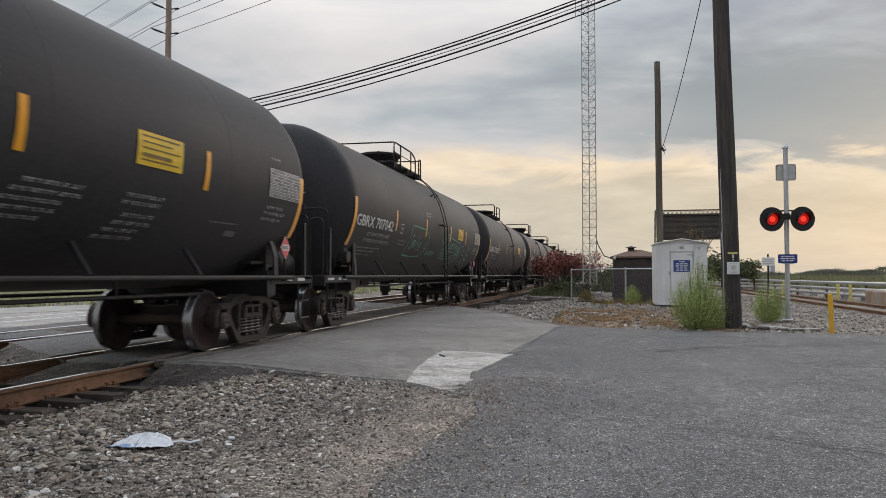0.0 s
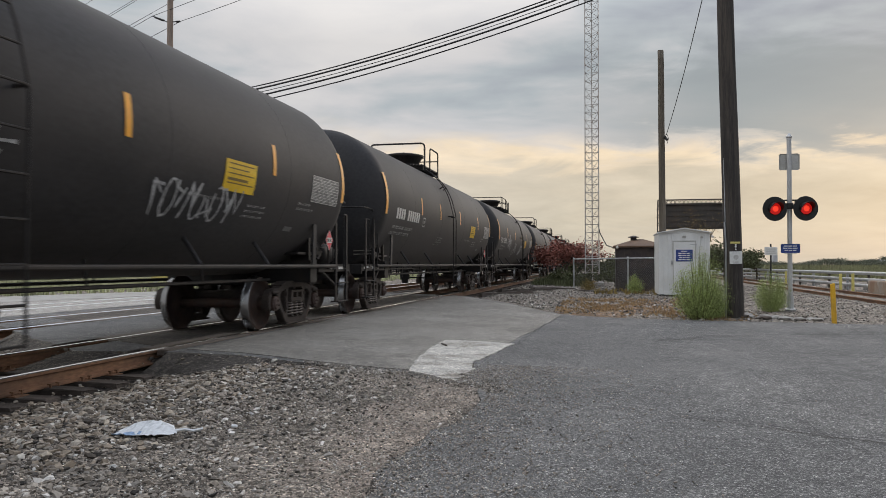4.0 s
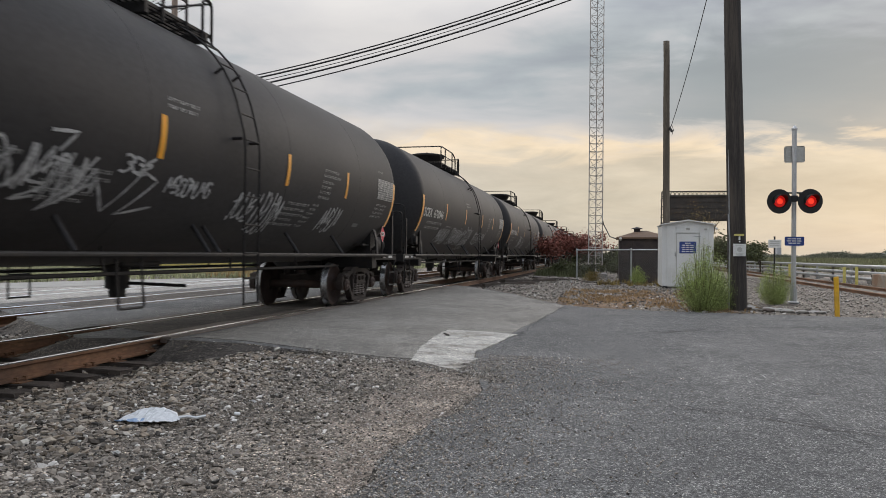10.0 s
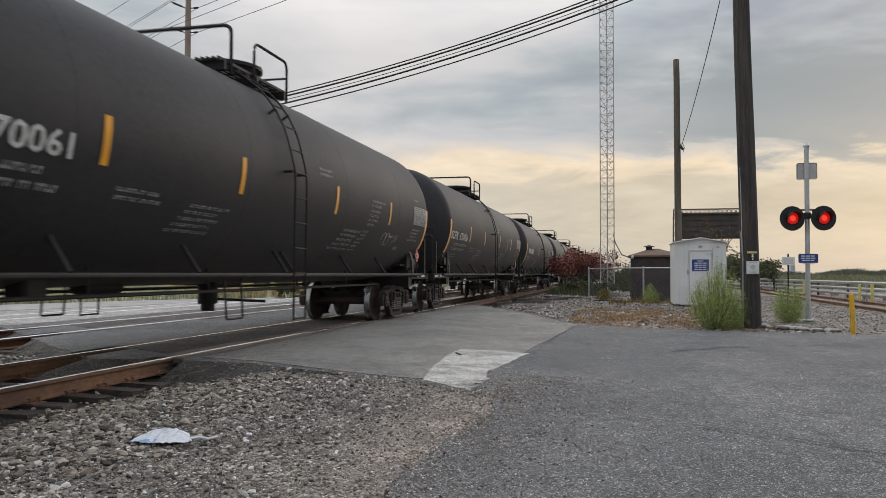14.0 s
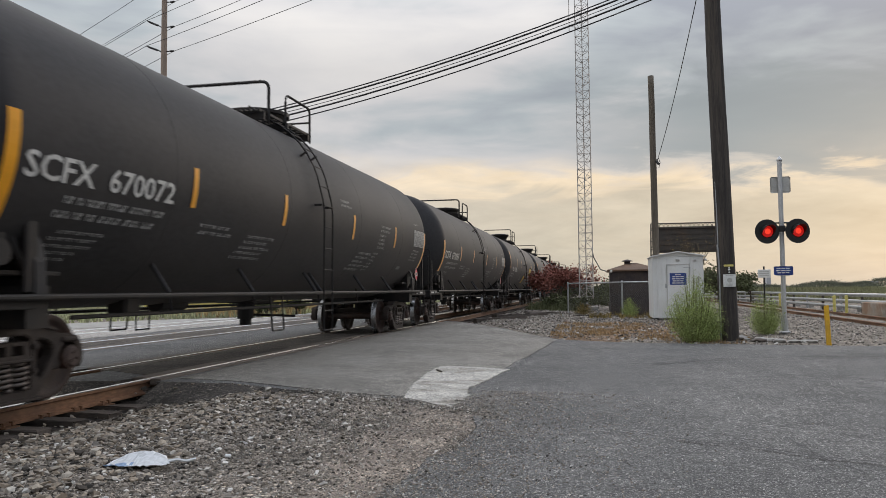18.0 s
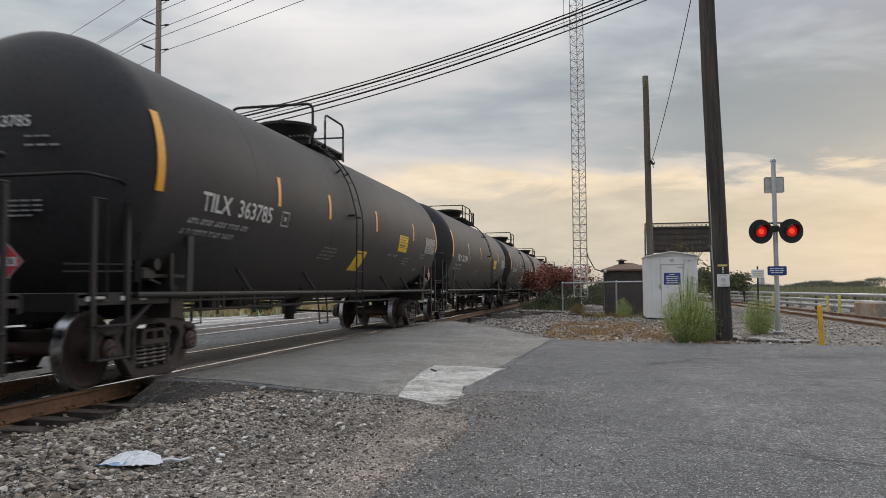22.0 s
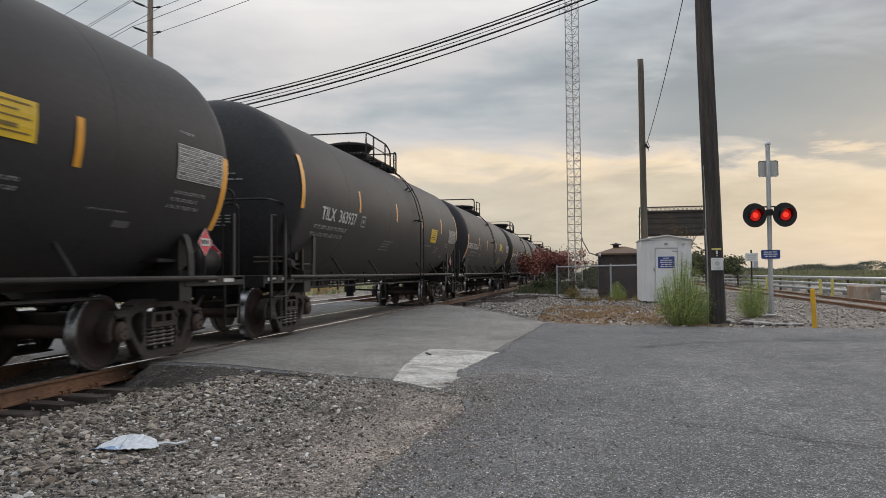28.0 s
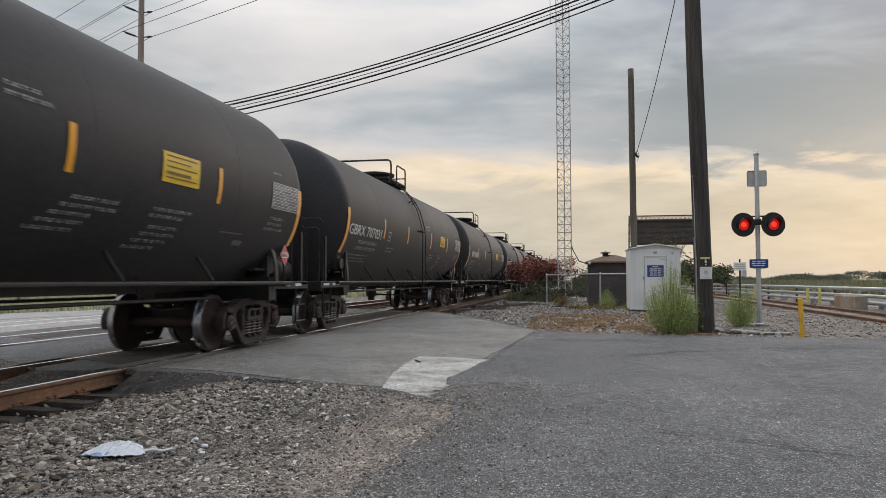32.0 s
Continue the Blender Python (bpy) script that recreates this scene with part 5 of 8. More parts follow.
            if fam[:4] == "tilx":
                pts, yc = [(1.48, 1.84), (1.478, 1.6), (1.47, 1.3), (1.46, 1.06)], sy * 6.78
            for (xa, za), (xb, zb) in zip(pts, pts[1:]):
                vs = [bm.verts.new((s * x, yc + d, z)) for x, z in ((xa, za), (xb, zb)) for d in (-0.07, 0.07)]
                bm.faces.new((vs[0], vs[1], vs[3], vs[2]))
            bmesh.ops.remove_doubles(bm, verts=bm.verts[:], dist=1e-4)
            bmesh.ops.solidify(bm, geom=bm.faces[:], thickness=0.03)
            bmesh.ops.recalc_face_normals(bm, faces=bm.faces[:])
            st = part("saddle_strap", bm, M_TANK, car, "curved saddle strap under the tank end")
            if s > 0:
                for z in (1.30, 1.20):
                    bm = bmesh.new()
                    box(bm, (1.462, yc, z), (0.006, 0.10, 0.035))
                    part("strap_lettering", bm, M_WHITE, st)
    # girth welds
    for yw in (-5.15, -1.75, 1.95, 5.35):
        bm = bmesh.new()
        lathe(bm, [(yw - 0.016, TR - 0.002), (yw - 0.007, TR + 0.0025), (yw + 0.007, TR + 0.0025), (yw + 0.016, TR - 0.002)], 72)
        for v in bm.verts:
            v.co.z += TZ
        bmesh.ops.recalc_face_normals(bm, faces=bm.faces[:])
        part("girth_weld", bm, M_TANK, car, smooth=True)
    # brake gear at the far end, lever stand at the near end
    bm = bmesh.new()
    lathe(bm, [(7.78, 0.01), (7.80, 0.12), (7.86, 0.19), (7.92, 0.205), (8.36, 0.205), (8.43, 0.19), (8.50, 0.12), (8.52, 0.01)], 24)
    bmesh.ops.recalc_face_normals(bm, faces=bm.faces[:])
    for v in bm.verts:
        v.co += Vector((1.08, 0, 1.33))
    part("air_reservoir", bm, M_BLACK, car, "round black air reservoir", smooth=True)
    bm = bmesh.new()
    box(bm, (0.98, 7.42, 1.36), (0.42, 0.36, 0.40), 0.06)
    rod(bm, (0.9, 7.36, 1.40), (1.30, 7.36, 1.40), 0.15, 18)
    part("brake_cylinder", bm, M_BLACK, car)
    for y, L in ((-8.55, 0.34), (-8.05, 0.16), (-7.75, 0.22), (8.35, 0.3), (7.85, 0.18)):
        bm = bmesh.new()
        box(bm, (1.434, y, 1.055), (0.006, L, 0.05))
        part("sill_lettering", bm, M_WHITE, car, "white lettering bar on the sill")
    bm = bmesh.new()
    for i in range(9):
        w = 0.42 if i % 4 else 0.3
        if 2 <= i <= 4:
            continue
        zc = TZ + 0.24 - i * 0.10 if i < 2 else TZ - 0.20 - i * 0.055
        for j in range(3):
            x = (0.42 if i < 2 else 0.22) + w * (j + 0.5) / 3
            r = math.hypot(x, zc - TZ) / TR
            box(bm, (x, -HALF - HEAD * math.sqrt(max(0, 1 - r ** 2.35)) - 0.03, zc), (w / 3.7, 0.012, 0.020))
    tagged(part("head_stencil", bm, M_GREYTXT, car, "small stencilled lettering on the tank end"), kind="stuff")
    # side rails and struts
    for s in (1, -1):
        bm = bmesh.new()
        rod(bm, (s * 1.47, -7.9, 1.09), (s * 1.47, 7.9, 1.09), 0.035, 10)
        part("side_rail", bm, M_BLACK, car, "long black pipe rail along the side")
        bm = bmesh.new()
        rod(bm, (s * 0.9, -6.0, 0.86), (s * 0.9, 6.2, 0.86), 0.025, 6)
        for y in (-4, -1.5, 1.5, 4):
            rod(bm, (s * 0.9, y, 0.86), (s * 0.85, y, 1.28), 0.02, 6)
        if fam[:4] == "tilx":
            for i in range(9):
                y = -6.0 + 0.42 * i + 0.12 * (i % 3)
                box(bm, (s * 0.9, y, 0.96), (0.03, 0.04 + 0.03 * (i % 2), 0.22 + 0.08 * (i % 3)), 0.006)
            rod(bm, (s * 0.9, -6.2, 1.0), (s * 0.9, -2.4, 1.0), 0.02, 6)
        part("brake_pipe", bm, M_BLACK, car)
        for y in STRUTS[fam[:4]]:
            bm = bmesh.new()
            rod(bm, (s * 1.21, y, 1.49), (s * 1.47, y, 1.12), 0.030, 8)
            # tank paint, lighter than the steel black, stands for light on upward faces
            part("rail_strut", bm, M_TANK, car)
        # ladder over the side, up to the top platform
        bm = bmesh.new()
        for d in (-0.21, 0.21):
            pts = [(s * 1.84, 1.5 + ly + d, 0.42), (s * 1.84, 1.5 + ly + d, 1.3), (s * 1.85, 1.5 + ly + d, 2.5), (s * 1.83, 1.5 + ly + d, 2.72)]
            pts += [(s * (TR + 0.12) * math.cos(radians(a)), 1.5 + ly + d, TZ + (TR + 0.12) * math.sin(radians(a))) for a in (12, 18, 24, 32, 40, 48, 56, 64)]
            pipe(bm, pts, 0.016, 6)
        for z in (0.44, 0.78, 1.12, 1.5, 1.88, 2.26, 2.64):
            x = 1.845
            rod(bm, (s * x, 1.29 + ly, z), (s * x, 1.71 + ly, z), 0.013, 6)
        for a in (12, 24, 36, 48, 60):
            rod(bm, (s * (TR + 0.12) * math.cos(radians(a)), 1.29 + ly, TZ + (TR + 0.12) * math.sin(radians(a))), (s * (TR + 0.12) * math.cos(radians(a)), 1.71 + ly, TZ + (TR + 0.12) * math.sin(radians(a))), 0.013, 6)
        part("ladder", bm, M_BLACK, car, "black steel side ladder")
        if s > 0:
            for a in (-2, 30):
                for d in (-0.24, 0.24):
                    bm = bmesh.new()
                    rod(bm, on_tank(1.64 + ly + d, a, -0.02), on_tank(1.64 + ly + d, a, 0.14), 0.022, 6)
                    part("ladder_bracket", bm, M_BLACK, car)
        # steps low on the side
        bm = bmesh.new()
        pipe(bm, round_corner([(s * 1.42, -2.0, 1.05), (s * 1.46, -2.0, 0.5), (s * 1.46, -1.55, 0.5), (s * 1.42, -1.55, 1.05)], 0.03), 0.016, 6)
        part("side_step", bm, M_BLACK, car)
    bm = bmesh.new()
    rod(bm, (0, 0, 0.62), (0, 0, 1.15), 0.16, 14)
    rod(bm, (0, 0, 0.50), (0, 0, 0.62), 0.11, 12)
    box(bm, (0, 0, 0.98), (0.8, 0.9, 0.12), 0.03)
    rod(bm, (0, 0.0, 0.7), (0.9, 0.25, 0.66), 0.022, 6)
    part("outlet_valve", bm, M_BLACK, car, "bottom outlet valve under the tank")
    bm = bmesh.new()
    rod(bm, (0.2, -3.3, 0.98), (0.2, -2.6, 0.98), 0.14, 18)
    part("brake_reservoir", bm, M_BLACK, car)
    bm = bmesh.new()
    box(bm, (0.45, -4.4, 0.98), (0.3, 0.35, 0.3), 0.04)
    part("control_valve", bm, M_BLACK, car)
    # top works
    top = TZ + TR
    wy, wl = (WALK_END[fam] - 1.1, 2.3) if fam in WALK_END else (0.35 + dy, 3.3)
    bm = bmesh.new()
    lathe(bm, [(top - 0.14, 0.56), (top + 0.04, 0.56), (top + 0.10, 0.50), (top + 0.14, 0.50), (top + 0.36, 0.62), (top + 0.37, 0.655), (top + 0.43, 0.655), (top + 0.445, 0.60), (top + 0.47, 0.50), (top + 0.48, 0.01)], 28, "Z")
    bmesh.ops.recalc_face_normals(bm, faces=bm.faces[:])
    hs = part("protective_housing", bm, M_BLACK, car, "round black protective housing on top")
    hs.matrix_basis = pose(0, HOUSING[fam], -0.12 if fam in ("scfx_b", "gbrx_b") else 0.0)
    for a in range(4):
        t = radians(a * 90 + 15)
        bm = bmesh.new()
        rod(bm, (0.62 * math.cos(t), 0.62 * math.sin(t), top + 0.33), (0.62 * math.cos(t), 0.62 * math.sin(t), top + 0.46), 0.025, 6)
        part("latch", bm, M_BLACK, hs)
    bm = bmesh.new()
    rod(bm, (0.3, 0.75, top - 0.1), (0.3, 0.75, top + 0.26), 0.05, 10)
    part("vent_valve", bm, M_BLACK, hs)
    zb = TZ + math.sqrt(TR ** 2 - 0.62 ** 2)
    for s in (1, -1):
        bm = bmesh.new()
        for i in range(5):
            box(bm, (s * (0.50 + 0.09 * i), wy, zb + 0.10), (0.035, wl, 0.05), 0.006)
        for i in range(9):
            box(bm, (s * 0.68, wy + wl * (i / 8 - 0.5) * 0.96, zb + 0.08), (0.40, 0.03, 0.03))
        part("walkway", bm, M_BLACK, car, "black steel grating walkway on the tank top")
        for y in (wy - wl * 0.44, wy, wy + wl * 0.44):
            bm = bmesh.new()
            box(bm, (s * 0.70, y, zb + 0.02), (0.42, 0.06, 0.14))
            part("walkway_bracket", bm, M_BLACK, car)
    bm = bmesh.new()
    box(bm, (0, wy + wl / 2 - 0.15, TZ + TR + 0.06), (1.0, 0.32, 0.05), 0.01)
    part("walkway", bm, M_BLACK, car)
    zb = TZ + math.sqrt(TR ** 2 - 0.78 ** 2)
    for s in (1, -1):
        x = s * 0.90
        bm = bmesh.new()
        if fam in WALK_END:
            e = WALK_END[fam]
            hi = 4.95 if fam[:4] == "tilx" else 4.80
            hand_loop(bm, [(x, e - 1.20, zb), (x, e - 1.20, hi), (x, e, hi), (x, e, zb)], 0.024)
            part("top_handrail", bm, M_BLACK, car, "black pipe handrail beside the walkway")
            if s > 0:
                bm = bmesh.new()
                hand_loop(bm, [(-0.9, e - 1.93, zb), (-0.9, e - 1.93, hi + 0.06), (0.9, e - 1.93, hi + 0.06), (0.9, e - 1.93, zb)], 0.030)
                part("top_handrail", bm, M_BLACK, car, "black pipe hoop across the tank top")
                bm = bmesh.new()
                rod(bm, (-0.9, e - 0.02, hi - 0.28), (0.9, e - 0.02, hi - 0.28), 0.02, 6)
                part("handrail_bar", bm, M_BLACK, car)
            continue
        hand_loop(bm, [(x, -1.15 + dy, zb), (x, -1.15 + dy, 4.84), (x, 0.80 + dy, 4.84), (x, 1.28 + dy, 4.70), (x, 1.28 + dy, zb)], 0.022)
        part("top_handrail", bm, M_BLACK, car, "black pipe handrail round the tank top")
        bm = bmesh.new()
        rod(bm, (x, 0.72 + dy, zb), (x, 0.72 + dy, 4.85), 0.022, 6)
        part("handrail_post", bm, M_BLACK, car)
        bm = bmesh.new()
        rod(bm, (x, -0.45 + dy, zb), (x, -0.45 + dy, 4.85), 0.022, 6)
        part("handrail_post", bm, M_BLACK, car)
        bm = bmesh.new()
        rod(bm, (x, -1.15 + dy, 4.56), (x, 1.28 + dy, 4.56), 0.016, 6)
        part("handrail_bar", bm, M_BLACK, car)
        bm = bmesh.new()
        hand_loop(bm, [(x, 1.70 + dy, zb), (x, 1.70 + dy, 4.76), (x, 1.95 + dy, 4.76), (x, 1.95 + dy, zb)], 0.024)
        part("top_handrail", bm, M_BLACK, car)
    for y, z in () if fam in WALK_END else ((1.95 + dy, 4.75), (-1.15 + dy, 4.83)):
        bm = bmesh.new()
        rod(bm, (-0.9, y, z), (0.9, y, z), 0.02, 6)
        part("handrail_bar", bm, M_BLACK, car)
    # reflective strips common to all the cars
    for y, a0, a1, w in [(q, s1, s0, 0.11) for q in strips]:
        bm = bmesh.new()
        tank_patch(bm, y - w / 2, y + w / 2, a1, a0)
        part("reflective_strip", bm, M_STRIPE, car, "orange reflective strip")
    for sy in (-1, 1):
        bm = bmesh.new()
        n = 10
        rows = []
        for i in range(n + 1):
            a = e0 + 2.9 + (e1 - e0) * i / n
            k = (TR + 0.008) * 1.0
            y = sy * (HALF + 0.06)
            rows.append([bm.verts.new((k * math.cos(radians(a)) - d, y + sy * e, TZ + k * math.sin(radians(a)))) for d, e in ((0.0, -0.10), (0.006, 0.05))])
        for p, q in zip(rows, rows[1:]):
            bm.faces.new((p[0], p[1], q[1], q[0]) if sy > 0 else (p[1], p[0], q[0], q[1]))
        part("reflective_strip", bm, M_STRIPE, car, "long orange reflective strip at the tank end")
    # hazard placards: by the far end on the side, and before the near head
    for m, lab in ((pose(1.46, 7.60, 1.58, 0, 0, 90), "red and white hazard placard"), (pose(0.42, -8.64, 1.46, 0, 0, 0), "red and white hazard placard at the tank end")):
        bm = bmesh.new()
        for k, (w, d, mi) in enumerate(((0.195, 0.0, 0), (0.182, 0.003, 1))):
            vs = [bm.verts.new(Vector((x * w, -0.006 - d, z * w))) for x, z in ((1, 0), (0, 1), (-1, 0), (0, -1))]
            f = bm.faces.new(list(reversed(vs)))
            f.material_index = mi
        vs = [bm.verts.new(Vector((x, -0.0125, z))) for x, z in ((-0.12, -0.05), (0.12, -0.05), (0.12, 0.05), (-0.12, 0.05))]
        bm.faces.new(vs).material_index = 0
        for x in (-0.08, -0.02, 0.05):
            vs = [bm.verts.new(Vector((x + u, -0.0155, v))) for u, v in ((-0.02, -0.03), (0.02, -0.03), (0.02, 0.03), (-0.02, 0.03))]
            bm.faces.new(vs).material_index = 2
        box(bm, (0, 0.004, 0), (0.29, 0.008, 0.29), 0, pose(0, 0, 0, 0, 45, 0), 2)
        rod(bm, (0, 0.012, -0.55), (0, 0.012, 0.0), 0.02, 6, None, 2)
        ob = part("hazard_placard", bm, [M_SIGNW, M_RED, M_BLACK], car, lab)
        ob.matrix_basis = m
    return car


CARS = []
NUM = 39
# (family, number as painted, what is sprayed on the side)
FAMILY = {}
for k in range(NUM):
    if k in (1, 30):
        FAMILY[k] = "gbrx"
    elif k in (0, 2, 26, 27, 29) or k > 30:
        FAMILY[k] = "gbrx_b"
    elif k < 7 or k > 19:
        FAMILY[k] = {3: "tilx_d", 6: "tilx_c", 23: "tilx_b", 25: "tilx_b", 28: "tilx_b"}.get(k, "tilx")
    else:
        FAMILY[k] = "scfx" if 8 <= k <= 13 else "scfx_b"
MARKS = {1: "GBRX 707042", 2: "GBRX 707022", 3: "TILX 363795", 4: "TILX 363763", 6: "TILX 363951", 7: "SCFX 670094", 8: "SCFX 670026", 9: "SCFX 670017", 10: "SCFX 670022", 11: "SCFX 670046",
         12: "SCFX 670064", 13: "SCFX 670012", 14: "SCFX 670061", 15: "SCFX 670066", 17: "SCFX 670075", 18: "SCFX 670072", 19: "SCFX 670081", 20: "TILX 363886", 21: "TILX 363833", 22: "TILX 363785",
         23: "TILX 363798", 24: "TILX 363934", 25: "TILX 363897", 28: "TILX 363937", 29: "GBRX 707016", 30: "GBRX 707046", 31: "GBRX 707001", 32: "GBRX 707031"}
LOOKS = {"gbrx": "black tank car with white lettering and a yellow notice panel", "tilx": "black tank car with white lettering and railed end platforms", "scfx": "black tank car with bold white lettering and stencilled data"}


def spray(parent, material, runs, width, seed, label):
    """Graffiti strokes on the tank's side: runs of (y, angle) points."""
    bm = bmesh.new()
    rng = random.Random(seed)
    for run in runs:
        pts = []
        for (y1, a1), (y2, a2) in zip(run, run[1:]):
            for i in range(4):
                s = i / 4
                pts.append((y1 + (y2 - y1) * s, a1 + (a2 - a1) * s))
        pts.append(run[-1])
        prev = None
        for i, (y, a) in enumerate(pts):
            j, h = min(i + 1, len(pts) - 1), max(i - 1, 0)
            dy, da = pts[j][0] - pts[h][0], radians(pts[j][1] - pts[h][1]) * TR
            L = math.hypot(dy, da) or 1
            w = width * rng.uniform(0.7, 1.2) / 2
            oy, oa = -da / L * w, math.degrees(dy / L * w / TR)
            q = (bm.verts.new(on_tank(y + oy, a + oa, 0.014)), bm.verts.new(on_tank(y - oy, a - oa, 0.014)))
            if prev:
                bm.faces.new((prev[1], q[1], q[0], prev[0]))
            prev = q
    return tagged(part("graffiti", bm, material, parent, label), kind="stuff")


def tag_runs(seed, y0, y1, a0, a1, n):
    """Loops and slashes that look like a sprayed tag."""
    rng = random.Random(seed)
    runs = []
    for i in range(n):
        cy = y0 + (y1 - y0) * (i + 0.5) / n
        w = (y1 - y0) / n
        kind = rng.random()
        if kind < 0.4:
            ph, turns = rng.uniform(0, 6), rng.uniform(0.7, 1.3)
            runs.append([(cy + w * 0.55 * math.cos(ph + t * turns), (a0 + a1) / 2 + (a1 - a0) * 0.5 * math.sin(ph + t * turns)) for t in [k * 0.6 for k in range(10)]])
        elif kind < 0.75:
            runs.append([(cy + w * rng.uniform(-0.8, 0.8), rng.uniform(a0, a1)) for _ in range(rng.randint(4, 6))])
        else:
            s = rng.uniform(-0.4, 0.4)
            runs.append([(cy - w * 0.4, a0), (cy + s * w, a1), (cy + w * 0.5, a0 + (a1 - a0) * 0.3), (cy + w * 0.8, a1)])
    return runs


# pen strokes of the letters that the sprayed words use
STROKES = {"S": [[(0.9, 0.85), (0.5, 1.0), (0.1, 0.8), (0.3, 0.55), (0.75, 0.4), (0.8, 0.12), (0.4, 0.0), (0.0, 0.15)]],
           "m": [[(0.0, 0.0), (0.05, 0.55)], [(0.05, 0.4), (0.3, 0.58), (0.42, 0.4), (0.42, 0.0)], [(0.42, 0.4), (0.7, 0.58), (0.85, 0.4), (0.88, 0.0)]],
           "n": [[(0.05, 0.0), (0.1, 0.6)], [(0.1, 0.4), (0.45, 0.6), (0.7, 0.4), (0.72, 0.0)]],
           "i": [[(0.3, 0.0), (0.35, 0.55)], [(0.37, 0.75), (0.4, 0.82)]],
           "l": [[(0.3, 1.05), (0.25, 0.1), (0.5, 0.0)]],
           "e": [[(0.1, 0.28), (0.75, 0.32), (0.65, 0.55), (0.35, 0.6), (0.08, 0.35), (0.2, 0.05), (0.55, 0.0), (0.85, 0.12)]],
           "b": [[(0.1, 1.0), (0.1, 0.0), (0.6, 0.05), (0.7, 0.35), (0.4, 0.5), (0.1, 0.4)]],
           "F": [[(0.1, 0.0), (0.1, 1.0), (0.85, 1.0)], [(0.1, 0.55), (0.65, 0.55)]],
           "R": [[(0.1, 0.0), (0.1, 1.0), (0.65, 0.9), (0.6, 0.55), (0.1, 0.5), (0.8, 0.0)]],
           "c": [[(0.75, 0.5), (0.4, 0.6), (0.1, 0.3), (0.35, 0.0), (0.8, 0.1)]],
           "K": [[(0.1, 0.0), (0.1, 1.0)], [(0.75, 0.95), (0.1, 0.45), (0.8, 0.0)]],
           "2": [[(0.1, 0.8), (0.5, 1.0), (0.75, 0.75), (0.1, 0.0), (0.85, 0.0)]],
           "M": [[(0.0, 0.0), (0.05, 0.6), (0.15, 1.15), (0.35, 0.4), (0.42, 0.1)], [(0.40, 0.05), (0.45, 0.6), (0.5, 0.8)], [(0.42, 0.85), (0.7, 0.55), (0.85, 0.05)]],
           "T": [[(0.0, 1.0), (0.9, 1.02)], [(0.55, 1.0), (0.5, 0.45), (0.75, 0.0)]],
           "E": [[(0.9, 0.72), (0.1, 0.70), (0.2, 0.42), (0.9, 0.45)]],
           "o": [[(0.2, 0.1), (0.1, 0.3), (0.4, 0.5), (0.75, 0.3), (0.5, 0.02), (0.2, 0.1)]],
           "1": [[(0.2, 0.75), (0.5, 1.0), (0.45, 0.0)]]}


def word(text, y0, y1, a0, h, slant=0.12):
    """A sprayed word between y0 and y1 on the baseline a0, h degrees tall."""
    step = (y1 - y0) / len(text)
    rng = random.Random(len(text) * 31 + int(y0 * 10))
    out = []
    for i, ch in enumerate(text):
        da = rng.uniform(-0.08, 0.08) * h
        for run in STROKES[ch]:
            out.append([(y0 + step * (i + u * 0.85 + slant * v), a0 + da + h * v) for u, v in run])
    return out


def slashes(seed, y0, y1, a0, a1, n):
    """Fast slanting strokes close together, with hooks at their tops."""
    rng = random.Random(seed)
    out = []
    for i in range(n):
        y = y0 + (y1 - y0) * (i + 0.5) / n
        lo, hi = a0 + rng.uniform(0, 0.25) * (a1 - a0), a1 - rng.uniform(0, 0.35) * (a1 - a0)
        run = [(y - 0.16, lo), (y, (lo + hi) / 2), (y + 0.12, hi)]
        if i % 3 == 0:
            run += [(y + 0.26, hi - 2), (y + 0.2, hi - 7)]
        elif i % 3 == 1:
            run = [(y - 0.12, hi - 3)] + run[::-1]
        out.append(run)
    return out


def scrawl(seed, y0, y1, a0, a1, n, slant=0.25, wild=0.25):
    """A row of hooked, looping letters that run into one another."""
    rng = random.Random(seed)
    shapes = ([(0.0, 0.9), (0.5, 1.0), (0.9, 0.7), (0.4, 0.45), (0.9, 0.25), (0.4, 0.0), (0.0, 0.15)],
              [(0.8, 0.9), (0.2, 1.0), (0.0, 0.5), (0.2, 0.0), (0.8, 0.05), (0.9, 0.5), (0.4, 0.55)],
              [(0.0, 0.0), (0.15, 1.0), (0.45, 0.35), (0.8, 1.0), (0.95, 0.0)],
              [(0.1, 1.0), (0.0, 0.1), (0.5, 0.0), (0.85, 0.4), (0.85, 1.0), (0.9, 0.0)],
              [(0.0, 0.75), (1.0, 0.85), (0.5, 0.9), (0.45, 0.0), (0.2, 0.15)],
              [(0.9, 1.0), (0.1, 0.6), (0.8, 0.5), (0.0, 0.0), (1.0, 0.1)])
    out = []
    w = (y1 - y0) / n
    for i in range(n):
        c = y0 + w * i
        pts = [(u + rng.uniform(-wild, wild) * 0.5, v + rng.uniform(-wild, wild) * 0.4) for u, v in rng.choice(shapes)]
        run = []
        for j in range(len(pts) - 1):
            p0, p1, p2, p3 = pts[max(0, j - 1)], pts[j], pts[j + 1], pts[min(len(pts) - 1, j + 2)]
            for q in (0.0, 0.33, 0.66):
                u, v = (0.5 * (2 * p1[m] + (p2[m] - p0[m]) * q + (2 * p0[m] - 5 * p1[m] + 4 * p2[m] - p3[m]) * q * q + (3 * p1[m] - p0[m] - 3 * p2[m] + p3[m]) * q ** 3) for m in (0, 1))
                run.append((c + w * (u * 1.25 + slant * v), a0 + (a1 - a0) * v))
        out.append(run)
    return out


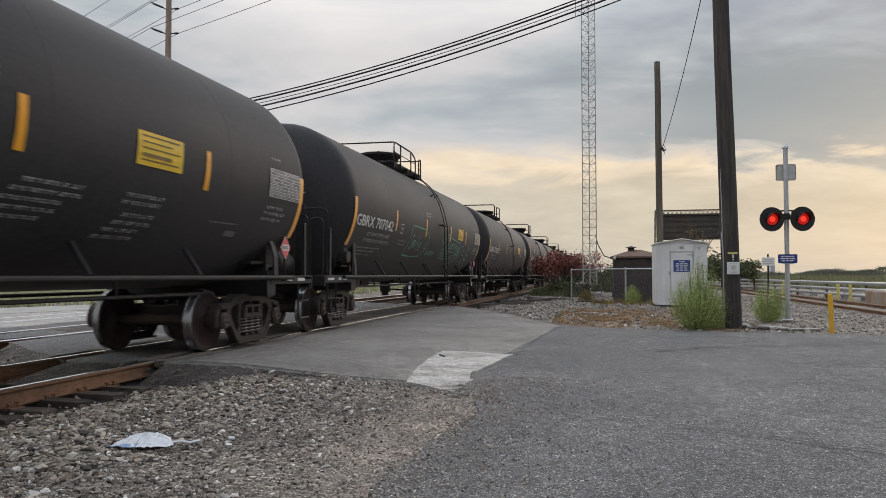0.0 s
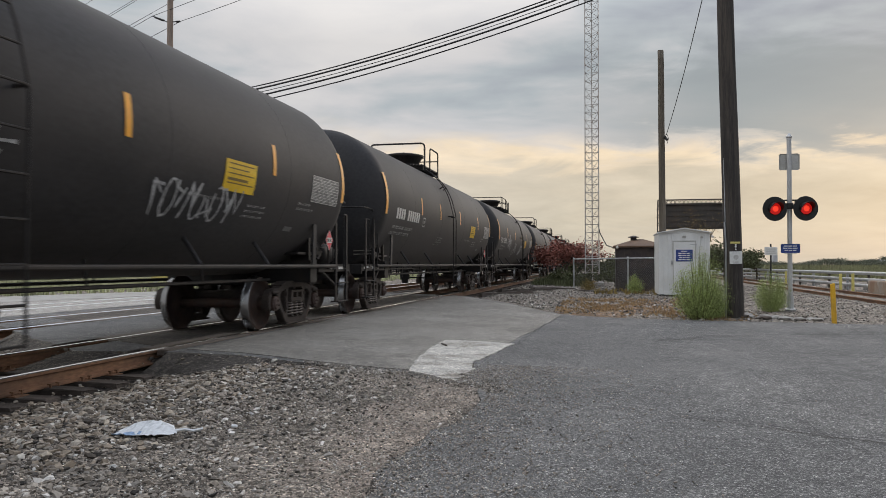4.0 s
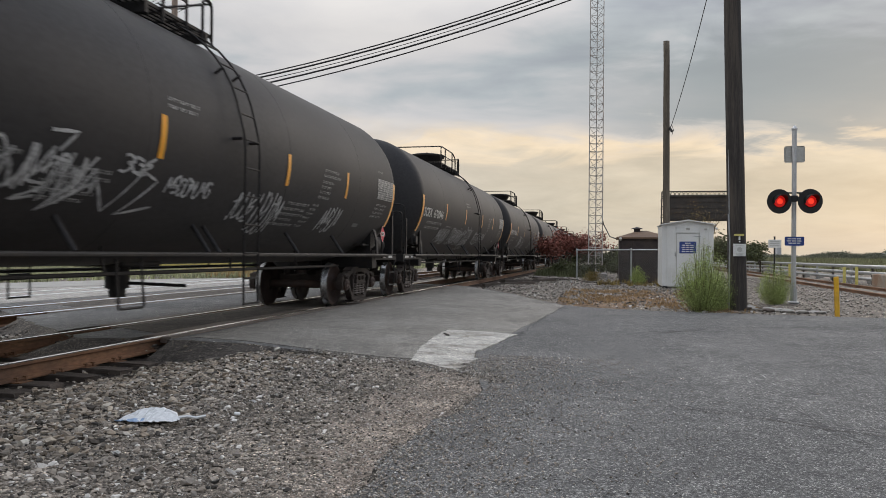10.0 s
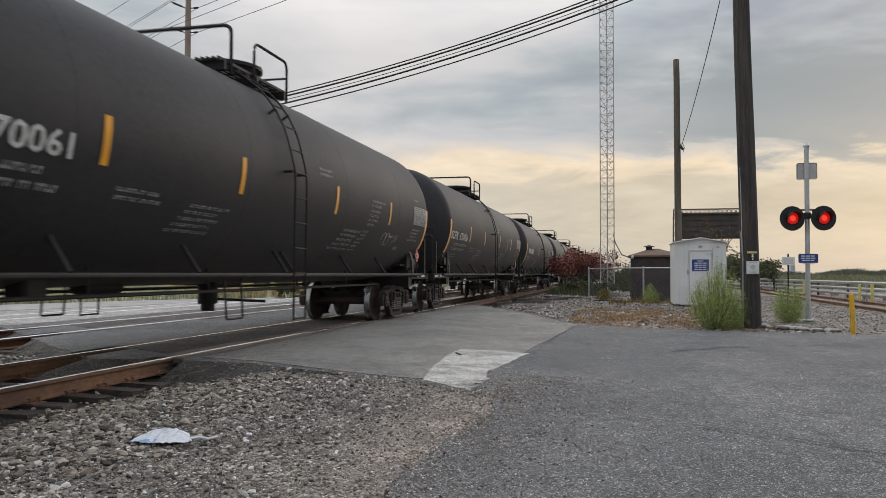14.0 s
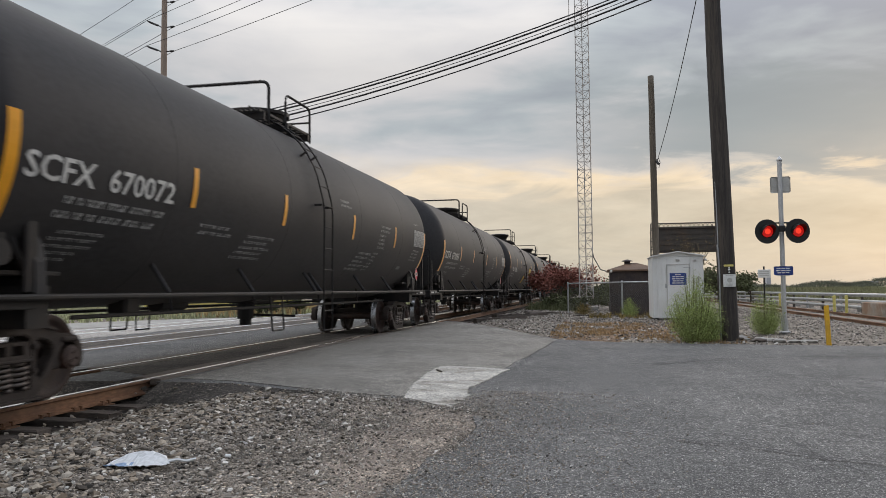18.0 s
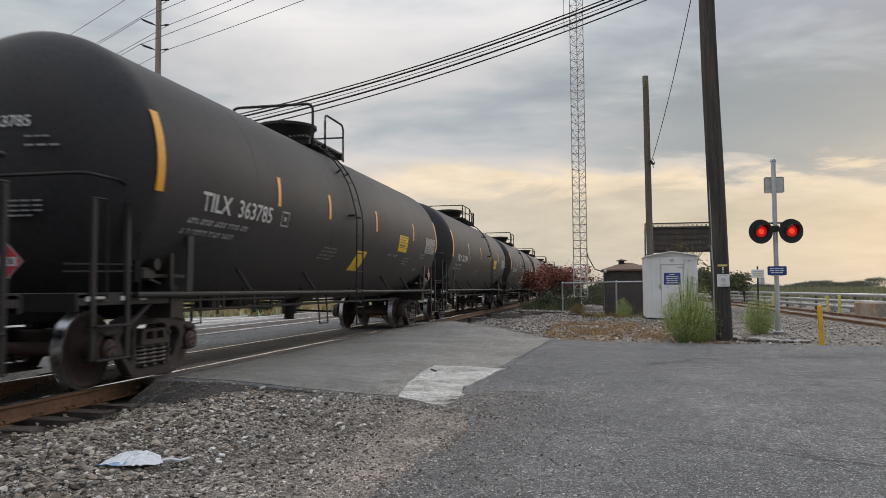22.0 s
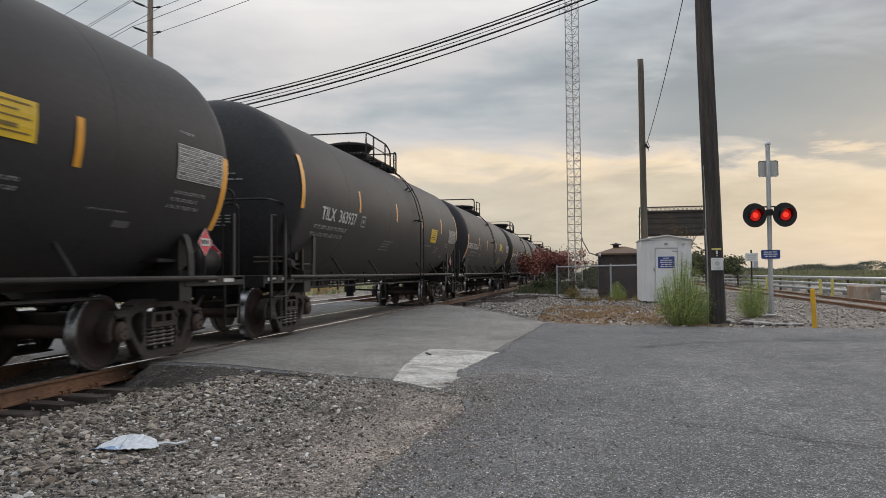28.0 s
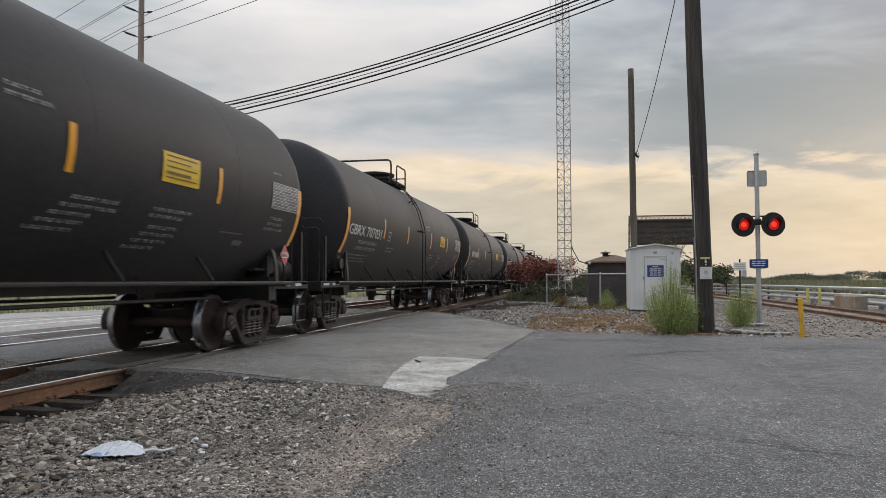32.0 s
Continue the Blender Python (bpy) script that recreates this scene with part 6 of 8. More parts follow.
def ring(cy, ca, ry, ra, turns=1.1, n=14):
    return [[(cy + ry * math.cos(6.283 * turns * i / n), ca + ra * math.sin(6.283 * turns * i / n)) for i in range(n + 1)]]


GRAFFITI = {
    1: (M_TEAL, "teal spray-painted graffiti", 0.034,
        [[(1.37, -18.2), (1.48, -12.0), (1.66, -9.7), (1.94, -9.9), (2.47, -13.0), (3.46, -15.2), (3.92, -15.0), (4.05, -20), (4.03, -26), (3.90, -31.4), (3.49, -29.7), (3.0, -28.0), (2.2, -28), (1.78, -27), (1.5, -23.5), (1.37, -18.2)],
         [(-3.11, -37.5), (-3.0, -20), (-2.88, -9.0), (-2.2, -9.4), (-1.3, -10.4), (-0.84, -18.0), (-0.95, -30), (-1.38, -37.2), (-2.2, -38.6), (-3.11, -37.5)],
         [(-1.25, -24), (-1.15, -29), (-0.95, -28), (-0.9, -22)], [(-1.1, -21), (-1.08, -24)]]
        + ring(1.16, -17.4, 0.13, 4.0) + word("Sn", 1.58, 2.18, -25.5, 13.0) + word("eeeee", 2.18, 3.62, -24.0, 10.5) + tag_runs(3, 3.58, 4.0, -31, -20, 3) + word("FRicKoooo", 1.18, 3.35, -37.8, 12.0, 0.05) + word("MTE", 3.98, 5.15, -41.0, 22.0, 0.0) + word("21", 5.38, 6.08, -36.0, 18.5, 0.1) + [[(5.5, -30.2), (6.15, -29.6)], [(4.95, -40.2), (5.27, -37.5), (5.5, -43)], [(5.6, -35), (5.95, -37.5), (5.98, -44)]]
        + word("Smile", -2.80, -1.60, -30.0, 14.0, 0.3) + word("beeee", -0.70, 0.35, -35.0, 7.5) + word("RE2", 6.58, 7.72, -27.0, 7.5)),
    4: (M_SPRAYW, "white sprayed tag", 0.035, tag_runs(28, -3.6, -1.9, -36, -13, 5) + slashes(28, -3.5, -1.7, -36, -13, 12) + tag_runs(30, -1.6, -0.3, -24, -14, 5) + tag_runs(29, 1.9, 3.9, -36, -19, 9)),
    6: (M_SPRAYW, "white spray-painted graffiti", 0.046, scrawl(42, -4.15, -2.95, -21, -9, 5) + scrawl(46, -4.0, -3.1, -25, -12, 4) + ring(-3.72, -4.5, 0.06, 2.0) + [[(-3.7, -6.5), (-3.62, -16)], [(-3.15, -16), (-2.85, -31), (-2.6, -24), (-2.5, -15)]]
        + scrawl(43, -1.40, -0.55, -28, -15, 4) + [[(-1.1, -28), (-1.0, -36), (-1.25, -38), (-1.4, -44)], [(-0.6, -20), (-0.3, -33), (-0.1, -24)]] + scrawl(44, 1.2, 2.1, -34, -16, 6, 0.5) + slashes(45, 1.2, 2.0, -36, -26, 5)),
    10: (M_SPRAYW, "white spray-painted graffiti", 0.036, scrawl(70, -3.85, -2.6, -36, -22, 5) + scrawl(71, -3.6, -2.4, -40, -26, 4) + [[(-3.1, -16), (-2.75, -15), (-2.95, -22)], [(-2.4, -22), (-2.9, -44), (-2.3, -30), (-2.0, -42), (-1.6, -24), (-1.3, -27), (-1.75, -43), (-1.2, -38)]]
        + scrawl(72, -2.05, -1.5, -25, -19, 3) + scrawl(73, -1.1, -0.15, -31, -24, 8, 0.2) + scrawl(74, 0.55, 1.2, -40, -26, 4) + scrawl(75, 1.3, 2.1, -46, -24, 5) + scrawl(76, 3.9, 4.7, -42, -26, 5, 0.6)),
    11: (M_SPRAYW, "white spray-painted graffiti", 0.034, scrawl(77, -5.0, -3.55, -42, -28, 8, 0.3) + scrawl(81, -4.8, -3.7, -45, -33, 5) + scrawl(78, -3.2, -0.7, -45, -25, 9, 0.2) + scrawl(82, -2.8, -1.2, -42, -28, 6)
        + scrawl(79, -0.75, 0.35, -44, -22, 7, 0.5) + scrawl(83, -0.9, 0.2, -52, -38, 4, 0.1) + scrawl(80, 1.0, 2.2, -42, -27, 6) + scrawl(84, 2.7, 3.4, -38, -27, 4)),
    12: (M_SPRAYW, "white spray-painted graffiti", 0.036, slashes(84, -3.2, -2.3, -43, -19, 11) + [[(-3.12, -13.5), (-3.05, -28)], [(-3.3, -20), (-2.8, -18)]] + scrawl(85, -3.0, -2.05, -36, -20, 5, 0.6) + scrawl(86, -1.85, -0.6, -42, -25, 7)),
    13: (M_SPRAYW, "faint white sprayed ring", 0.025, tag_runs(91, 5.2, 5.9, -34, -18, 4)),
    14: (M_SPRAYW, "faint white scrawl", 0.02, tag_runs(98, 4.6, 5.6, -34, -24, 4)),
    29: (M_SPRAYY, "yellow sprayed tag", 0.034, ring(4.0, -31, 0.18, 6, 1.2) + ring(4.15, -36, 0.14, 4) + tag_runs(203, 4.2, 5.0, -40, -30, 5)),
    30: (M_SPRAYW, "white sprayed tag", 0.045, [[(0.95, 8), (1.05, 18), (1.2, 17), (1.25, 10), (1.32, 17), (1.55, 16), (1.6, 11), (1.5, 10)], [(1.15, 6), (1.5, 7), (1.7, 3)]])}


def letter_car(car, k):
    fam = FAMILY[k][:4]
    rng = random.Random(100 + k)
    car["label"] = LOOKS[fam]
    mark = MARKS.get(k)
    if mark:
        if fam == "tilx":
            back = {3: 0.2, 6: 0.33}.get(k, 0.0)
            stencil(mark.replace(" ", "  "), -6.62 - back, -4.47 - back, -18.0, 0.25, M_WHITE, car, label="white reporting mark lettering")
        elif fam == "scfx":
            stencil(mark.replace(" ", "  "), -7.45, -5.05, -18.0, 0.245, M_WHITE, car, label="white reporting mark lettering")
        else:
            stencil(mark, -7.5, -4.78, -18.2, 0.235, M_WHITE, car, label="white reporting mark lettering")
        # the number again, small, on the near head
        me = text_shapes(mark, 0.185)
        bm = bmesh.new()
        bm.from_mesh(me)
        bpy.data.meshes.remove(me)
        lo = min(v.co.x for v in bm.verts)
        for v in bm.verts:
            x, z = v.co.x - lo - 0.50, TZ + 0.36 + v.co.y
            r = math.hypot(x, z - TZ) / TR
            v.co = Vector((x, -HALF - HEAD * math.sqrt(max(0, 1 - r ** 2.35)) - 0.02, z))
        part("end_number", bm, M_WHITE, car)
    else:
        bm = bmesh.new()
        for i in range(11):
            if i != 4:
                tank_patch(bm, -6.75 + i * 0.21, -6.6 + i * 0.21, -16, -7)
        part("reporting_mark", bm, M_WHITE, car)
    bm = bmesh.new()
    bars(bm, {"tilx": -6.85, "scfx": -6.85, "gbrx": -6.6}[fam], -22, 2, 1.9, 5.2, 2.6, rng, -0.08, 4)
    tagged(part("load_stencil", bm, M_GREYTXT, car, "small white load lettering"), kind="stuff")
    bm = bmesh.new()
    if fam == "scfx":
        if k % 2 == 0 or k > 14:
            bars(bm, -6.75, -34, 5, 0.9, 2.8, 1.3, rng, -0.09)
        bars(bm, -4.3, -24, 2, 0.95, 3.2, 1.6, rng)
        bars(bm, -2.9, -26, 5, 1.0, 3.0, 1.5, rng, -0.07)
        bars(bm, 0.80 if FAMILY[k] in WALK_END else -1.30, 7, 2, 0.70, 3.0, 1.5, rng)
        bars(bm, 2.3, -26, 5, 0.95, 3.4, 1.7, rng, -0.09)
        bars(bm, 3.55, -3, 2, 0.85, 3.2, 1.6, rng, -0.03)
        bars(bm, 3.5, -10, 4, 0.55, 3.2, 1.6, rng, -0.03)
        bars(bm, 3.3, -25, 6, 0.35, 2.9, 1.4, rng, -0.06, 2)
        bars(bm, 6.7, -17, 4, 0.75, 3.0, 1.5, rng, -0.05)
        bars(bm, 6.75, 7.5, 1, 0.42, 3.0, 1.2, rng, 0, 1)
    elif fam == "gbrx":
        bars(bm, -6.9, -34, 3, 1.7, 3.0, 1.3, rng, -0.08)
        bars(bm, -4.0, -24, 2, 0.85, 3.2, 1.5, rng)
        bars(bm, 0.80 if FAMILY[k] in WALK_END else -1.35, 7, 2, 0.65, 3.0, 1.5, rng)
        bars(bm, 1.85, -24, 5, 0.95, 3.2, 1.5, rng, -0.12)
        bars(bm, 3.35, -23.5, 2, 0.95, 3.0, 1.5, rng, -0.04)
        bars(bm, 3.4, -31.5, 4, 0.75, 3.4, 1.6, rng, -0.10)
        bars(bm, 5.2, -30, 1, 0.95, 3, 0.7, rng, 0, 1)
        bars(bm, 6.7, -18, 3, 0.75, 3.2, 1.5, rng, -0.05)
        bars(bm, 6.75, 7.5, 1, 0.42, 3.0, 1.2, rng, 0, 1)
    else:
        bars(bm, -1.85, -26, 4, 0.95, 2.6, 1.1, rng, -0.05)
        bars(bm, 2.6, -24, 1, 1.2, 3, 1.3, rng)
        bars(bm, 4.2, -25, 3, 0.8, 2.8, 1.1, rng, -0.03)
        bars(bm, 5.9, -19, 2, 0.7, 3, 1.3, rng)
    tagged(part("data_stencil", bm, M_GREYTXT, car, "small stencilled data lettering"), kind="stuff")
    # boxed mark after the number
    if fam != "scfx":
        bm = bmesh.new()
        y, a0, a1, e = -4.1 - {3: 0.2, 6: 0.33}.get(k, 0.0), -18.5, -10, 0.025
        tank_patch(bm, y, y + 0.30, a0, a0 + 1)
        tank_patch(bm, y, y + 0.30, a1 - 1, a1)
        tank_patch(bm, y, y + e, a0 + 1, a1 - 1)
        tank_patch(bm, y + 0.30 - e, y + 0.30, a0 + 1, a1 - 1)
        tank_patch(bm, y + 0.10, y + 0.20, a0 + 3, a1 - 3)
        part("boxed_mark", bm, M_GREYTXT, car)
    # data table by the far end
    bm = bmesh.new()
    t0, t1, ta, tb = (6.38, 7.62, -17, -1.8) if fam == "tilx" else (6.68, 7.80, -13, 1.4)
    tank_patch(bm, t0, t1, ta, tb, 0.008)
    part("data_panel", bm, M_TABLE, car, "white printed data panel")
    bm = bmesh.new()
    for i in range(10):
        a = ta + (tb - ta) * i / 9
        tank_patch(bm, t0, t1, a - 0.16, a + 0.16, 0.012)
    for y in (t0, t1 - 0.02):
        tank_patch(bm, y, y + 0.02, ta + 0.2, tb - 0.2, 0.013)
    tagged(part("panel_rule", bm, M_WHITE, car, "white ruled lines"), kind="stuff")
    bm = bmesh.new()
    for i in range(9):
        y, a = t0 + 0.05, ta + (tb - ta) * (i + 0.3) / 9
        while y < t1 - 0.12:
            w = rng.uniform(0.03, 0.13)
            if rng.random() < 0.72:
                tank_patch(bm, y, y + w, a, a + (tb - ta) / 9 * 0.42, 0.012)
            y += w + rng.uniform(0.015, 0.06)
    tagged(part("panel_print", bm, M_PRINT, car, "small grey print"), kind="stuff")
    if fam != "scfx":
        bm = bmesh.new()
        if fam == "gbrx":
            tank_patch(bm, 3.36, 4.26, -12.5, 0.3, 0.009)
        else:
            tank_patch(bm, 3.36, 4.26, -20.2, -5.6, 0.009)
        part("notice_panel", bm, M_PLATE_Y, car, "yellow printed notice panel")
        bm = bmesh.new()
        for i in range(5):
            a, y = (-1.0, 3.44) if fam == "gbrx" else (-7.0, 3.44)
            tank_patch(bm, y, y + 0.74 - 0.16 * (i % 2), a - i * 2.25 - (1.3 if i == 3 else 0.55), a - i * 2.25, 0.013)
        part("panel_print", bm, M_NOTICE, car)
        if fam == "tilx" and k in (3, 20, 21, 22, 24):
            bm = bmesh.new()
            tank_patch(bm, 0.12 - (0.2 if k == 3 else 0.0), 0.80 - (0.2 if k == 3 else 0.0), -42, -25, 0.009, skew=0.08)
            part("notice_panel", bm, M_PLATE_Y, car, "large yellow panel low on the side")
    bm = bmesh.new()
    tank_patch(bm, 5.75, 6.05, -37, -34)
    part("small_plate", bm, M_TABLE, car, "small pale plate")
    if fam != "tilx":
        bm = bmesh.new()
        box(bm, (1.28, -7.6, 1.55), (0.22, 0.30, 0.36), 0.05)
        rod(bm, (1.2, -7.75, 1.3), (1.2, -7.75, 1.95), 0.03, 8)
        rod(bm, (1.38, -7.62, 1.5), (1.46, -7.62, 1.5), 0.12, 16)
        box(bm, (1.44, -7.25, 1.5), (0.05, 0.16, 0.75), 0.02, pose(0, 0, 0, 0, 0, 0))
        rod(bm, (1.3, -7.5, 1.9), (1.44, -7.2, 1.15), 0.03, 6)
        part("brake_lever_stand", bm, M_BLACK, car, "black brake lever stand by the tank end")
    # graffiti
    if k in GRAFFITI:
        m, lab, w, runs = GRAFFITI[k]
        spray(car, m, runs, w, k, lab)
        car["label"] = "black tank car with white lettering and " + lab


def travelled(t):
    """How far the train has come at t seconds."""
    return -4.0454 + 17.91023 * t + 0.0048503 * t * t - 0.00022869 * t ** 3


# slack in the couplings, car by car
SLACK = {0: 0.03, 1: -0.04, 2: -0.10, 3: -0.20, 4: -0.12, 5: -0.05, 6: 0.10, 7: 0.20, 8: 0.15, 9: 0.12, 10: 0.12, 11: 0.10, 12: 0.10, 13: 0.10, 14: 0.08, 15: 0.06, 16: 0.03, 19: -0.05, 20: -0.16, 21: -0.12, 22: -0.08, 23: -0.02,
         24: 0.37, 25: 0.36, 26: 0.30, 27: 0.27, 28: 0.27, 29: 0.27, 30: 0.22, 31: 0.05, 32: 0.10, 33: 0.05}


def car_y(k, t):
    return k * PITCH - travelled(t) + SLACK.get(k, 0)


FIRST = {}
for k in range(NUM):
    fam = FAMILY[k]
    if fam in FIRST:
        CARS.append(copy_thing(FIRST[fam], pose(TRACKS[0], car_y(k, 0), 0)))
    else:
        FIRST[fam] = build_car_master(fam)
        CARS.append(FIRST[fam])
for fam in FIRST:
    k = CARS.index(FIRST[fam])
    FIRST[fam].matrix_basis = pose(TRACKS[0], car_y(k, 0), 0)
for k, c in enumerate(CARS):
    letter_car(c, k)


def motions():
    times = [i * 1.0 for i in range(33)]
    for k, c in enumerate(CARS):
        walk(c, [(t, pose(TRACKS[0], car_y(k, t), 0)) for t in times])
        for w in c.children_recursive:
            if not w.name.startswith("wheelset"):
                continue
            off = w.parent.matrix_basis.translation.y + w.matrix_basis.translation.y
            at = w.matrix_basis.translation.copy()
            spin = lambda t: math.degrees(travelled(t) / WR)
            near = [i for i in range(0, 961) if 4.0 < car_y(k, i / 30) + off < 27.0]
            if not near:
                continue
            rows = []
            if near[0] > 0:
                rows.append((0.0, pose(*at, spin(near[0] / 30))))
            rows += [(i / 30, pose(*at, spin(i / 30))) for i in near]
            if near[-1] < 960:
                rows.append((32.0, pose(*at, spin(near[-1] / 30))))
            if len(rows) > 1:
                walk(w, rows)
SETTING = set(scene.objects)
# ---- things beside the crossing ----
def wood_pole(name, base, top, r0, r1, material, label, seg=20, rings=24, seed=0):
    """A slightly crooked round timber pole."""
    bm = bmesh.new()
    a, b = Vector(base), Vector(top)
    rows = []
    for i in range(rings + 1):
        s = i / rings
        c = a.lerp(b, s) + Vector((noise.noise((s * 3, seed, 0)) * 0.03, noise.noise((s * 3, seed, 5)) * 0.03, 0))
        r = r0 + (r1 - r0) * s
        rows.append([bm.verts.new(c + Vector((math.cos(2 * math.pi * k / seg), math.sin(2 * math.pi * k / seg), 0)) * r * (1 + 0.035 * noise.noise((math.cos(k * 0.314) * 3, math.sin(k * 0.314) * 3, s * 4 + seed)))) for k in range(seg)])
    for p, q in zip(rows, rows[1:]):
        for k in range(seg):
            bm.faces.new((p[k], p[(k + 1) % seg], q[(k + 1) % seg], q[k])).smooth = True
    bm.faces.new(rows[-1])
    t = thing(name, label, "utility pole")
    part("pole_shaft", bm, material, t)
    return t


pole = wood_pole("utility_pole", (8.80, 18.3, -0.25), (8.53, 18.3, 12.0), 0.212, 0.160, M_POLE, "dark creosoted wooden utility pole with small notices", seed=3)
bm = bmesh.new()
box(bm, (0, 0, 0), (0.27, 0.012, 0.28), 0.004)
card = part("notice_card", bm, M_SIGNW, pole, "white printed notice card")
card.matrix_basis = pose(8.79, 18.075, 1.28, 0, 0, 4)
bm = bmesh.new()
lathe(bm, [(-0.004, 0.001), (-0.004, 0.055), (0.004, 0.055), (0.004, 0.001)], 18, "Y")
for i in range(3):
    box(bm, (0, -0.003, -0.085 - i * 0.018), (0.17 - i * 0.03, 0.004, 0.007))
box(bm, (0, -0.003, 0.10), (0.16, 0.004, 0.012))
p = part("card_print", bm, M_SIGNG, card)
p.matrix_basis = pose(0, -0.009, 0.01)
bm = bmesh.new()
box(bm, (0, 0, 0), (0.21, 0.01, 0.045), 0.003)
p = part("tag_plate", bm, M_PALEY, pole, "small yellow tag")
p.matrix_basis = pose(8.78, 18.075, 1.62)
bm = bmesh.new()
for z, r in ((1.57, 0.018), (1.53, 0.022), (1.47, 0.016)):
    rod(bm, (8.79, 18.10, z), (8.79, 18.06, z), r, 8)
part("nail_head", bm, M_SIGNW, pole)
bm = bmesh.new()
pipe(bm, [(8.60, 18.22, -0.1), (8.60, 18.20, 1.5), (8.57, 18.2, 2.1)], 0.02, 8)
pipe(bm, [(8.585, 18.2, 2.1), (8.55, 18.21, 4.3)], 0.012, 6)
part("ground_conduit", bm, M_GALV, pole, "thin grey conduit up the pole")

pole2 = wood_pole("utility_pole", (8.22, 31.6, -0.2), (8.16, 31.6, 9.76), 0.14, 0.118, M_POLE2, "bare grey-brown wooden pole behind the white bungalow", seed=8)
bm = bmesh.new()
rod(bm, (8.30, 31.5, 6.25), (8.38, 31.4, 6.1), 0.05, 10)
pipe(bm, [(8.30, 31.5, 6.3), (8.38, 31.42, 6.35), (8.44, 31.4, 6.15), (8.38, 31.4, 5.95)], 0.012, 6)
part("insulator", bm, M_LAMPBLK, pole2)


def wire(name, a, b, sag, r, label, n=24, group="overhead wires"):
    bm = bmesh.new()
    a, b = Vector(a), Vector(b)
    pipe(bm, [a.lerp(b, i / n) + Vector((0, 0, -4 * sag * (i / n) * (1 - i / n))) for i in range(n + 1)], r, 6)
    return solo(name, bm, M_CABLE, label, "cable", group)


wire("service_wire", (8.30, 31.45, 6.15), (8.64, 18.1, 9.6), 0.35, 0.012, "thin black service wire from the pole to the insulator")

# heavy cables across the tracks
for lift, r in ((-0.16, 0.035), (0.16, 0.05), (0.58, 0.05), (0.76, 0.035), (0.36, 0.02)):
    bm = bmesh.new()
    pts = []
    for i in range(41):
        x = -45 + i * 2.0
        d = x + 2.75
        pts.append((x, 41.0, 13.12 + 0.2508 * d + 0.00386 * d * d + lift))
    pipe(bm, pts, r, 6)
    solo("overhead_cable", bm, M_CABLE, "heavy black overhead cable spanning the tracks", "cable", "overhead wires")


def lattice_mast():
    m = thing("radio_mast", "tall slender galvanised lattice mast behind a fence", "mast", at=pose(5.25, 44.5, 0))
    H, w0, w1 = 30.0, 0.445, 0.43
    legs = [(math.cos(radians(a)), math.sin(radians(a))) for a in (-150, -30, 90)]
    for cx, cy in legs:
        bm = bmesh.new()
        rod(bm, (cx * w0, cy * w0, -0.1), (cx * w1, cy * w1, H), 0.032, 8, 0.022)
        part("mast_leg", bm, M_LATTICE, m)
    n = int((H - 0.3) / 0.46)
    for (ax, ay), (bx, by) in zip(legs, legs[1:] + legs[:1]):
        bm = bmesh.new()
        for j in range(n):
            z0, z1 = 0.2 + j * 0.46, 0.2 + (j + 1) * 0.46
            k0, k1 = w0 + (w1 - w0) * z0 / H, w0 + (w1 - w0) * z1 / H
            rod(bm, (ax * k0, ay * k0, z0), (bx * k0, by * k0, z0), 0.014, 5)
            if j % 2:
                rod(bm, (ax * k0, ay * k0, z0), (bx * k1, by * k1, z1), 0.012, 5)
            else:
                rod(bm, (bx * k0, by * k0, z0), (ax * k1, ay * k1, z1), 0.012, 5)
        tagged(part("mast_bracing", bm, M_LATTICE, m, "zigzag lattice bracing"), kind="stuff")
    bm = bmesh.new()
    rod(bm, (-0.72, 0, 16.2), (-0.72, 0, 19.4), 0.022, 6)
    rod(bm, (-0.72, 0, 16.6), (-0.2, 0, 16.4), 0.02, 6)
    part("whip_antenna", bm, M_LATTICE, m, "thin whip antenna on a bracket")
    bm = bmesh.new()
    box(bm, (0, 0, -0.05), (1.3, 1.3, 0.35), 0.03)
    part("mast_footing", bm, M_CONC, m)
    bm = bmesh.new()
    pipe(bm, [(0.34, -0.1, 3.4), (0.45, -0.3, 2.9), (0.8, -1.0, 2.2), (1.5, -3.2, 1.9), (1.65, -4.5, 1.85), (1.6, -5.4, 1.55), (1.75, -6.0, 1.6)], 0.03, 6)
    part("feed_line", bm, M_CABLE, m, "drooping black feed line to the hut")
    return m


lattice_mast()


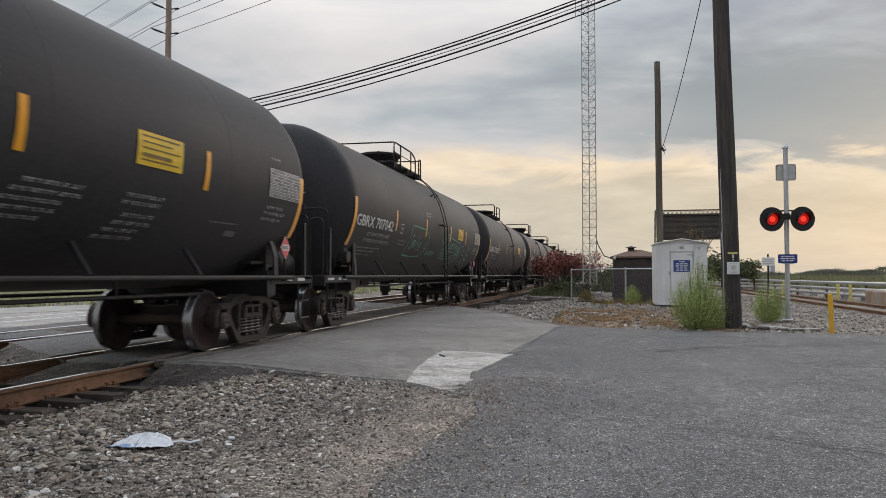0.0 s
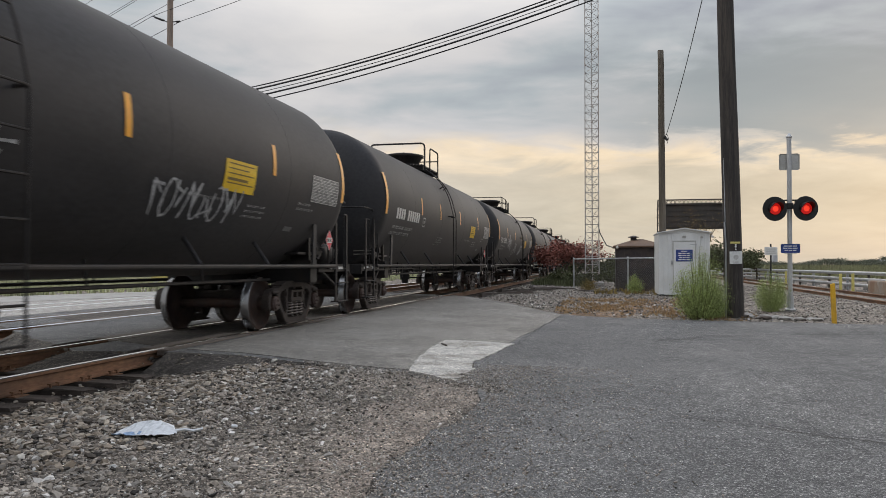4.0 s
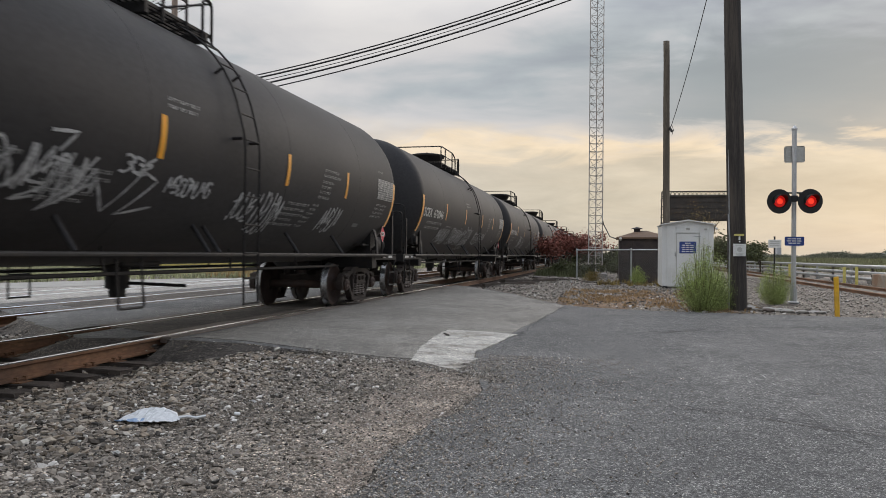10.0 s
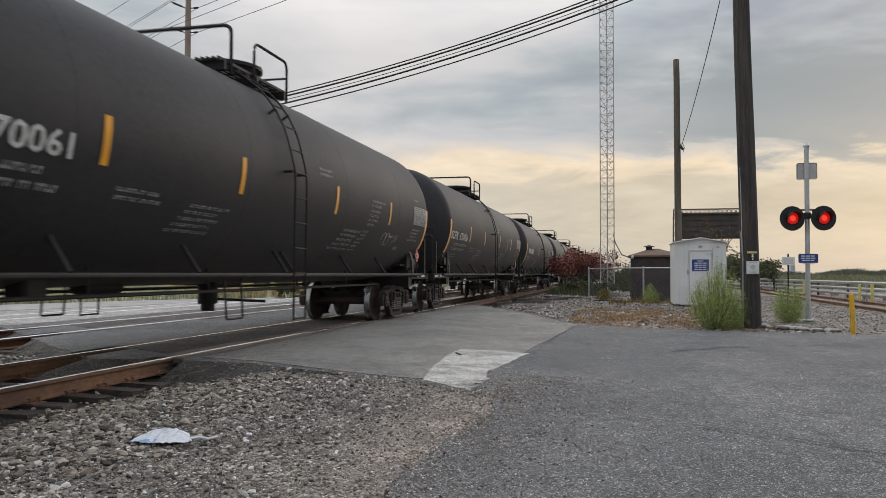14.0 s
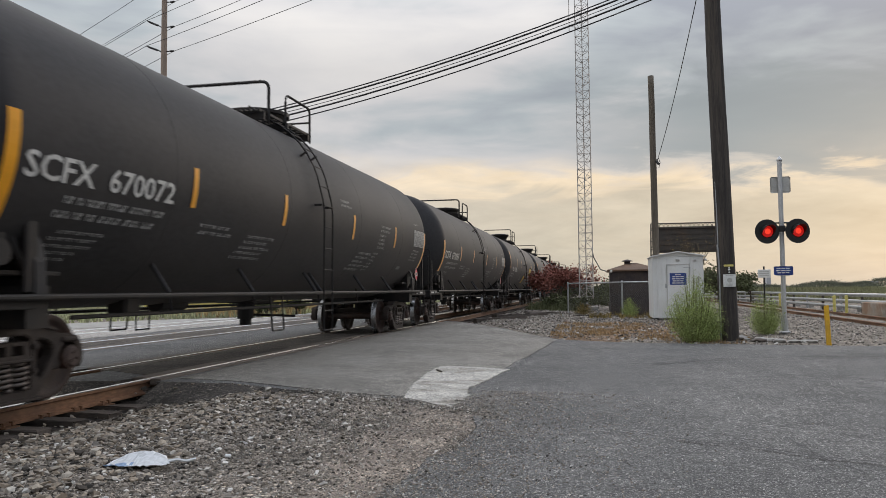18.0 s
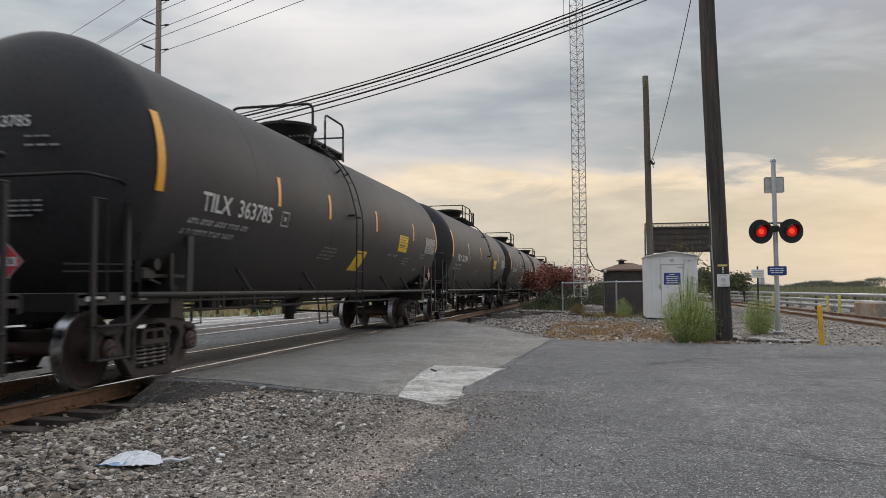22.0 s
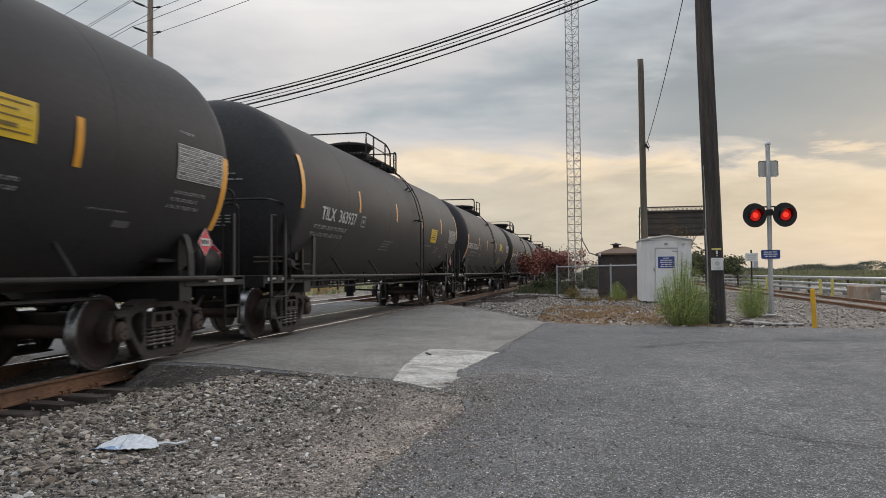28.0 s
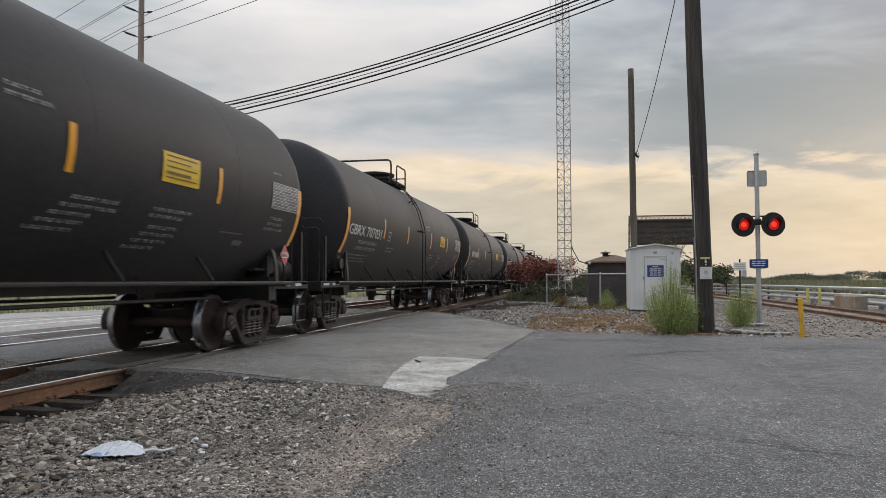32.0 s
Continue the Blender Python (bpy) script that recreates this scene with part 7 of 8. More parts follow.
def build_shed():
    s = thing("equipment_bungalow", "white sheet-metal signal bungalow with a low gabled roof", "equipment hut", at=pose(8.83, 29.6, -0.06))
    W, D, H = 1.84, 2.4, 2.36
    bm = bmesh.new()
    box(bm, (0, D / 2, 0.05 + (H - 0.05) / 2), (W, D, H - 0.05), 0.01)
    vs = [bm.verts.new(v) for v in ((-W / 2, 0, H), (W / 2, 0, H), (0, 0, H + 0.16), (-W / 2, D, H), (W / 2, D, H), (0, D, H + 0.16))]
    bm.faces.new((vs[0], vs[1], vs[2]))
    bm.faces.new((vs[3], vs[5], vs[4]))
    part("wall", bm, M_SHED, s, "white painted sheet-metal wall")
    for px in (-0.90, -0.74, -0.58, -0.43, 0.44, 0.60, 0.75, 0.90):
        bm = bmesh.new()
        box(bm, (px, -0.012, 0.07 + (H - 0.10) / 2), (0.03, 0.024, H - 0.14), 0.006)
        part("wall_rib", bm, M_SHED, s)
    for sy in (-1, 1):
        bm = bmesh.new()
        prism(bm, [(-0.12, 0), (D + 0.1, 0), (D + 0.1, 0.035), (-0.12, 0.035)], 0, W / 2 + 0.05)
        ang = math.degrees(math.atan2(0.16, W / 2))
        bmesh.ops.recalc_face_normals(bm, faces=bm.faces[:])
        ob = part("roof_panel", bm, M_SHED, s, "white sheet-metal roof panel")
        ob.matrix_basis = pose(0, 0, H + 0.165) @ (pose(0, 0, 0, 0, ang, 0) if sy > 0 else pose(0, 0, 0, 0, -ang, 0) @ Matrix.Scale(-1, 4, (1, 0, 0)))
    bm = bmesh.new()
    box(bm, (0, -0.02, 1.12), (0.78, 0.03, 1.84), 0.01)
    d = part("door", bm, M_SHED, s, "white steel door")
    bm = bmesh.new()
    for fx in (-0.40, 0.40):
        box(bm, (fx, -0.03, 1.12), (0.025, 0.035, 1.88))
    box(bm, (0, -0.03, 2.06), (0.82, 0.035, 0.03))
    part("door_frame", bm, M_SIGNG, d, "thin grey door frame")
    bm = bmesh.new()
    box(bm, (-0.44, -0.045, 1.26), (0.06, 0.05, 0.15), 0.01)
    rod(bm, (0.2, -0.05, 1.95), (0.45, -0.05, 1.93), 0.012, 6)
    part("door_handle", bm, M_GALV, d)
    bm = bmesh.new()
    box(bm, (0.0, -0.043, 1.52), (0.60, 0.012, 0.44), 0.004)
    sg = part("door_sign", bm, M_BLUE, s, "blue sign with white writing")
    bm = bmesh.new()
    for i, w in enumerate((0.22, 0.44, 0.46, 0.40, 0.44)):
        for j in range(3):
            box(bm, (-w / 2 + w * (j + 0.45) / 3, -0.052, 1.68 - i * 0.078), (w / 3.6, 0.004, 0.034))
    tagged(part("sign_writing", bm, M_SIGNW, sg), kind="stuff")
    bm = bmesh.new()
    box(bm, (0.02, -0.043, 1.18), (0.30, 0.010, 0.17), 0.003)
    part("paper_notice", bm, M_SIGNW, s, "white paper notice")
    bm = bmesh.new()
    box(bm, (0, -0.02, 2.22), (0.14, 0.04, 0.08), 0.008)
    for i in range(3):
        box(bm, (0, -0.045, 2.20 + i * 0.022), (0.11, 0.008, 0.008))
    part("vent", bm, M_SIGNG, s)
    for px in (-0.8, 0, 0.8):
        bm = bmesh.new()
        box(bm, (px, D / 2, 0.0), (0.16, D, 0.16), 0.01)
        part("skid", bm, M_LAMPBLK, s, "dark support skid")
    bm = bmesh.new()
    box(bm, (0.62, -0.03, 2.20), (0.10, 0.05, 0.07), 0.01)
    part("lamp_bracket", bm, M_SIGNG, s)
    bm = bmesh.new()
    rod(bm, (0.98, -0.05, 2.25), (1.02, -0.12, 2.2), 0.04, 8)
    part("corner_lamp", bm, M_SIGNG, s)
    return s


build_shed()


def build_hut():
    h = thing("relay_hut", "dark brown hut with a hipped roof and cupola vent", "hut", at=pose(7.47, 34.5, -0.05))
    W, D, H = 2.10, 2.4, 1.93
    bm = bmesh.new()
    box(bm, (0, D / 2, H / 2), (W, D, H), 0.02)
    part("wall", bm, M_BROWN, h, "dark brown metal wall")
    for i in range(9):
        bm = bmesh.new()
        box(bm, (-W / 2 + 0.12 + i * 0.24, -0.012, H / 2), (0.025, 0.02, H - 0.06), 0.004)
        part("wall_rib", bm, M_BROWN, h)
    bm = bmesh.new()
    o = 0.12
    v = [bm.verts.new(c) for c in ((-W / 2 - o, -o, H), (W / 2 + o, -o, H), (W / 2 + o, D + o, H), (-W / 2 - o, D + o, H), (-W / 2 - o, -o, H + 0.07), (W / 2 + o, -o, H + 0.07), (W / 2 + o, D + o, H + 0.07), (-W / 2 - o, D + o, H + 0.07), (-0.18, D / 2, H + 0.40), (0.18, D / 2, H + 0.40))]
    for f in ((3, 2, 1, 0), (0, 1, 5, 4), (1, 2, 6, 5), (2, 3, 7, 6), (3, 0, 4, 7), (4, 5, 9, 8), (5, 6, 9), (6, 7, 8, 9), (7, 4, 8)):
        bm.faces.new([v[i] for i in f])
    part("roof", bm, M_ROOFB, h, "brown hipped roof")
    bm = bmesh.new()
    box(bm, (-0.25, D / 2 - 0.1, H + 0.40), (0.26, 0.26, 0.14), 0.01)
    part("cupola_vent", bm, M_BROWN, h, "small cupola vent on the roof")
    bm = bmesh.new()
    lathe(bm, [(H + 0.47, 0.25), (H + 0.50, 0.24), (H + 0.56, 0.03)], 10, "Z")
    for v in bm.verts:
        v.co += Vector((-0.25, D / 2 - 0.1, 0))
    part("vent_cap", bm, M_BROWN, h)
    bm = bmesh.new()
    rod(bm, (-1.0, -0.05, 1.9), (-1.0, -0.2, 1.95), 0.06, 8)
    part("lamp", bm, M_SIGNG, h)
    return h


build_hut()


def build_fence():
    f = thing("chain_link_fence", "grey chain-link fence with a top rail before the hut", "fence", at=pose(0, 0, -0.08))
    runs = [((4.43, 38.3), (6.90, 33.4), 1.47), ((6.90, 33.4), (8.05, 32.4), 1.47)]
    for x, y in ((4.43, 38.3), (6.90, 33.4), (8.05, 32.4)):
        bm = bmesh.new()
        rod(bm, (x, y, 0), (x, y, 1.50), 0.04, 10)
        rod(bm, (x, y, 1.50), (x, y, 1.55), 0.05, 10, 0.015)
        part("fence_post", bm, M_GALV, f)
    for (x1, y1), (x2, y2), h in runs:
        bm = bmesh.new()
        rod(bm, (x1, y1, h), (x2, y2, h), 0.028, 8)
        part("top_rail", bm, M_GALV, f)
        bm = bmesh.new()
        L = math.hypot(x2 - x1, y2 - y1)
        ux, uy = (x2 - x1) / L, (y2 - y1) / L
        step = 0.11
        for i in range(int((L + h) / step)):
            for d in (1, -1):
                s0 = i * step - (h if d > 0 else 0)
                p0, p1 = (s0, 0.03), (s0 + h, h)
                if d < 0:
                    p0, p1 = (s0 - 0, h), (s0 + h, 0.03)
                    p0, p1 = (p0[0] - h, p0[1]), (p1[0] - h, p1[1])
                q0s, q1s = max(0, min(L, p0[0])), max(0, min(L, p1[0]))
                if q1s - q0s < 0.02:
                    continue
                z0 = p0[1] + (p1[1] - p0[1]) * (q0s - p0[0]) / (p1[0] - p0[0])
                z1 = p0[1] + (p1[1] - p0[1]) * (q1s - p0[0]) / (p1[0] - p0[0])
                rod(bm, (x1 + ux * q0s, y1 + uy * q0s, z0), (x1 + ux * q1s, y1 + uy * q1s, z1), 0.0028, 3, caps=False)
        part("chain_link", bm, M_WIRE, f, "grey wire mesh")
    return f


build_fence()


def build_signal():
    s = thing("crossing_signal", "railway crossing signal with twin red lamps on a silver mast", "crossing signal", at=pose(10.56, 20.9, -0.03))
    bm = bmesh.new()
    rod(bm, (0, 0, -0.1), (0, 0, 4.41), 0.058, 14)
    lathe(bm, [(4.41, 0.058), (4.43, 0.075), (4.47, 0.07), (4.53, 0.03), (4.55, 0.002)], 14, "Z")
    part("mast", bm, M_ALU, s, "silver painted steel mast")
    bm = bmesh.new()
    rod(bm, (0, 0, 0.0), (0, 0, 0.35), 0.085, 14)
    box(bm, (0, 0, 0.0), (0.24, 0.24, 0.06), 0.02)
    part("mast_base", bm, M_ALU, s)
    # back of the upper plate
    bm = bmesh.new()
    box(bm, (0.02, 0.078, 3.81), (0.49, 0.012, 0.42), 0.03)
    u = part("number_plate_sign", bm, M_SIGNG, s, "plain grey back of a square sign")
    bm = bmesh.new()
    for zz in (3.68, 3.96):
        rod(bm, (-0.06, 0.06, zz), (0.06, 0.06, zz), 0.012, 6)
    for i in range(3):
        box(bm, (0, 0.069, 3.76 + i * 0.06), (0.3, 0.003, 0.02))
    part("sign_clamp", bm, M_ALU, u)
    # cross arm and lamps
    bm = bmesh.new()
    rod(bm, (-0.40, 0, 2.66), (0.40, 0, 2.66), 0.035, 10)
    box(bm, (0, 0, 2.66), (0.17, 0.16, 0.16), 0.02)
    rod(bm, (-0.16, 0.05, 2.66), (-0.16, 0.05, 2.83), 0.03, 8)
    rod(bm, (0.16, 0.05, 2.66), (0.16, 0.05, 2.83), 0.03, 8)
    rod(bm, (-0.4, 0, 2.81), (0.4, 0, 2.81), 0.02, 8)
    part("cross_arm", bm, M_LAMPBLK, s, "black cross arm")
    for sx in (-1, 1):
        x, z = -0.015 + sx * 0.368, 2.585
        bm = bmesh.new()
        lathe(bm, [(0.03, 0.001), (0.03, 0.305), (0.0, 0.315), (-0.012, 0.312), (-0.012, 0.17), (0.02, 0.16)], 36, "Y")
        rod(bm, (0, 0.03, 0), (0, 0.22, 0), 0.16, 20)
        bmesh.ops.recalc_face_normals(bm, faces=bm.faces[:])
        bg = part("lamp_background", bm, M_LAMPBLK, s, "round black lamp background")
        bm = bmesh.new()
        n = 20
        rows = []
        for i in range(n + 1):
            a = radians(-20 + 220 * i / n)
            L = 0.28 * (0.35 + 0.65 * max(0, math.sin(a)) ** 0.6)
            rows.append([bm.verts.new((r * math.cos(a), y, r * math.sin(a))) for r, y in ((0.165, 0), (0.17, -L), (0.158, -L), (0.155, 0))])
        for p, q in zip(rows, rows[1:]):
            for k in range(3):
                bm.faces.new((p[k], p[k + 1], q[k + 1], q[k]))
        bmesh.ops.recalc_face_normals(bm, faces=bm.faces[:])
        part("hood", bm, M_LAMPBLK, bg, "black lamp hood")
        bm = bmesh.new()
        lathe(bm, [(-0.02, 0.150), (-0.035, 0.12), (-0.045, 0.075)], 28, "Y")
        lathe(bm, [(-0.045, 0.075), (-0.050, 0.04), (-0.052, 0.001)], 28, "Y", 1)
        bmesh.ops.recalc_face_normals(bm, faces=bm.faces[:])
        part("lens", bm, [M_LENS, M_LENSHOT], bg, "glowing red lens")
        bg.matrix_basis = pose(x, -0.14, z, 0, 0, 12)
    bm = bmesh.new()
    box(bm, (0, -0.065, 1.57), (0.46, 0.012, 0.23), 0.02)
    bs = part("blue_sign", bm, M_BLUE, s, "blue emergency sign with white writing")
    bm = bmesh.new()
    for i, w in enumerate((0.34, 0.36, 0.30)):
        for j in range(3):
            box(bm, (-w / 2 + w * (j + 0.45) / 3, -0.074, 1.63 - i * 0.055), (w / 3.6, 0.004, 0.025))
    tagged(part("sign_writing", bm, M_SIGNW, bs), kind="stuff")
    bm = bmesh.new()
    box(bm, (0, -0.062, 1.445), (0.30, 0.008, 0.015))
    part("sign_edge", bm, M_SIGNW, bs)
    return s


build_signal()


def build_bollard(x, y, h, w, material, label, lean=0):
    bm = bmesh.new()
    box(bm, (0, 0, h / 2 - 0.1), (w, w * 0.6, h + 0.2), 0.012)
    for v in bm.verts:
        v.co.z += 0.0
        if v.co.z > h - 0.02:
            v.co.z += 0.02 * v.co.x / w
    return solo("bollard", bm, material, label, "bollard", at=pose(x, y, ground_z(x, y), 0, lean, 0))


build_bollard(10.65, 17.45, 0.85, 0.095, M_YPAINT, "bright yellow painted flat post at the road edge", -2)
for x, y in ((16.6, 38.1), (17.15, 38.2), (17.3, 52)):
    build_bollard(x, y, 0.84, 0.12, M_PALEY, "faded yellow post beside the pipe rail")

# pipe rail on the right, on low supports
fence = thing("pipe_rail", "long silver twin pipe rail on low supports", "guard rail")
for z in (0.72, 0.42, 0.14):
    bm = bmesh.new()
    rod(bm, (17.9, 22, z), (17.5, 130, z), 0.08, 10)
    part("pipe", bm, M_GALV, fence, "silver steel pipe")
for i in range(34):
    y = 23 + i * 3.1
    bm = bmesh.new()
    box(bm, (17.98 - (y - 22) * 0.0037, y, 0.26), (0.10, 0.12, 0.80), 0.01)
    part("support_post", bm, M_TIE if i % 2 else M_GALV, fence)
for i in range(22):
    y = 28 + i * 3.1
    bm = bmesh.new()
    box(bm, (18.5, y, 0.0), (0.35, 0.5, 0.36), 0.02)
    solo("concrete_block", bm, M_CONC, "pale concrete block under the pipe rail", "block", "concrete blocks")
bm = bmesh.new()
box(bm, (17.55, 35.4, 0.12), (0.5, 2.6, 0.62), 0.04)
solo("concrete_barrier", bm, M_RUSTCONC, "rust-stained concrete block beside the pipe rail", "block")


# far sign beyond the track on the right
fs = thing("track_sign", "small pale sign on a dark post beside the tracks", "sign", at=pose(15.55, 47.8, -0.1))
bm = bmesh.new()
rod(bm, (0, 0, 0), (0, 0, 2.45), 0.05, 8)
part("sign_post", bm, M_LAMPBLK, fs)
bm = bmesh.new()
box(bm, (0, -0.06, 2.02), (0.72, 0.02, 0.48), 0.01)
sg = part("sign_panel", bm, M_SIGNW, fs, "pale sign panel")
bm = bmesh.new()
for i in range(3):
    box(bm, (0, -0.073, 2.14 - i * 0.12), (0.52, 0.004, 0.05))
tagged(part("sign_writing", bm, M_SIGNG, sg), kind="stuff")


def build_gantry():
    g = thing("steel_bridge_span", "dark steel lift bridge structure far beyond the huts", "bridge", at=pose(0, 82.5, 0))
    x0, x1, zb, zt = 11.6, 18.5, 4.7, 7.75
    bm = bmesh.new()
    box(bm, ((x0 + x1) / 2 + 0.3, 0, (zb + zt) / 2 - 0.1), (x1 - x0 - 0.6, 3.0, zt - zb - 0.5), 0.02)
    part("cladding", bm, M_RUSTDARK, g, "dark weathered cladding")
    for i in range(5):
        bm = bmesh.new()
        box(bm, ((x0 + x1) / 2 + 0.3, -1.53, zb + 0.3 + i * 0.55), (x1 - x0 - 0.6, 0.05, 0.06))
        part("girt", bm, M_RUSTDARK, g)
    bm = bmesh.new()
    for z in (zt, zt - 0.5):
        rod(bm, (x0 - 0.2, -1.6, z), (x1 + 0.2, -1.6, z), 0.06, 6)
    n = 16
    for i in range(n):
        a, b = x0 + (x1 - x0) * i / n, x0 + (x1 - x0) * (i + 1) / n
        rod(bm, (a, -1.6, zt), (b, -1.6, zt - 0.5), 0.04, 5)
        rod(bm, (b, -1.6, zt), (a, -1.6, zt - 0.5), 0.04, 5)
    part("top_truss", bm, M_RUSTDARK, g, "lattice truss along the top")
    for x in (x0, x1):
        bm = bmesh.new()
        for dx in (-0.32, 0.32):
            rod(bm, (x + dx, -1.6, -0.4), (x + dx * 0.6, -1.6, zt), 0.07, 6)
        for i in range(9):
            z0, z1 = i * 0.85, (i + 1) * 0.85
            rod(bm, (x - 0.32, -1.6, z0), (x + 0.32, -1.6, z1), 0.04, 5)
            rod(bm, (x + 0.32, -1.6, z0), (x - 0.32, -1.6, z0), 0.04, 5)
        part("tower_leg", bm, M_RUSTDARK, g, "lattice tower leg")
    return g


build_gantry()


# ---- plants ----
def leaf_cards(name, centres, material, size, n, spread, seed, parent, label="", long=2.6, flat=0.8):
    """Many small folded leaves round the given points."""
    rng = np.random.RandomState(seed)
    C = np.array(centres)
    idx = rng.randint(0, len(C), n)
    P = C[idx] + rng.normal(0, 1, (n, 3)) * spread
    d = rng.normal(0, 1, (n, 3))
    d[:, 2] = d[:, 2] * 0.6 + 0.25
    d /= np.linalg.norm(d, axis=1)[:, None]
    e = np.cross(d, rng.normal(0, 1, (n, 3)))
    e /= np.linalg.norm(e, axis=1)[:, None]
    s = size * rng.uniform(0.6, 1.35, n)[:, None]
    a, b, c, f = P - d * s * long / 2, P + e * s * 0.5, P + d * s * long / 2, P - e * s * 0.5
    V = np.stack([a, b, c, f], 1).reshape(-1, 3)
    F = [(4 * i, 4 * i + 1, 4 * i + 2, 4 * i + 3) for i in range(n)]
    me = bpy.data.meshes.new(name)
    me.from_pydata(V.tolist(), [], F)
    me.materials.append(material)
    ob = new(name, me)
    ob.parent = parent
    if label:
        ob["label"] = label
    return ob


def weed(x, y, h, w, n, seed, label, leaf=M_LEAF):
    """A feathery weed: many thin upright stems with fine leaves."""
    t = thing("weed_bush", label, "bush", "weeds by the road edge", at=pose(x, y, (road_z(x, y) if in_poly(x, y, ROAD) else ground_z(x, y))))
    rng = random.Random(seed)
    bm = bmesh.new()
    pts = []
    for i in range(n):
        a = rng.uniform(0, 6.283)
        k = rng.random() ** 0.6
        hx, hy = math.cos(a) * w * k, math.sin(a) * w * k
        hh = h * (0.35 + 0.65 * rng.random() ** 0.7) * (1 - 0.55 * k * k)
        b0 = Vector((hx * 0.30, hy * 0.30, 0))
        tip = Vector((hx + rng.uniform(-0.05, 0.05), hy, hh))
        mid = b0.lerp(tip, 0.55) + Vector((hx * 0.12, hy * 0.12, hh * 0.05))
        pipe(bm, [b0, mid, tip], 0.0028, 3)
        for j in range(14):
            s = 0.12 + 0.88 * j / 13
            pts.append(tuple(b0.lerp(mid, s / 0.55) if s < 0.55 else mid.lerp(tip, (s - 0.55) / 0.45)))
    part("stem_clump", bm, M_STEM, t)
    leaf_cards("foliage", pts, leaf, 0.0100, n * 115, (0.062, 0.062, 0.055), seed, t, "fine feathery green leaves", long=4.2)
    return t


weed(7.98, 17.95, 1.66, 0.62, 210, 1, "tall feathery green weed bush beside the pole")
weed(8.35, 18.15, 1.0, 0.32, 60, 12, "low feathery green weed beside the pole")
weed(10.02, 20.5, 1.10, 0.42, 90, 2, "feathery green weed bush beside the signal mast")
weed(7.15, 32.6, 0.85, 0.34, 60, 3, "straggly green and yellow weeds before the hut", M_LEAF)
weed(5.2, 36.0, 0.6, 0.5, 40, 9, "low straggly weeds before the fence", M_DRYLEAF)


def tree(name, x, y, h, w, leaf, n, seed, label, size=0.07, trunk=0.07, z=None, base=0.25):
    """A branching tree with a crown of many leaves."""
    rng = random.Random(seed)
    t = thing(name, label, "tree", at=pose(x, y, ground_z(x, y) if z is None else z))
    bm = bmesh.new()
    tips = []

    def grow(p, d, L, r, depth):
        q = p + d * L
        pipe(bm, [p, p.lerp(q, 0.5) + Vector((rng.uniform(-1, 1), rng.uniform(-1, 1), 0)) * L * 0.06, q], r, 5)
        if depth == 0:
            tips.append(tuple(q))
            tips.append(tuple(p.lerp(q, 0.6)))
            return
        for i in range(rng.randint(3, 4)):
            nd = (d + Vector((rng.uniform(-1, 1) * w / h * 2.0, rng.uniform(-1, 1) * w / h * 2.0, rng.uniform(-0.25, 0.5)))).normalized()
            grow(p.lerp(q, rng.uniform(0.6, 1.0)), nd, L * rng.uniform(0.6, 0.85), r * 0.6, depth - 1)

    grow(Vector((0, 0, -0.1)), Vector((0, 0, 1)), h * 0.36, trunk, 3)
    part("trunk", bm, M_BARK, t, "branching trunk and limbs")
    tips = [q for q in tips if q[2] > h * base * 0.6]
    leaf_cards("crown", tips, leaf, size, n, (h * 0.07, h * 0.07, h * 0.06), seed, t, long=1.9)
    return t


tree("red_shrub", 3.7, 47.0, 3.4, 2.4, M_REDLEAF, 2500, 11, "shrub with dark red autumn leaves beside the track", 0.085, 0.06)
tree("red_shrub", 2.9, 51.0, 3.5, 2.6, M_REDLEAF, 2500, 13, "tall shrub with dark red leaves beside the track", 0.09, 0.07)
tree("red_shrub", 5.0, 49.0, 3.1, 2.2, M_REDLEAF, 1500, 14, "smaller shrub with sparse dark red leaves", 0.08, 0.05)
tree("shrub", 4.4, 53.0, 2.2, 2.0, M_TREELEAF, 2600, 15, "dull green shrub behind the fence", 0.09, 0.06)
tree("shrub", 3.4, 43.5, 1.3, 1.2, M_TREELEAF, 1500, 16, "low dark green shrub by the fence", 0.06, 0.04)
tree("sapling", 10.3, 36.0, 4.1, 1.3, M_DRYLEAF, 420, 17, "thin sapling with yellowing leaves behind the bungalow", 0.04, 0.05)
tree("sapling", 10.6, 38.0, 3.0, 2.4, M_TREELEAF, 1500, 18, "scrubby green sapling beside the bungalow", 0.07, 0.05)
tree("shrub", 13.0, 60.0, 3.6, 3.0, M_TREELEAF, 2600, 19, "dark green scrub tree past the huts", 0.12, 0.08)
tree("shrub", 15.6, 66.0, 3.6, 3.0, M_TREELEAF, 2600, 20, "dark green scrub tree past the huts", 0.12, 0.08)
tree("shrub", 17.4, 62.0, 3.0, 2.6, M_TREELEAF, 2400, 24, "dark green scrub tree beside the yard track", 0.11, 0.07)
tree("shrub", 18.9, 74.0, 2.6, 2.6, M_TREELEAF, 2000, 25, "low dark scrub beside the yard track", 0.11, 0.07)
tree("shrub", 6.4, 56.0, 2.3, 2.2, M_TREELEAF, 2600, 21, "green shrub behind the mast", 0.09, 0.06)
tree("shrub", 8.6, 60.0, 2.0, 2.4, M_TREELEAF, 2600, 22, "green shrub behind the hut", 0.09, 0.06)


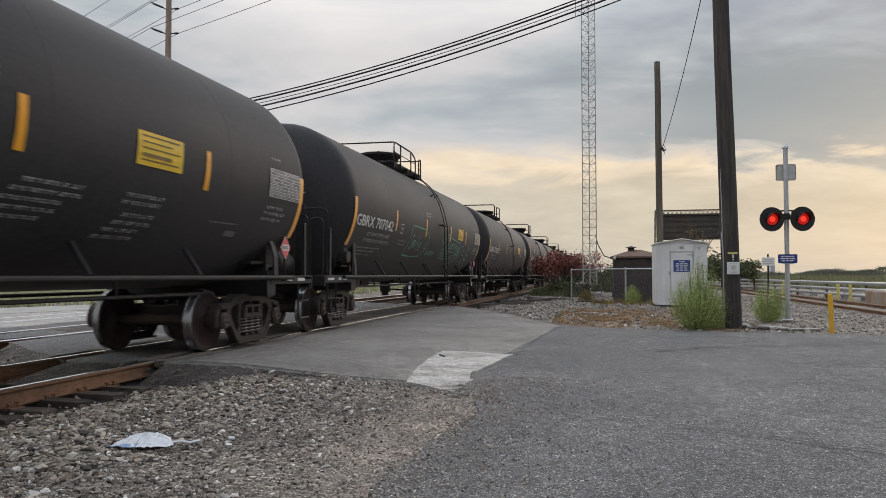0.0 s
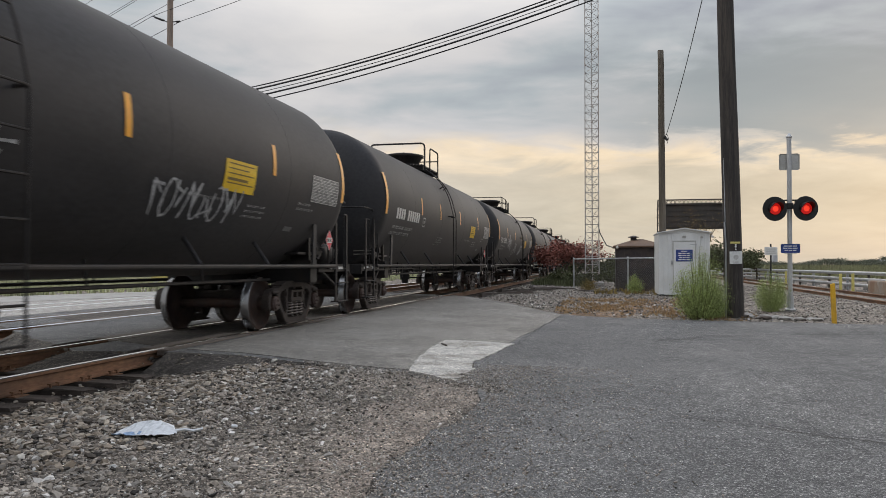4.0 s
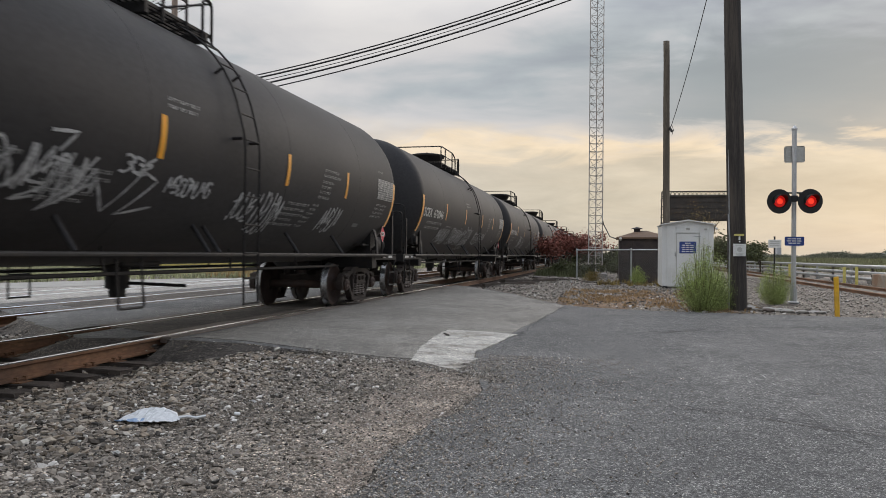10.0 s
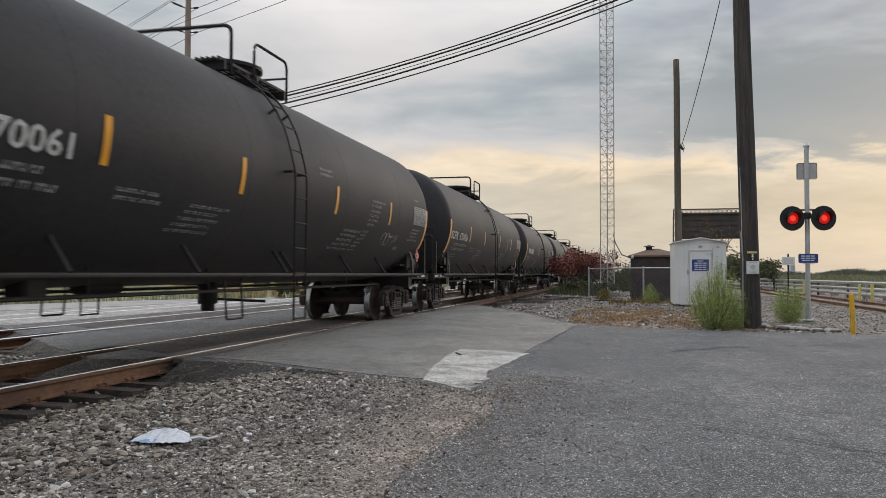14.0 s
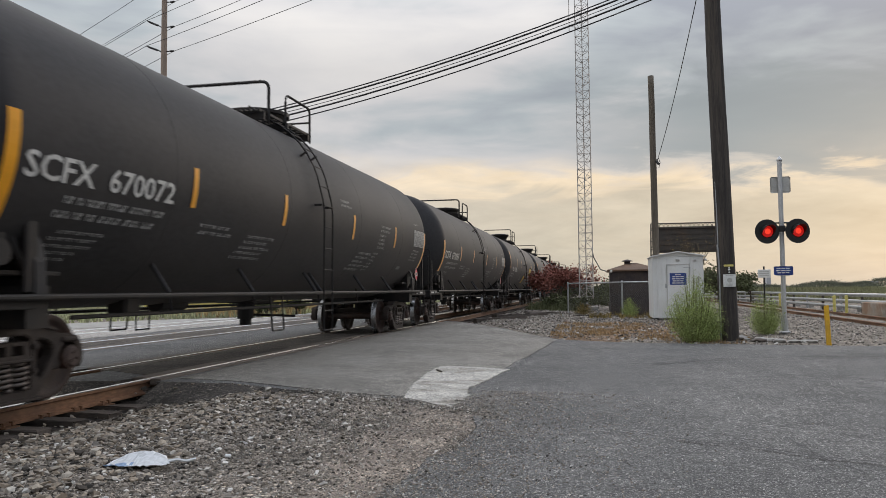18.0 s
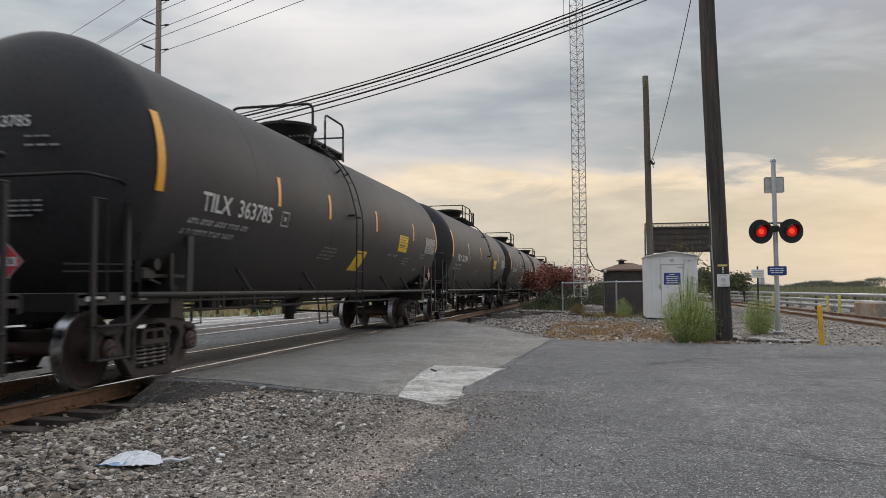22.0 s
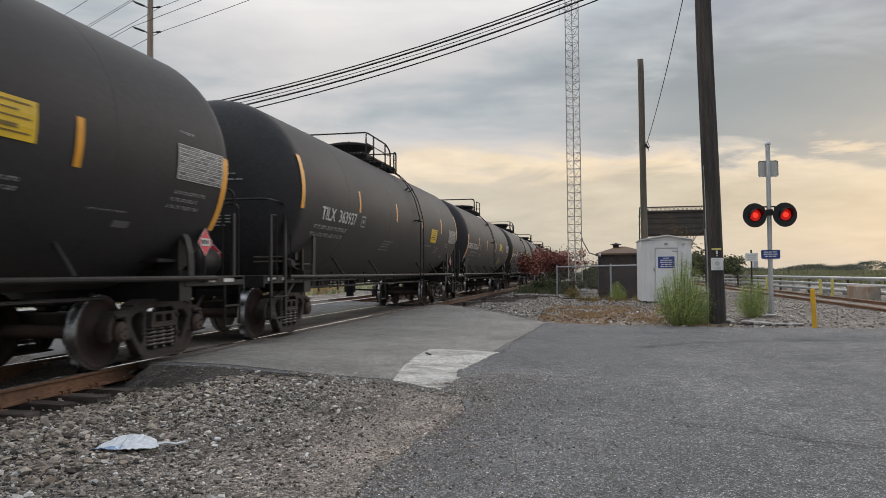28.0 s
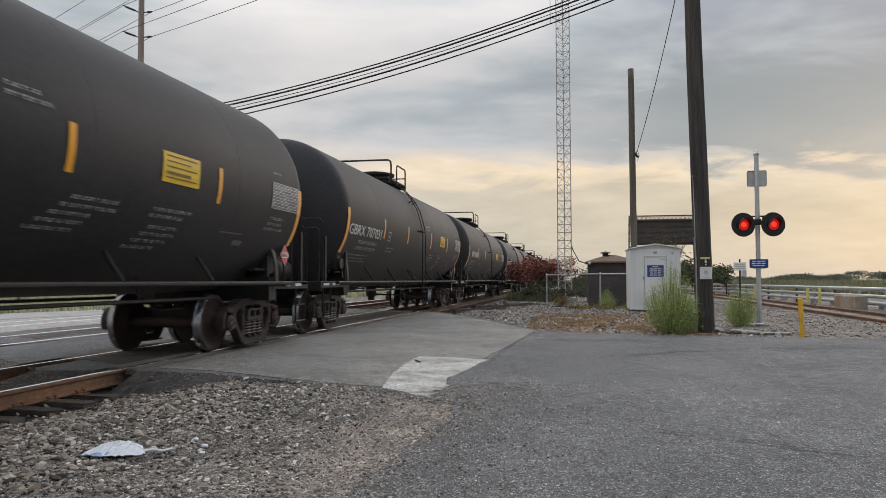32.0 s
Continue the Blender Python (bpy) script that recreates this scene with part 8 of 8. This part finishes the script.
for i, (x, y, h, w) in enumerate(((5.3, 41.6, 1.15, 1.3), (6.5, 42.6, 1.35, 1.5), (4.4, 42.6, 1.3, 1.4), (5.9, 46.5, 1.7, 1.8))):
    tree("shrub", x, y, h, w, M_TREELEAF, 1600, 60 + i, "low dark green scrub behind the chain-link fence", 0.06, 0.035, base=0.05)


def tufts(name, spots, h0, h1, material, label, seed, blades=9, width=0.008, category="grass"):
    """Grass blades, joined."""
    rng = np.random.RandomState(seed)
    S = np.repeat(np.array(spots), blades, 0)
    n = len(S)
    P = S + np.stack([rng.normal(0, 0.03, n) * (h1 / 0.2), rng.normal(0, 0.03, n) * (h1 / 0.2), np.zeros(n)], 1)
    h = rng.uniform(h0, h1, n)
    a = rng.uniform(0, 6.283, n)
    lean = rng.uniform(0.1, 0.7, n) * h
    tip = P + np.stack([np.cos(a) * lean, np.sin(a) * lean, h], 1)
    b = rng.uniform(0, 6.283, n)
    w = np.stack([np.cos(b), np.sin(b), np.zeros(n)], 1) * width
    V = np.stack([P - w, P + w, tip], 1).reshape(-1, 3)
    me = bpy.data.meshes.new(name)
    me.from_pydata(V.tolist(), [], [(3 * i, 3 * i + 1, 3 * i + 2) for i in range(n)])
    me.materials.append(material)
    return tagged(new(name, me), label, category, kind="stuff")


def spots(n, x0, x1, y0, y1, seed, keep=None):
    rng = random.Random(seed)
    out = []
    while len(out) < n:
        x, y = rng.uniform(x0, x1), rng.uniform(y0, y1)
        if not in_poly(x, y, ROAD) and (keep is None or keep(x, y)):
            out.append((x, y, ground_z(x, y)))
    return out


def patchy(x, y):
    return noise.noise((x * 1.1, y * 0.6, 2)) + 0.5 * noise.noise((x * 3.7, y * 2.1, 6)) > random.random() * 0.8 - 0.25


tufts("dry_grass", spots(1500, 4.6, 8.6, 18.2, 27, 31, patchy), 0.02, 0.09, M_DRY, "trampled dry brown grass past the road edge", 31, blades=6)
tufts("dry_grass", spots(300, 7.2, 9.4, 17.6, 19.8, 32, patchy), 0.02, 0.08, M_DRY, "dry brown grass under the weeds", 32, blades=6)
tufts("weed_grass", spots(60, 5.5, 8.2, 31, 34.5, 33), 0.06, 0.25, M_DRYLEAF, "rough yellowing weeds before the hut", 33, width=0.02)
tufts("weed_grass", spots(500, 2.0, 5.0, 41, 52, 34), 0.1, 0.5, M_TREELEAF, "rough dark weeds along the fence", 34, width=0.02)
tufts("marsh_reeds", spots(7000, 26, 130, 105, 190, 35), 0.7, 1.35, M_REED, "dull green marsh reeds beyond the tracks", 35, blades=7, width=0.10, category="reeds")
tufts("marsh_reeds", spots(4500, 24, 70, 60, 105, 36), 0.4, 0.9, M_REED, "low marsh grass beyond the pipe rail", 36, blades=7, width=0.06, category="reeds")


def woods(name, x0, x1, y, h, n, seed, label, size):
    """A far belt of trees: clumps of leaves on an uneven line."""
    rng = random.Random(seed)
    cs = []
    for i in range(n):
        x = rng.uniform(x0, x1)
        k = max(0.16, 0.50 + 0.85 * noise.noise((x * 0.035, seed, 0)) + 0.35 * noise.noise((x * 0.13, seed, 3)) + rng.uniform(-0.05, 0.05))
        for j in range(6):
            cs.append((x + rng.uniform(-1.5, 1.5), y + rng.uniform(-8, 8) + 45 * noise.noise((x * 0.05, 1.0, seed)), max(0.5, h * k * (0.1 + 0.9 * rng.random() ** 0.5))))
    t = tagged(thing(name, label, "woods"), kind="stuff")
    leaf_cards("foliage", cs, M_FARLEAF, size, n * 300, (1.6, 1.6, 0.45), seed, t, long=1.5)
    return t


woods("far_woods", 78, 430, 420, 5.0, 400, 41, "distant belt of hazy green trees on the horizon", 0.36)
woods("far_woods", 35, 45, 230, 4.0, 34, 42, "dark green scrub beyond the rails", 0.22)
woods("far_woods", -300, -20, 190, 7, 200, 43, "distant trees beyond the road on the other side", 0.9)

for x, w, h in ((420, 10, 25), (655, 24, 14)):
    b = thing("high_rise", "pale high-rise tower on the horizon", "building", at=pose(x, 2000, -1))
    bm = bmesh.new()
    box(bm, (0, 0, h / 2), (w, 20, h), 0.2)
    part("wall", bm, M_FARWALL, b)
    for i in range(8):
        bm = bmesh.new()
        box(bm, (0, -10.05, h * (i + 0.6) / 8.5), (w * 0.8, 0.2, h / 22))
        part("window", bm, M_FARGLASS, b)

# ---- beyond the train ----
far_pole = wood_pole("utility_pole", (-31.4, 60, -0.3), (-31.4, 60, 31), 0.34, 0.22, mat("pale_pole_wood", (0.30, 0.235, 0.19), 0.85, var=0.2, scale=3, fine=20, bump=0.3, stretch=(4, 4, 0.25)), "tall pale wooden power pole with side arms", seed=5)
ARMS = ((-1, 28.1, 27.4), (-1, 25.4, 24.5), (-1, 23.1, 22.3), (1, 26.9, 26.9), (1, 24.65, 24.65), (1, 22.45, 22.45))
for sd, tip, root in ARMS:
    bm = bmesh.new()
    pipe(bm, [(-31.4, 60, root), (-31.4 + sd * 0.7, 60, root + (tip - root) * 0.5), (-31.4 + sd * (1.75 if sd < 0 else 1.0), 60, tip)], 0.05, 6)
    rod(bm, (-31.4 + sd * 0.6, 60, root + (tip - root) * 0.4), (-31.4 + sd * (1.5 if sd < 0 else 0.95), 60, tip - (tip - root) * 0.15), 0.09, 8)
    part("side_arm", bm, M_LAMPBLK, far_pole, "dark arm with an insulator")
for sd, tip, root in ARMS:
    x = -31.4 + sd * (1.75 if sd < 0 else 1.0)
    wire("power_line", (x, 60, tip), (x + 78, 60 - 45, tip + 1.5), 1.2, 0.022, "thin black power line")
    wire("power_line", (x, 60, tip), (x - 87, 60 + 50, tip), 1.6, 0.022, "thin black power line")

lot = sheet("far_lot", [(-8.9, 31.0), (-10.7, 30.3), (-12.4, 28.9), (-14.0, 26.3), (-14.9, 24.2), (-15.5, 22.1), (-25, 17.6), (-24, 13.6), (-12.2, 18.8), (-10.5, 21.9), (-9.4, 27.3), (-8.2, 30.4)], M_CONC, 0.02, label="pale concrete lot beside the far track", category="pavement", thick=0.04)
for i, x in enumerate((-8.3, -9.6)):
    bm = bmesh.new()
    box(bm, (x, 23 + i, -0.022), (0.14, 30, 0.05), 0.005)
    part("curb_strip", bm, M_SIGNW, lot, "worn pale line along the lot")
bar = thing("barrier", "long low yellow barrier beyond the far track", "barrier", at=pose(-15.0, 40, -0.1, 0, 0, 52))
bm = bmesh.new()
box(bm, (0, 0, 0.62), (9, 0.12, 0.32), 0.02)
part("beam", bm, M_PALEY, bar, "yellow painted beam")
for x in (-4.2, -1.4, 1.4, 4.2):
    bm = bmesh.new()
    box(bm, (x, 0.1, 0.35), (0.16, 0.16, 0.8), 0.01)
    part("post", bm, M_GALV, bar)
tufts("field_grass", spots(9000, -60, -8.6, 20, 75, 37, lambda x, y: y > 32 + 1.2 * min(0, x + 9)), 0.12, 0.42, M_FIELD, "pale yellow-green rough grass beyond the road", 37, width=0.035)
tufts("dry_grass", spots(900, -14, -9.2, 32.5, 46, 38), 0.2, 0.55, M_STRAW, "straw-coloured dry grass beyond the far track", 38, width=0.03)
for i, (x, y, h) in enumerate(((-9.2, 33, 1.1), (-10.0, 34, 1.3), (-12, 36, 1.4), (-15, 42, 1.8), (-9.0, 36, 1.2), (-20, 58, 2.0), (-28, 62, 2.2), (-36, 66, 2.4))):
    tree("shrub", x, y, h, h * 0.9, (M_TREELEAF, M_DRYLEAF)[i % 2], 1400, 50 + i, "bushy scrub beside the far track", 0.08, 0.05)


# ---- litter ----
def old_ties():
    rng = random.Random(55)
    for i, (x, y, a) in enumerate(((2.4, 31.5, 62), (2.9, 33.2, 58), (3.1, 35.5, 75), (2.2, 29.2, 48), (3.5, 36.6, 40), (6.3, 33.0, 12), (5.5, 34.2, -28))):
        ob = tagged(new("old_tie", TIES_ME[i % 4]), "discarded weathered railway tie on the gravel", "tie", "discarded ties")
        ob.matrix_basis = pose(x, y, ground_z(x, y) - 0.01, rng.uniform(-3, 3), rng.uniform(-3, 3), a)
        if i > 4:
            ob.scale = (0.6, 0.7, 0.7)


old_ties()


def litter():
    gx, gy = 2.57, 5.12
    t = thing("plastic_litter", "crumpled white plastic bag lying on the gravel", "litter", at=pose(gx, gy, ground_z(gx, gy) + 0.03))
    bm = bmesh.new()
    n, m = 18, 10
    left, right = Vector((-0.25, -0.08, 0)), Vector((0.18, 0.02, 0))
    rows = []
    for i in range(n + 1):
        u = i / n
        c = left.lerp(right, u)
        deep = 0.02 + 0.20 * math.sin(math.pi * min(1, u * 0.80 + 0.10)) * (1 - 0.35 * u)
        row = []
        for j in range(m + 1):
            v = j / m
            x, y = c.x + 0.02 * noise.noise((u * 6, v * 5, 2)), c.y - 0.04 + deep * 1.5 * (v - 0.15) + 0.02 * noise.noise((u * 7, v * 3, 8))
            ridge = max(0.0, 1 - abs(v - 0.62) * 1.9) * math.sin(math.pi * u) ** 0.7
            z = 0.012 + 0.075 * ridge + 0.018 * abs(noise.noise((x * 20, y * 26, 3))) + 0.012 * noise.noise((x * 45, y * 40, 5))
            row.append(bm.verts.new((x, y, z)))
        rows.append(row)
    for i in range(n):
        for j in range(m):
            f = bm.faces.new((rows[i][j], rows[i + 1][j], rows[i + 1][j + 1], rows[i][j + 1]))
            f.material_index = 1 if j < 2 and i < 8 and (i + j) % 4 != 3 else 0
    ext = bmesh.ops.extrude_face_region(bm, geom=bm.faces[:])
    for v in [q for q in ext["geom"] if isinstance(q, bmesh.types.BMVert)]:
        v.co.z += 0.004
    bmesh.ops.recalc_face_normals(bm, faces=bm.faces[:])
    part("sheet", bm, [M_PAPER, M_PAPERB], t, "creased white plastic sheet with blue print")
    bm = bmesh.new()
    pipe(bm, [(0.16, 0.03, 0.03), (0.22, 0.07, 0.035), (0.27, 0.10, 0.02), (0.33, 0.14, 0.03)], 0.011, 5)
    part("twisted_end", bm, M_PAPER, t, "twisted strip of white plastic")
    for i, (x, y, s) in enumerate(((3.06, 5.45, 0.030),)):
        bm = bmesh.new()
        box(bm, (0, 0, 0), (s * 1.6, s, 0.02), 0.006, pose(0, 0, 0, 8, 10, 30))
        solo("paper_scrap", bm, M_PAPER, "torn scrap of white plastic on the gravel", "litter", at=pose(x, y, ground_z(x, y) + 0.045))


litter()


def rubble():
    rng = random.Random(77)
    for i in range(26):
        x = 8.95 + 1.5 * rng.random()
        y = 18.5 - 0.45 * (x - 8.9) + rng.uniform(-0.25, 0.35)
        bm = bmesh.new()
        blob(bm, (0, 0, 0), 1.0, 0.6, 300 + i, 1, 0.55)
        r = rng.uniform(0.04, 0.15)
        for v in bm.verts:
            v.co = Vector((v.co.x * r * 1.3, v.co.y * r, v.co.z * r * 0.7))
        solo("concrete_chunk", bm, M_CONC if i % 3 else M_TIE, "broken chunk of pale concrete by the pole" if i % 3 else "dark broken chunk of wood by the pole", "rubble", "rubble by the pole", at=pose(x, y, ground_z(x, y) + r * 0.25, 0, 0, rng.uniform(0, 180)))


rubble()
bm = bmesh.new()
box(bm, (0, 0, 0.02), (0.26, 0.024, 0.02), 0.006, pose(0, 0, 0, 0, 0, -62))
solo("wood_scrap", bm, M_TIE, "dark scrap of wood on the concrete patch", "debris", at=pose(3.58, 10.9, road_z(3.58, 10.9) + 0.016))


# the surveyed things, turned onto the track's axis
PLAN = Matrix.Translation((5.86, 0, 0)) @ pose(0, 0, 0, 0, 0, PLAN_TURN) @ Matrix.Translation((-5.86, 0, 0))
for ob in list(scene.objects):
    if ob.parent is None and ob not in SETTING:
        ob.matrix_basis = PLAN @ ob.matrix_basis


motions()
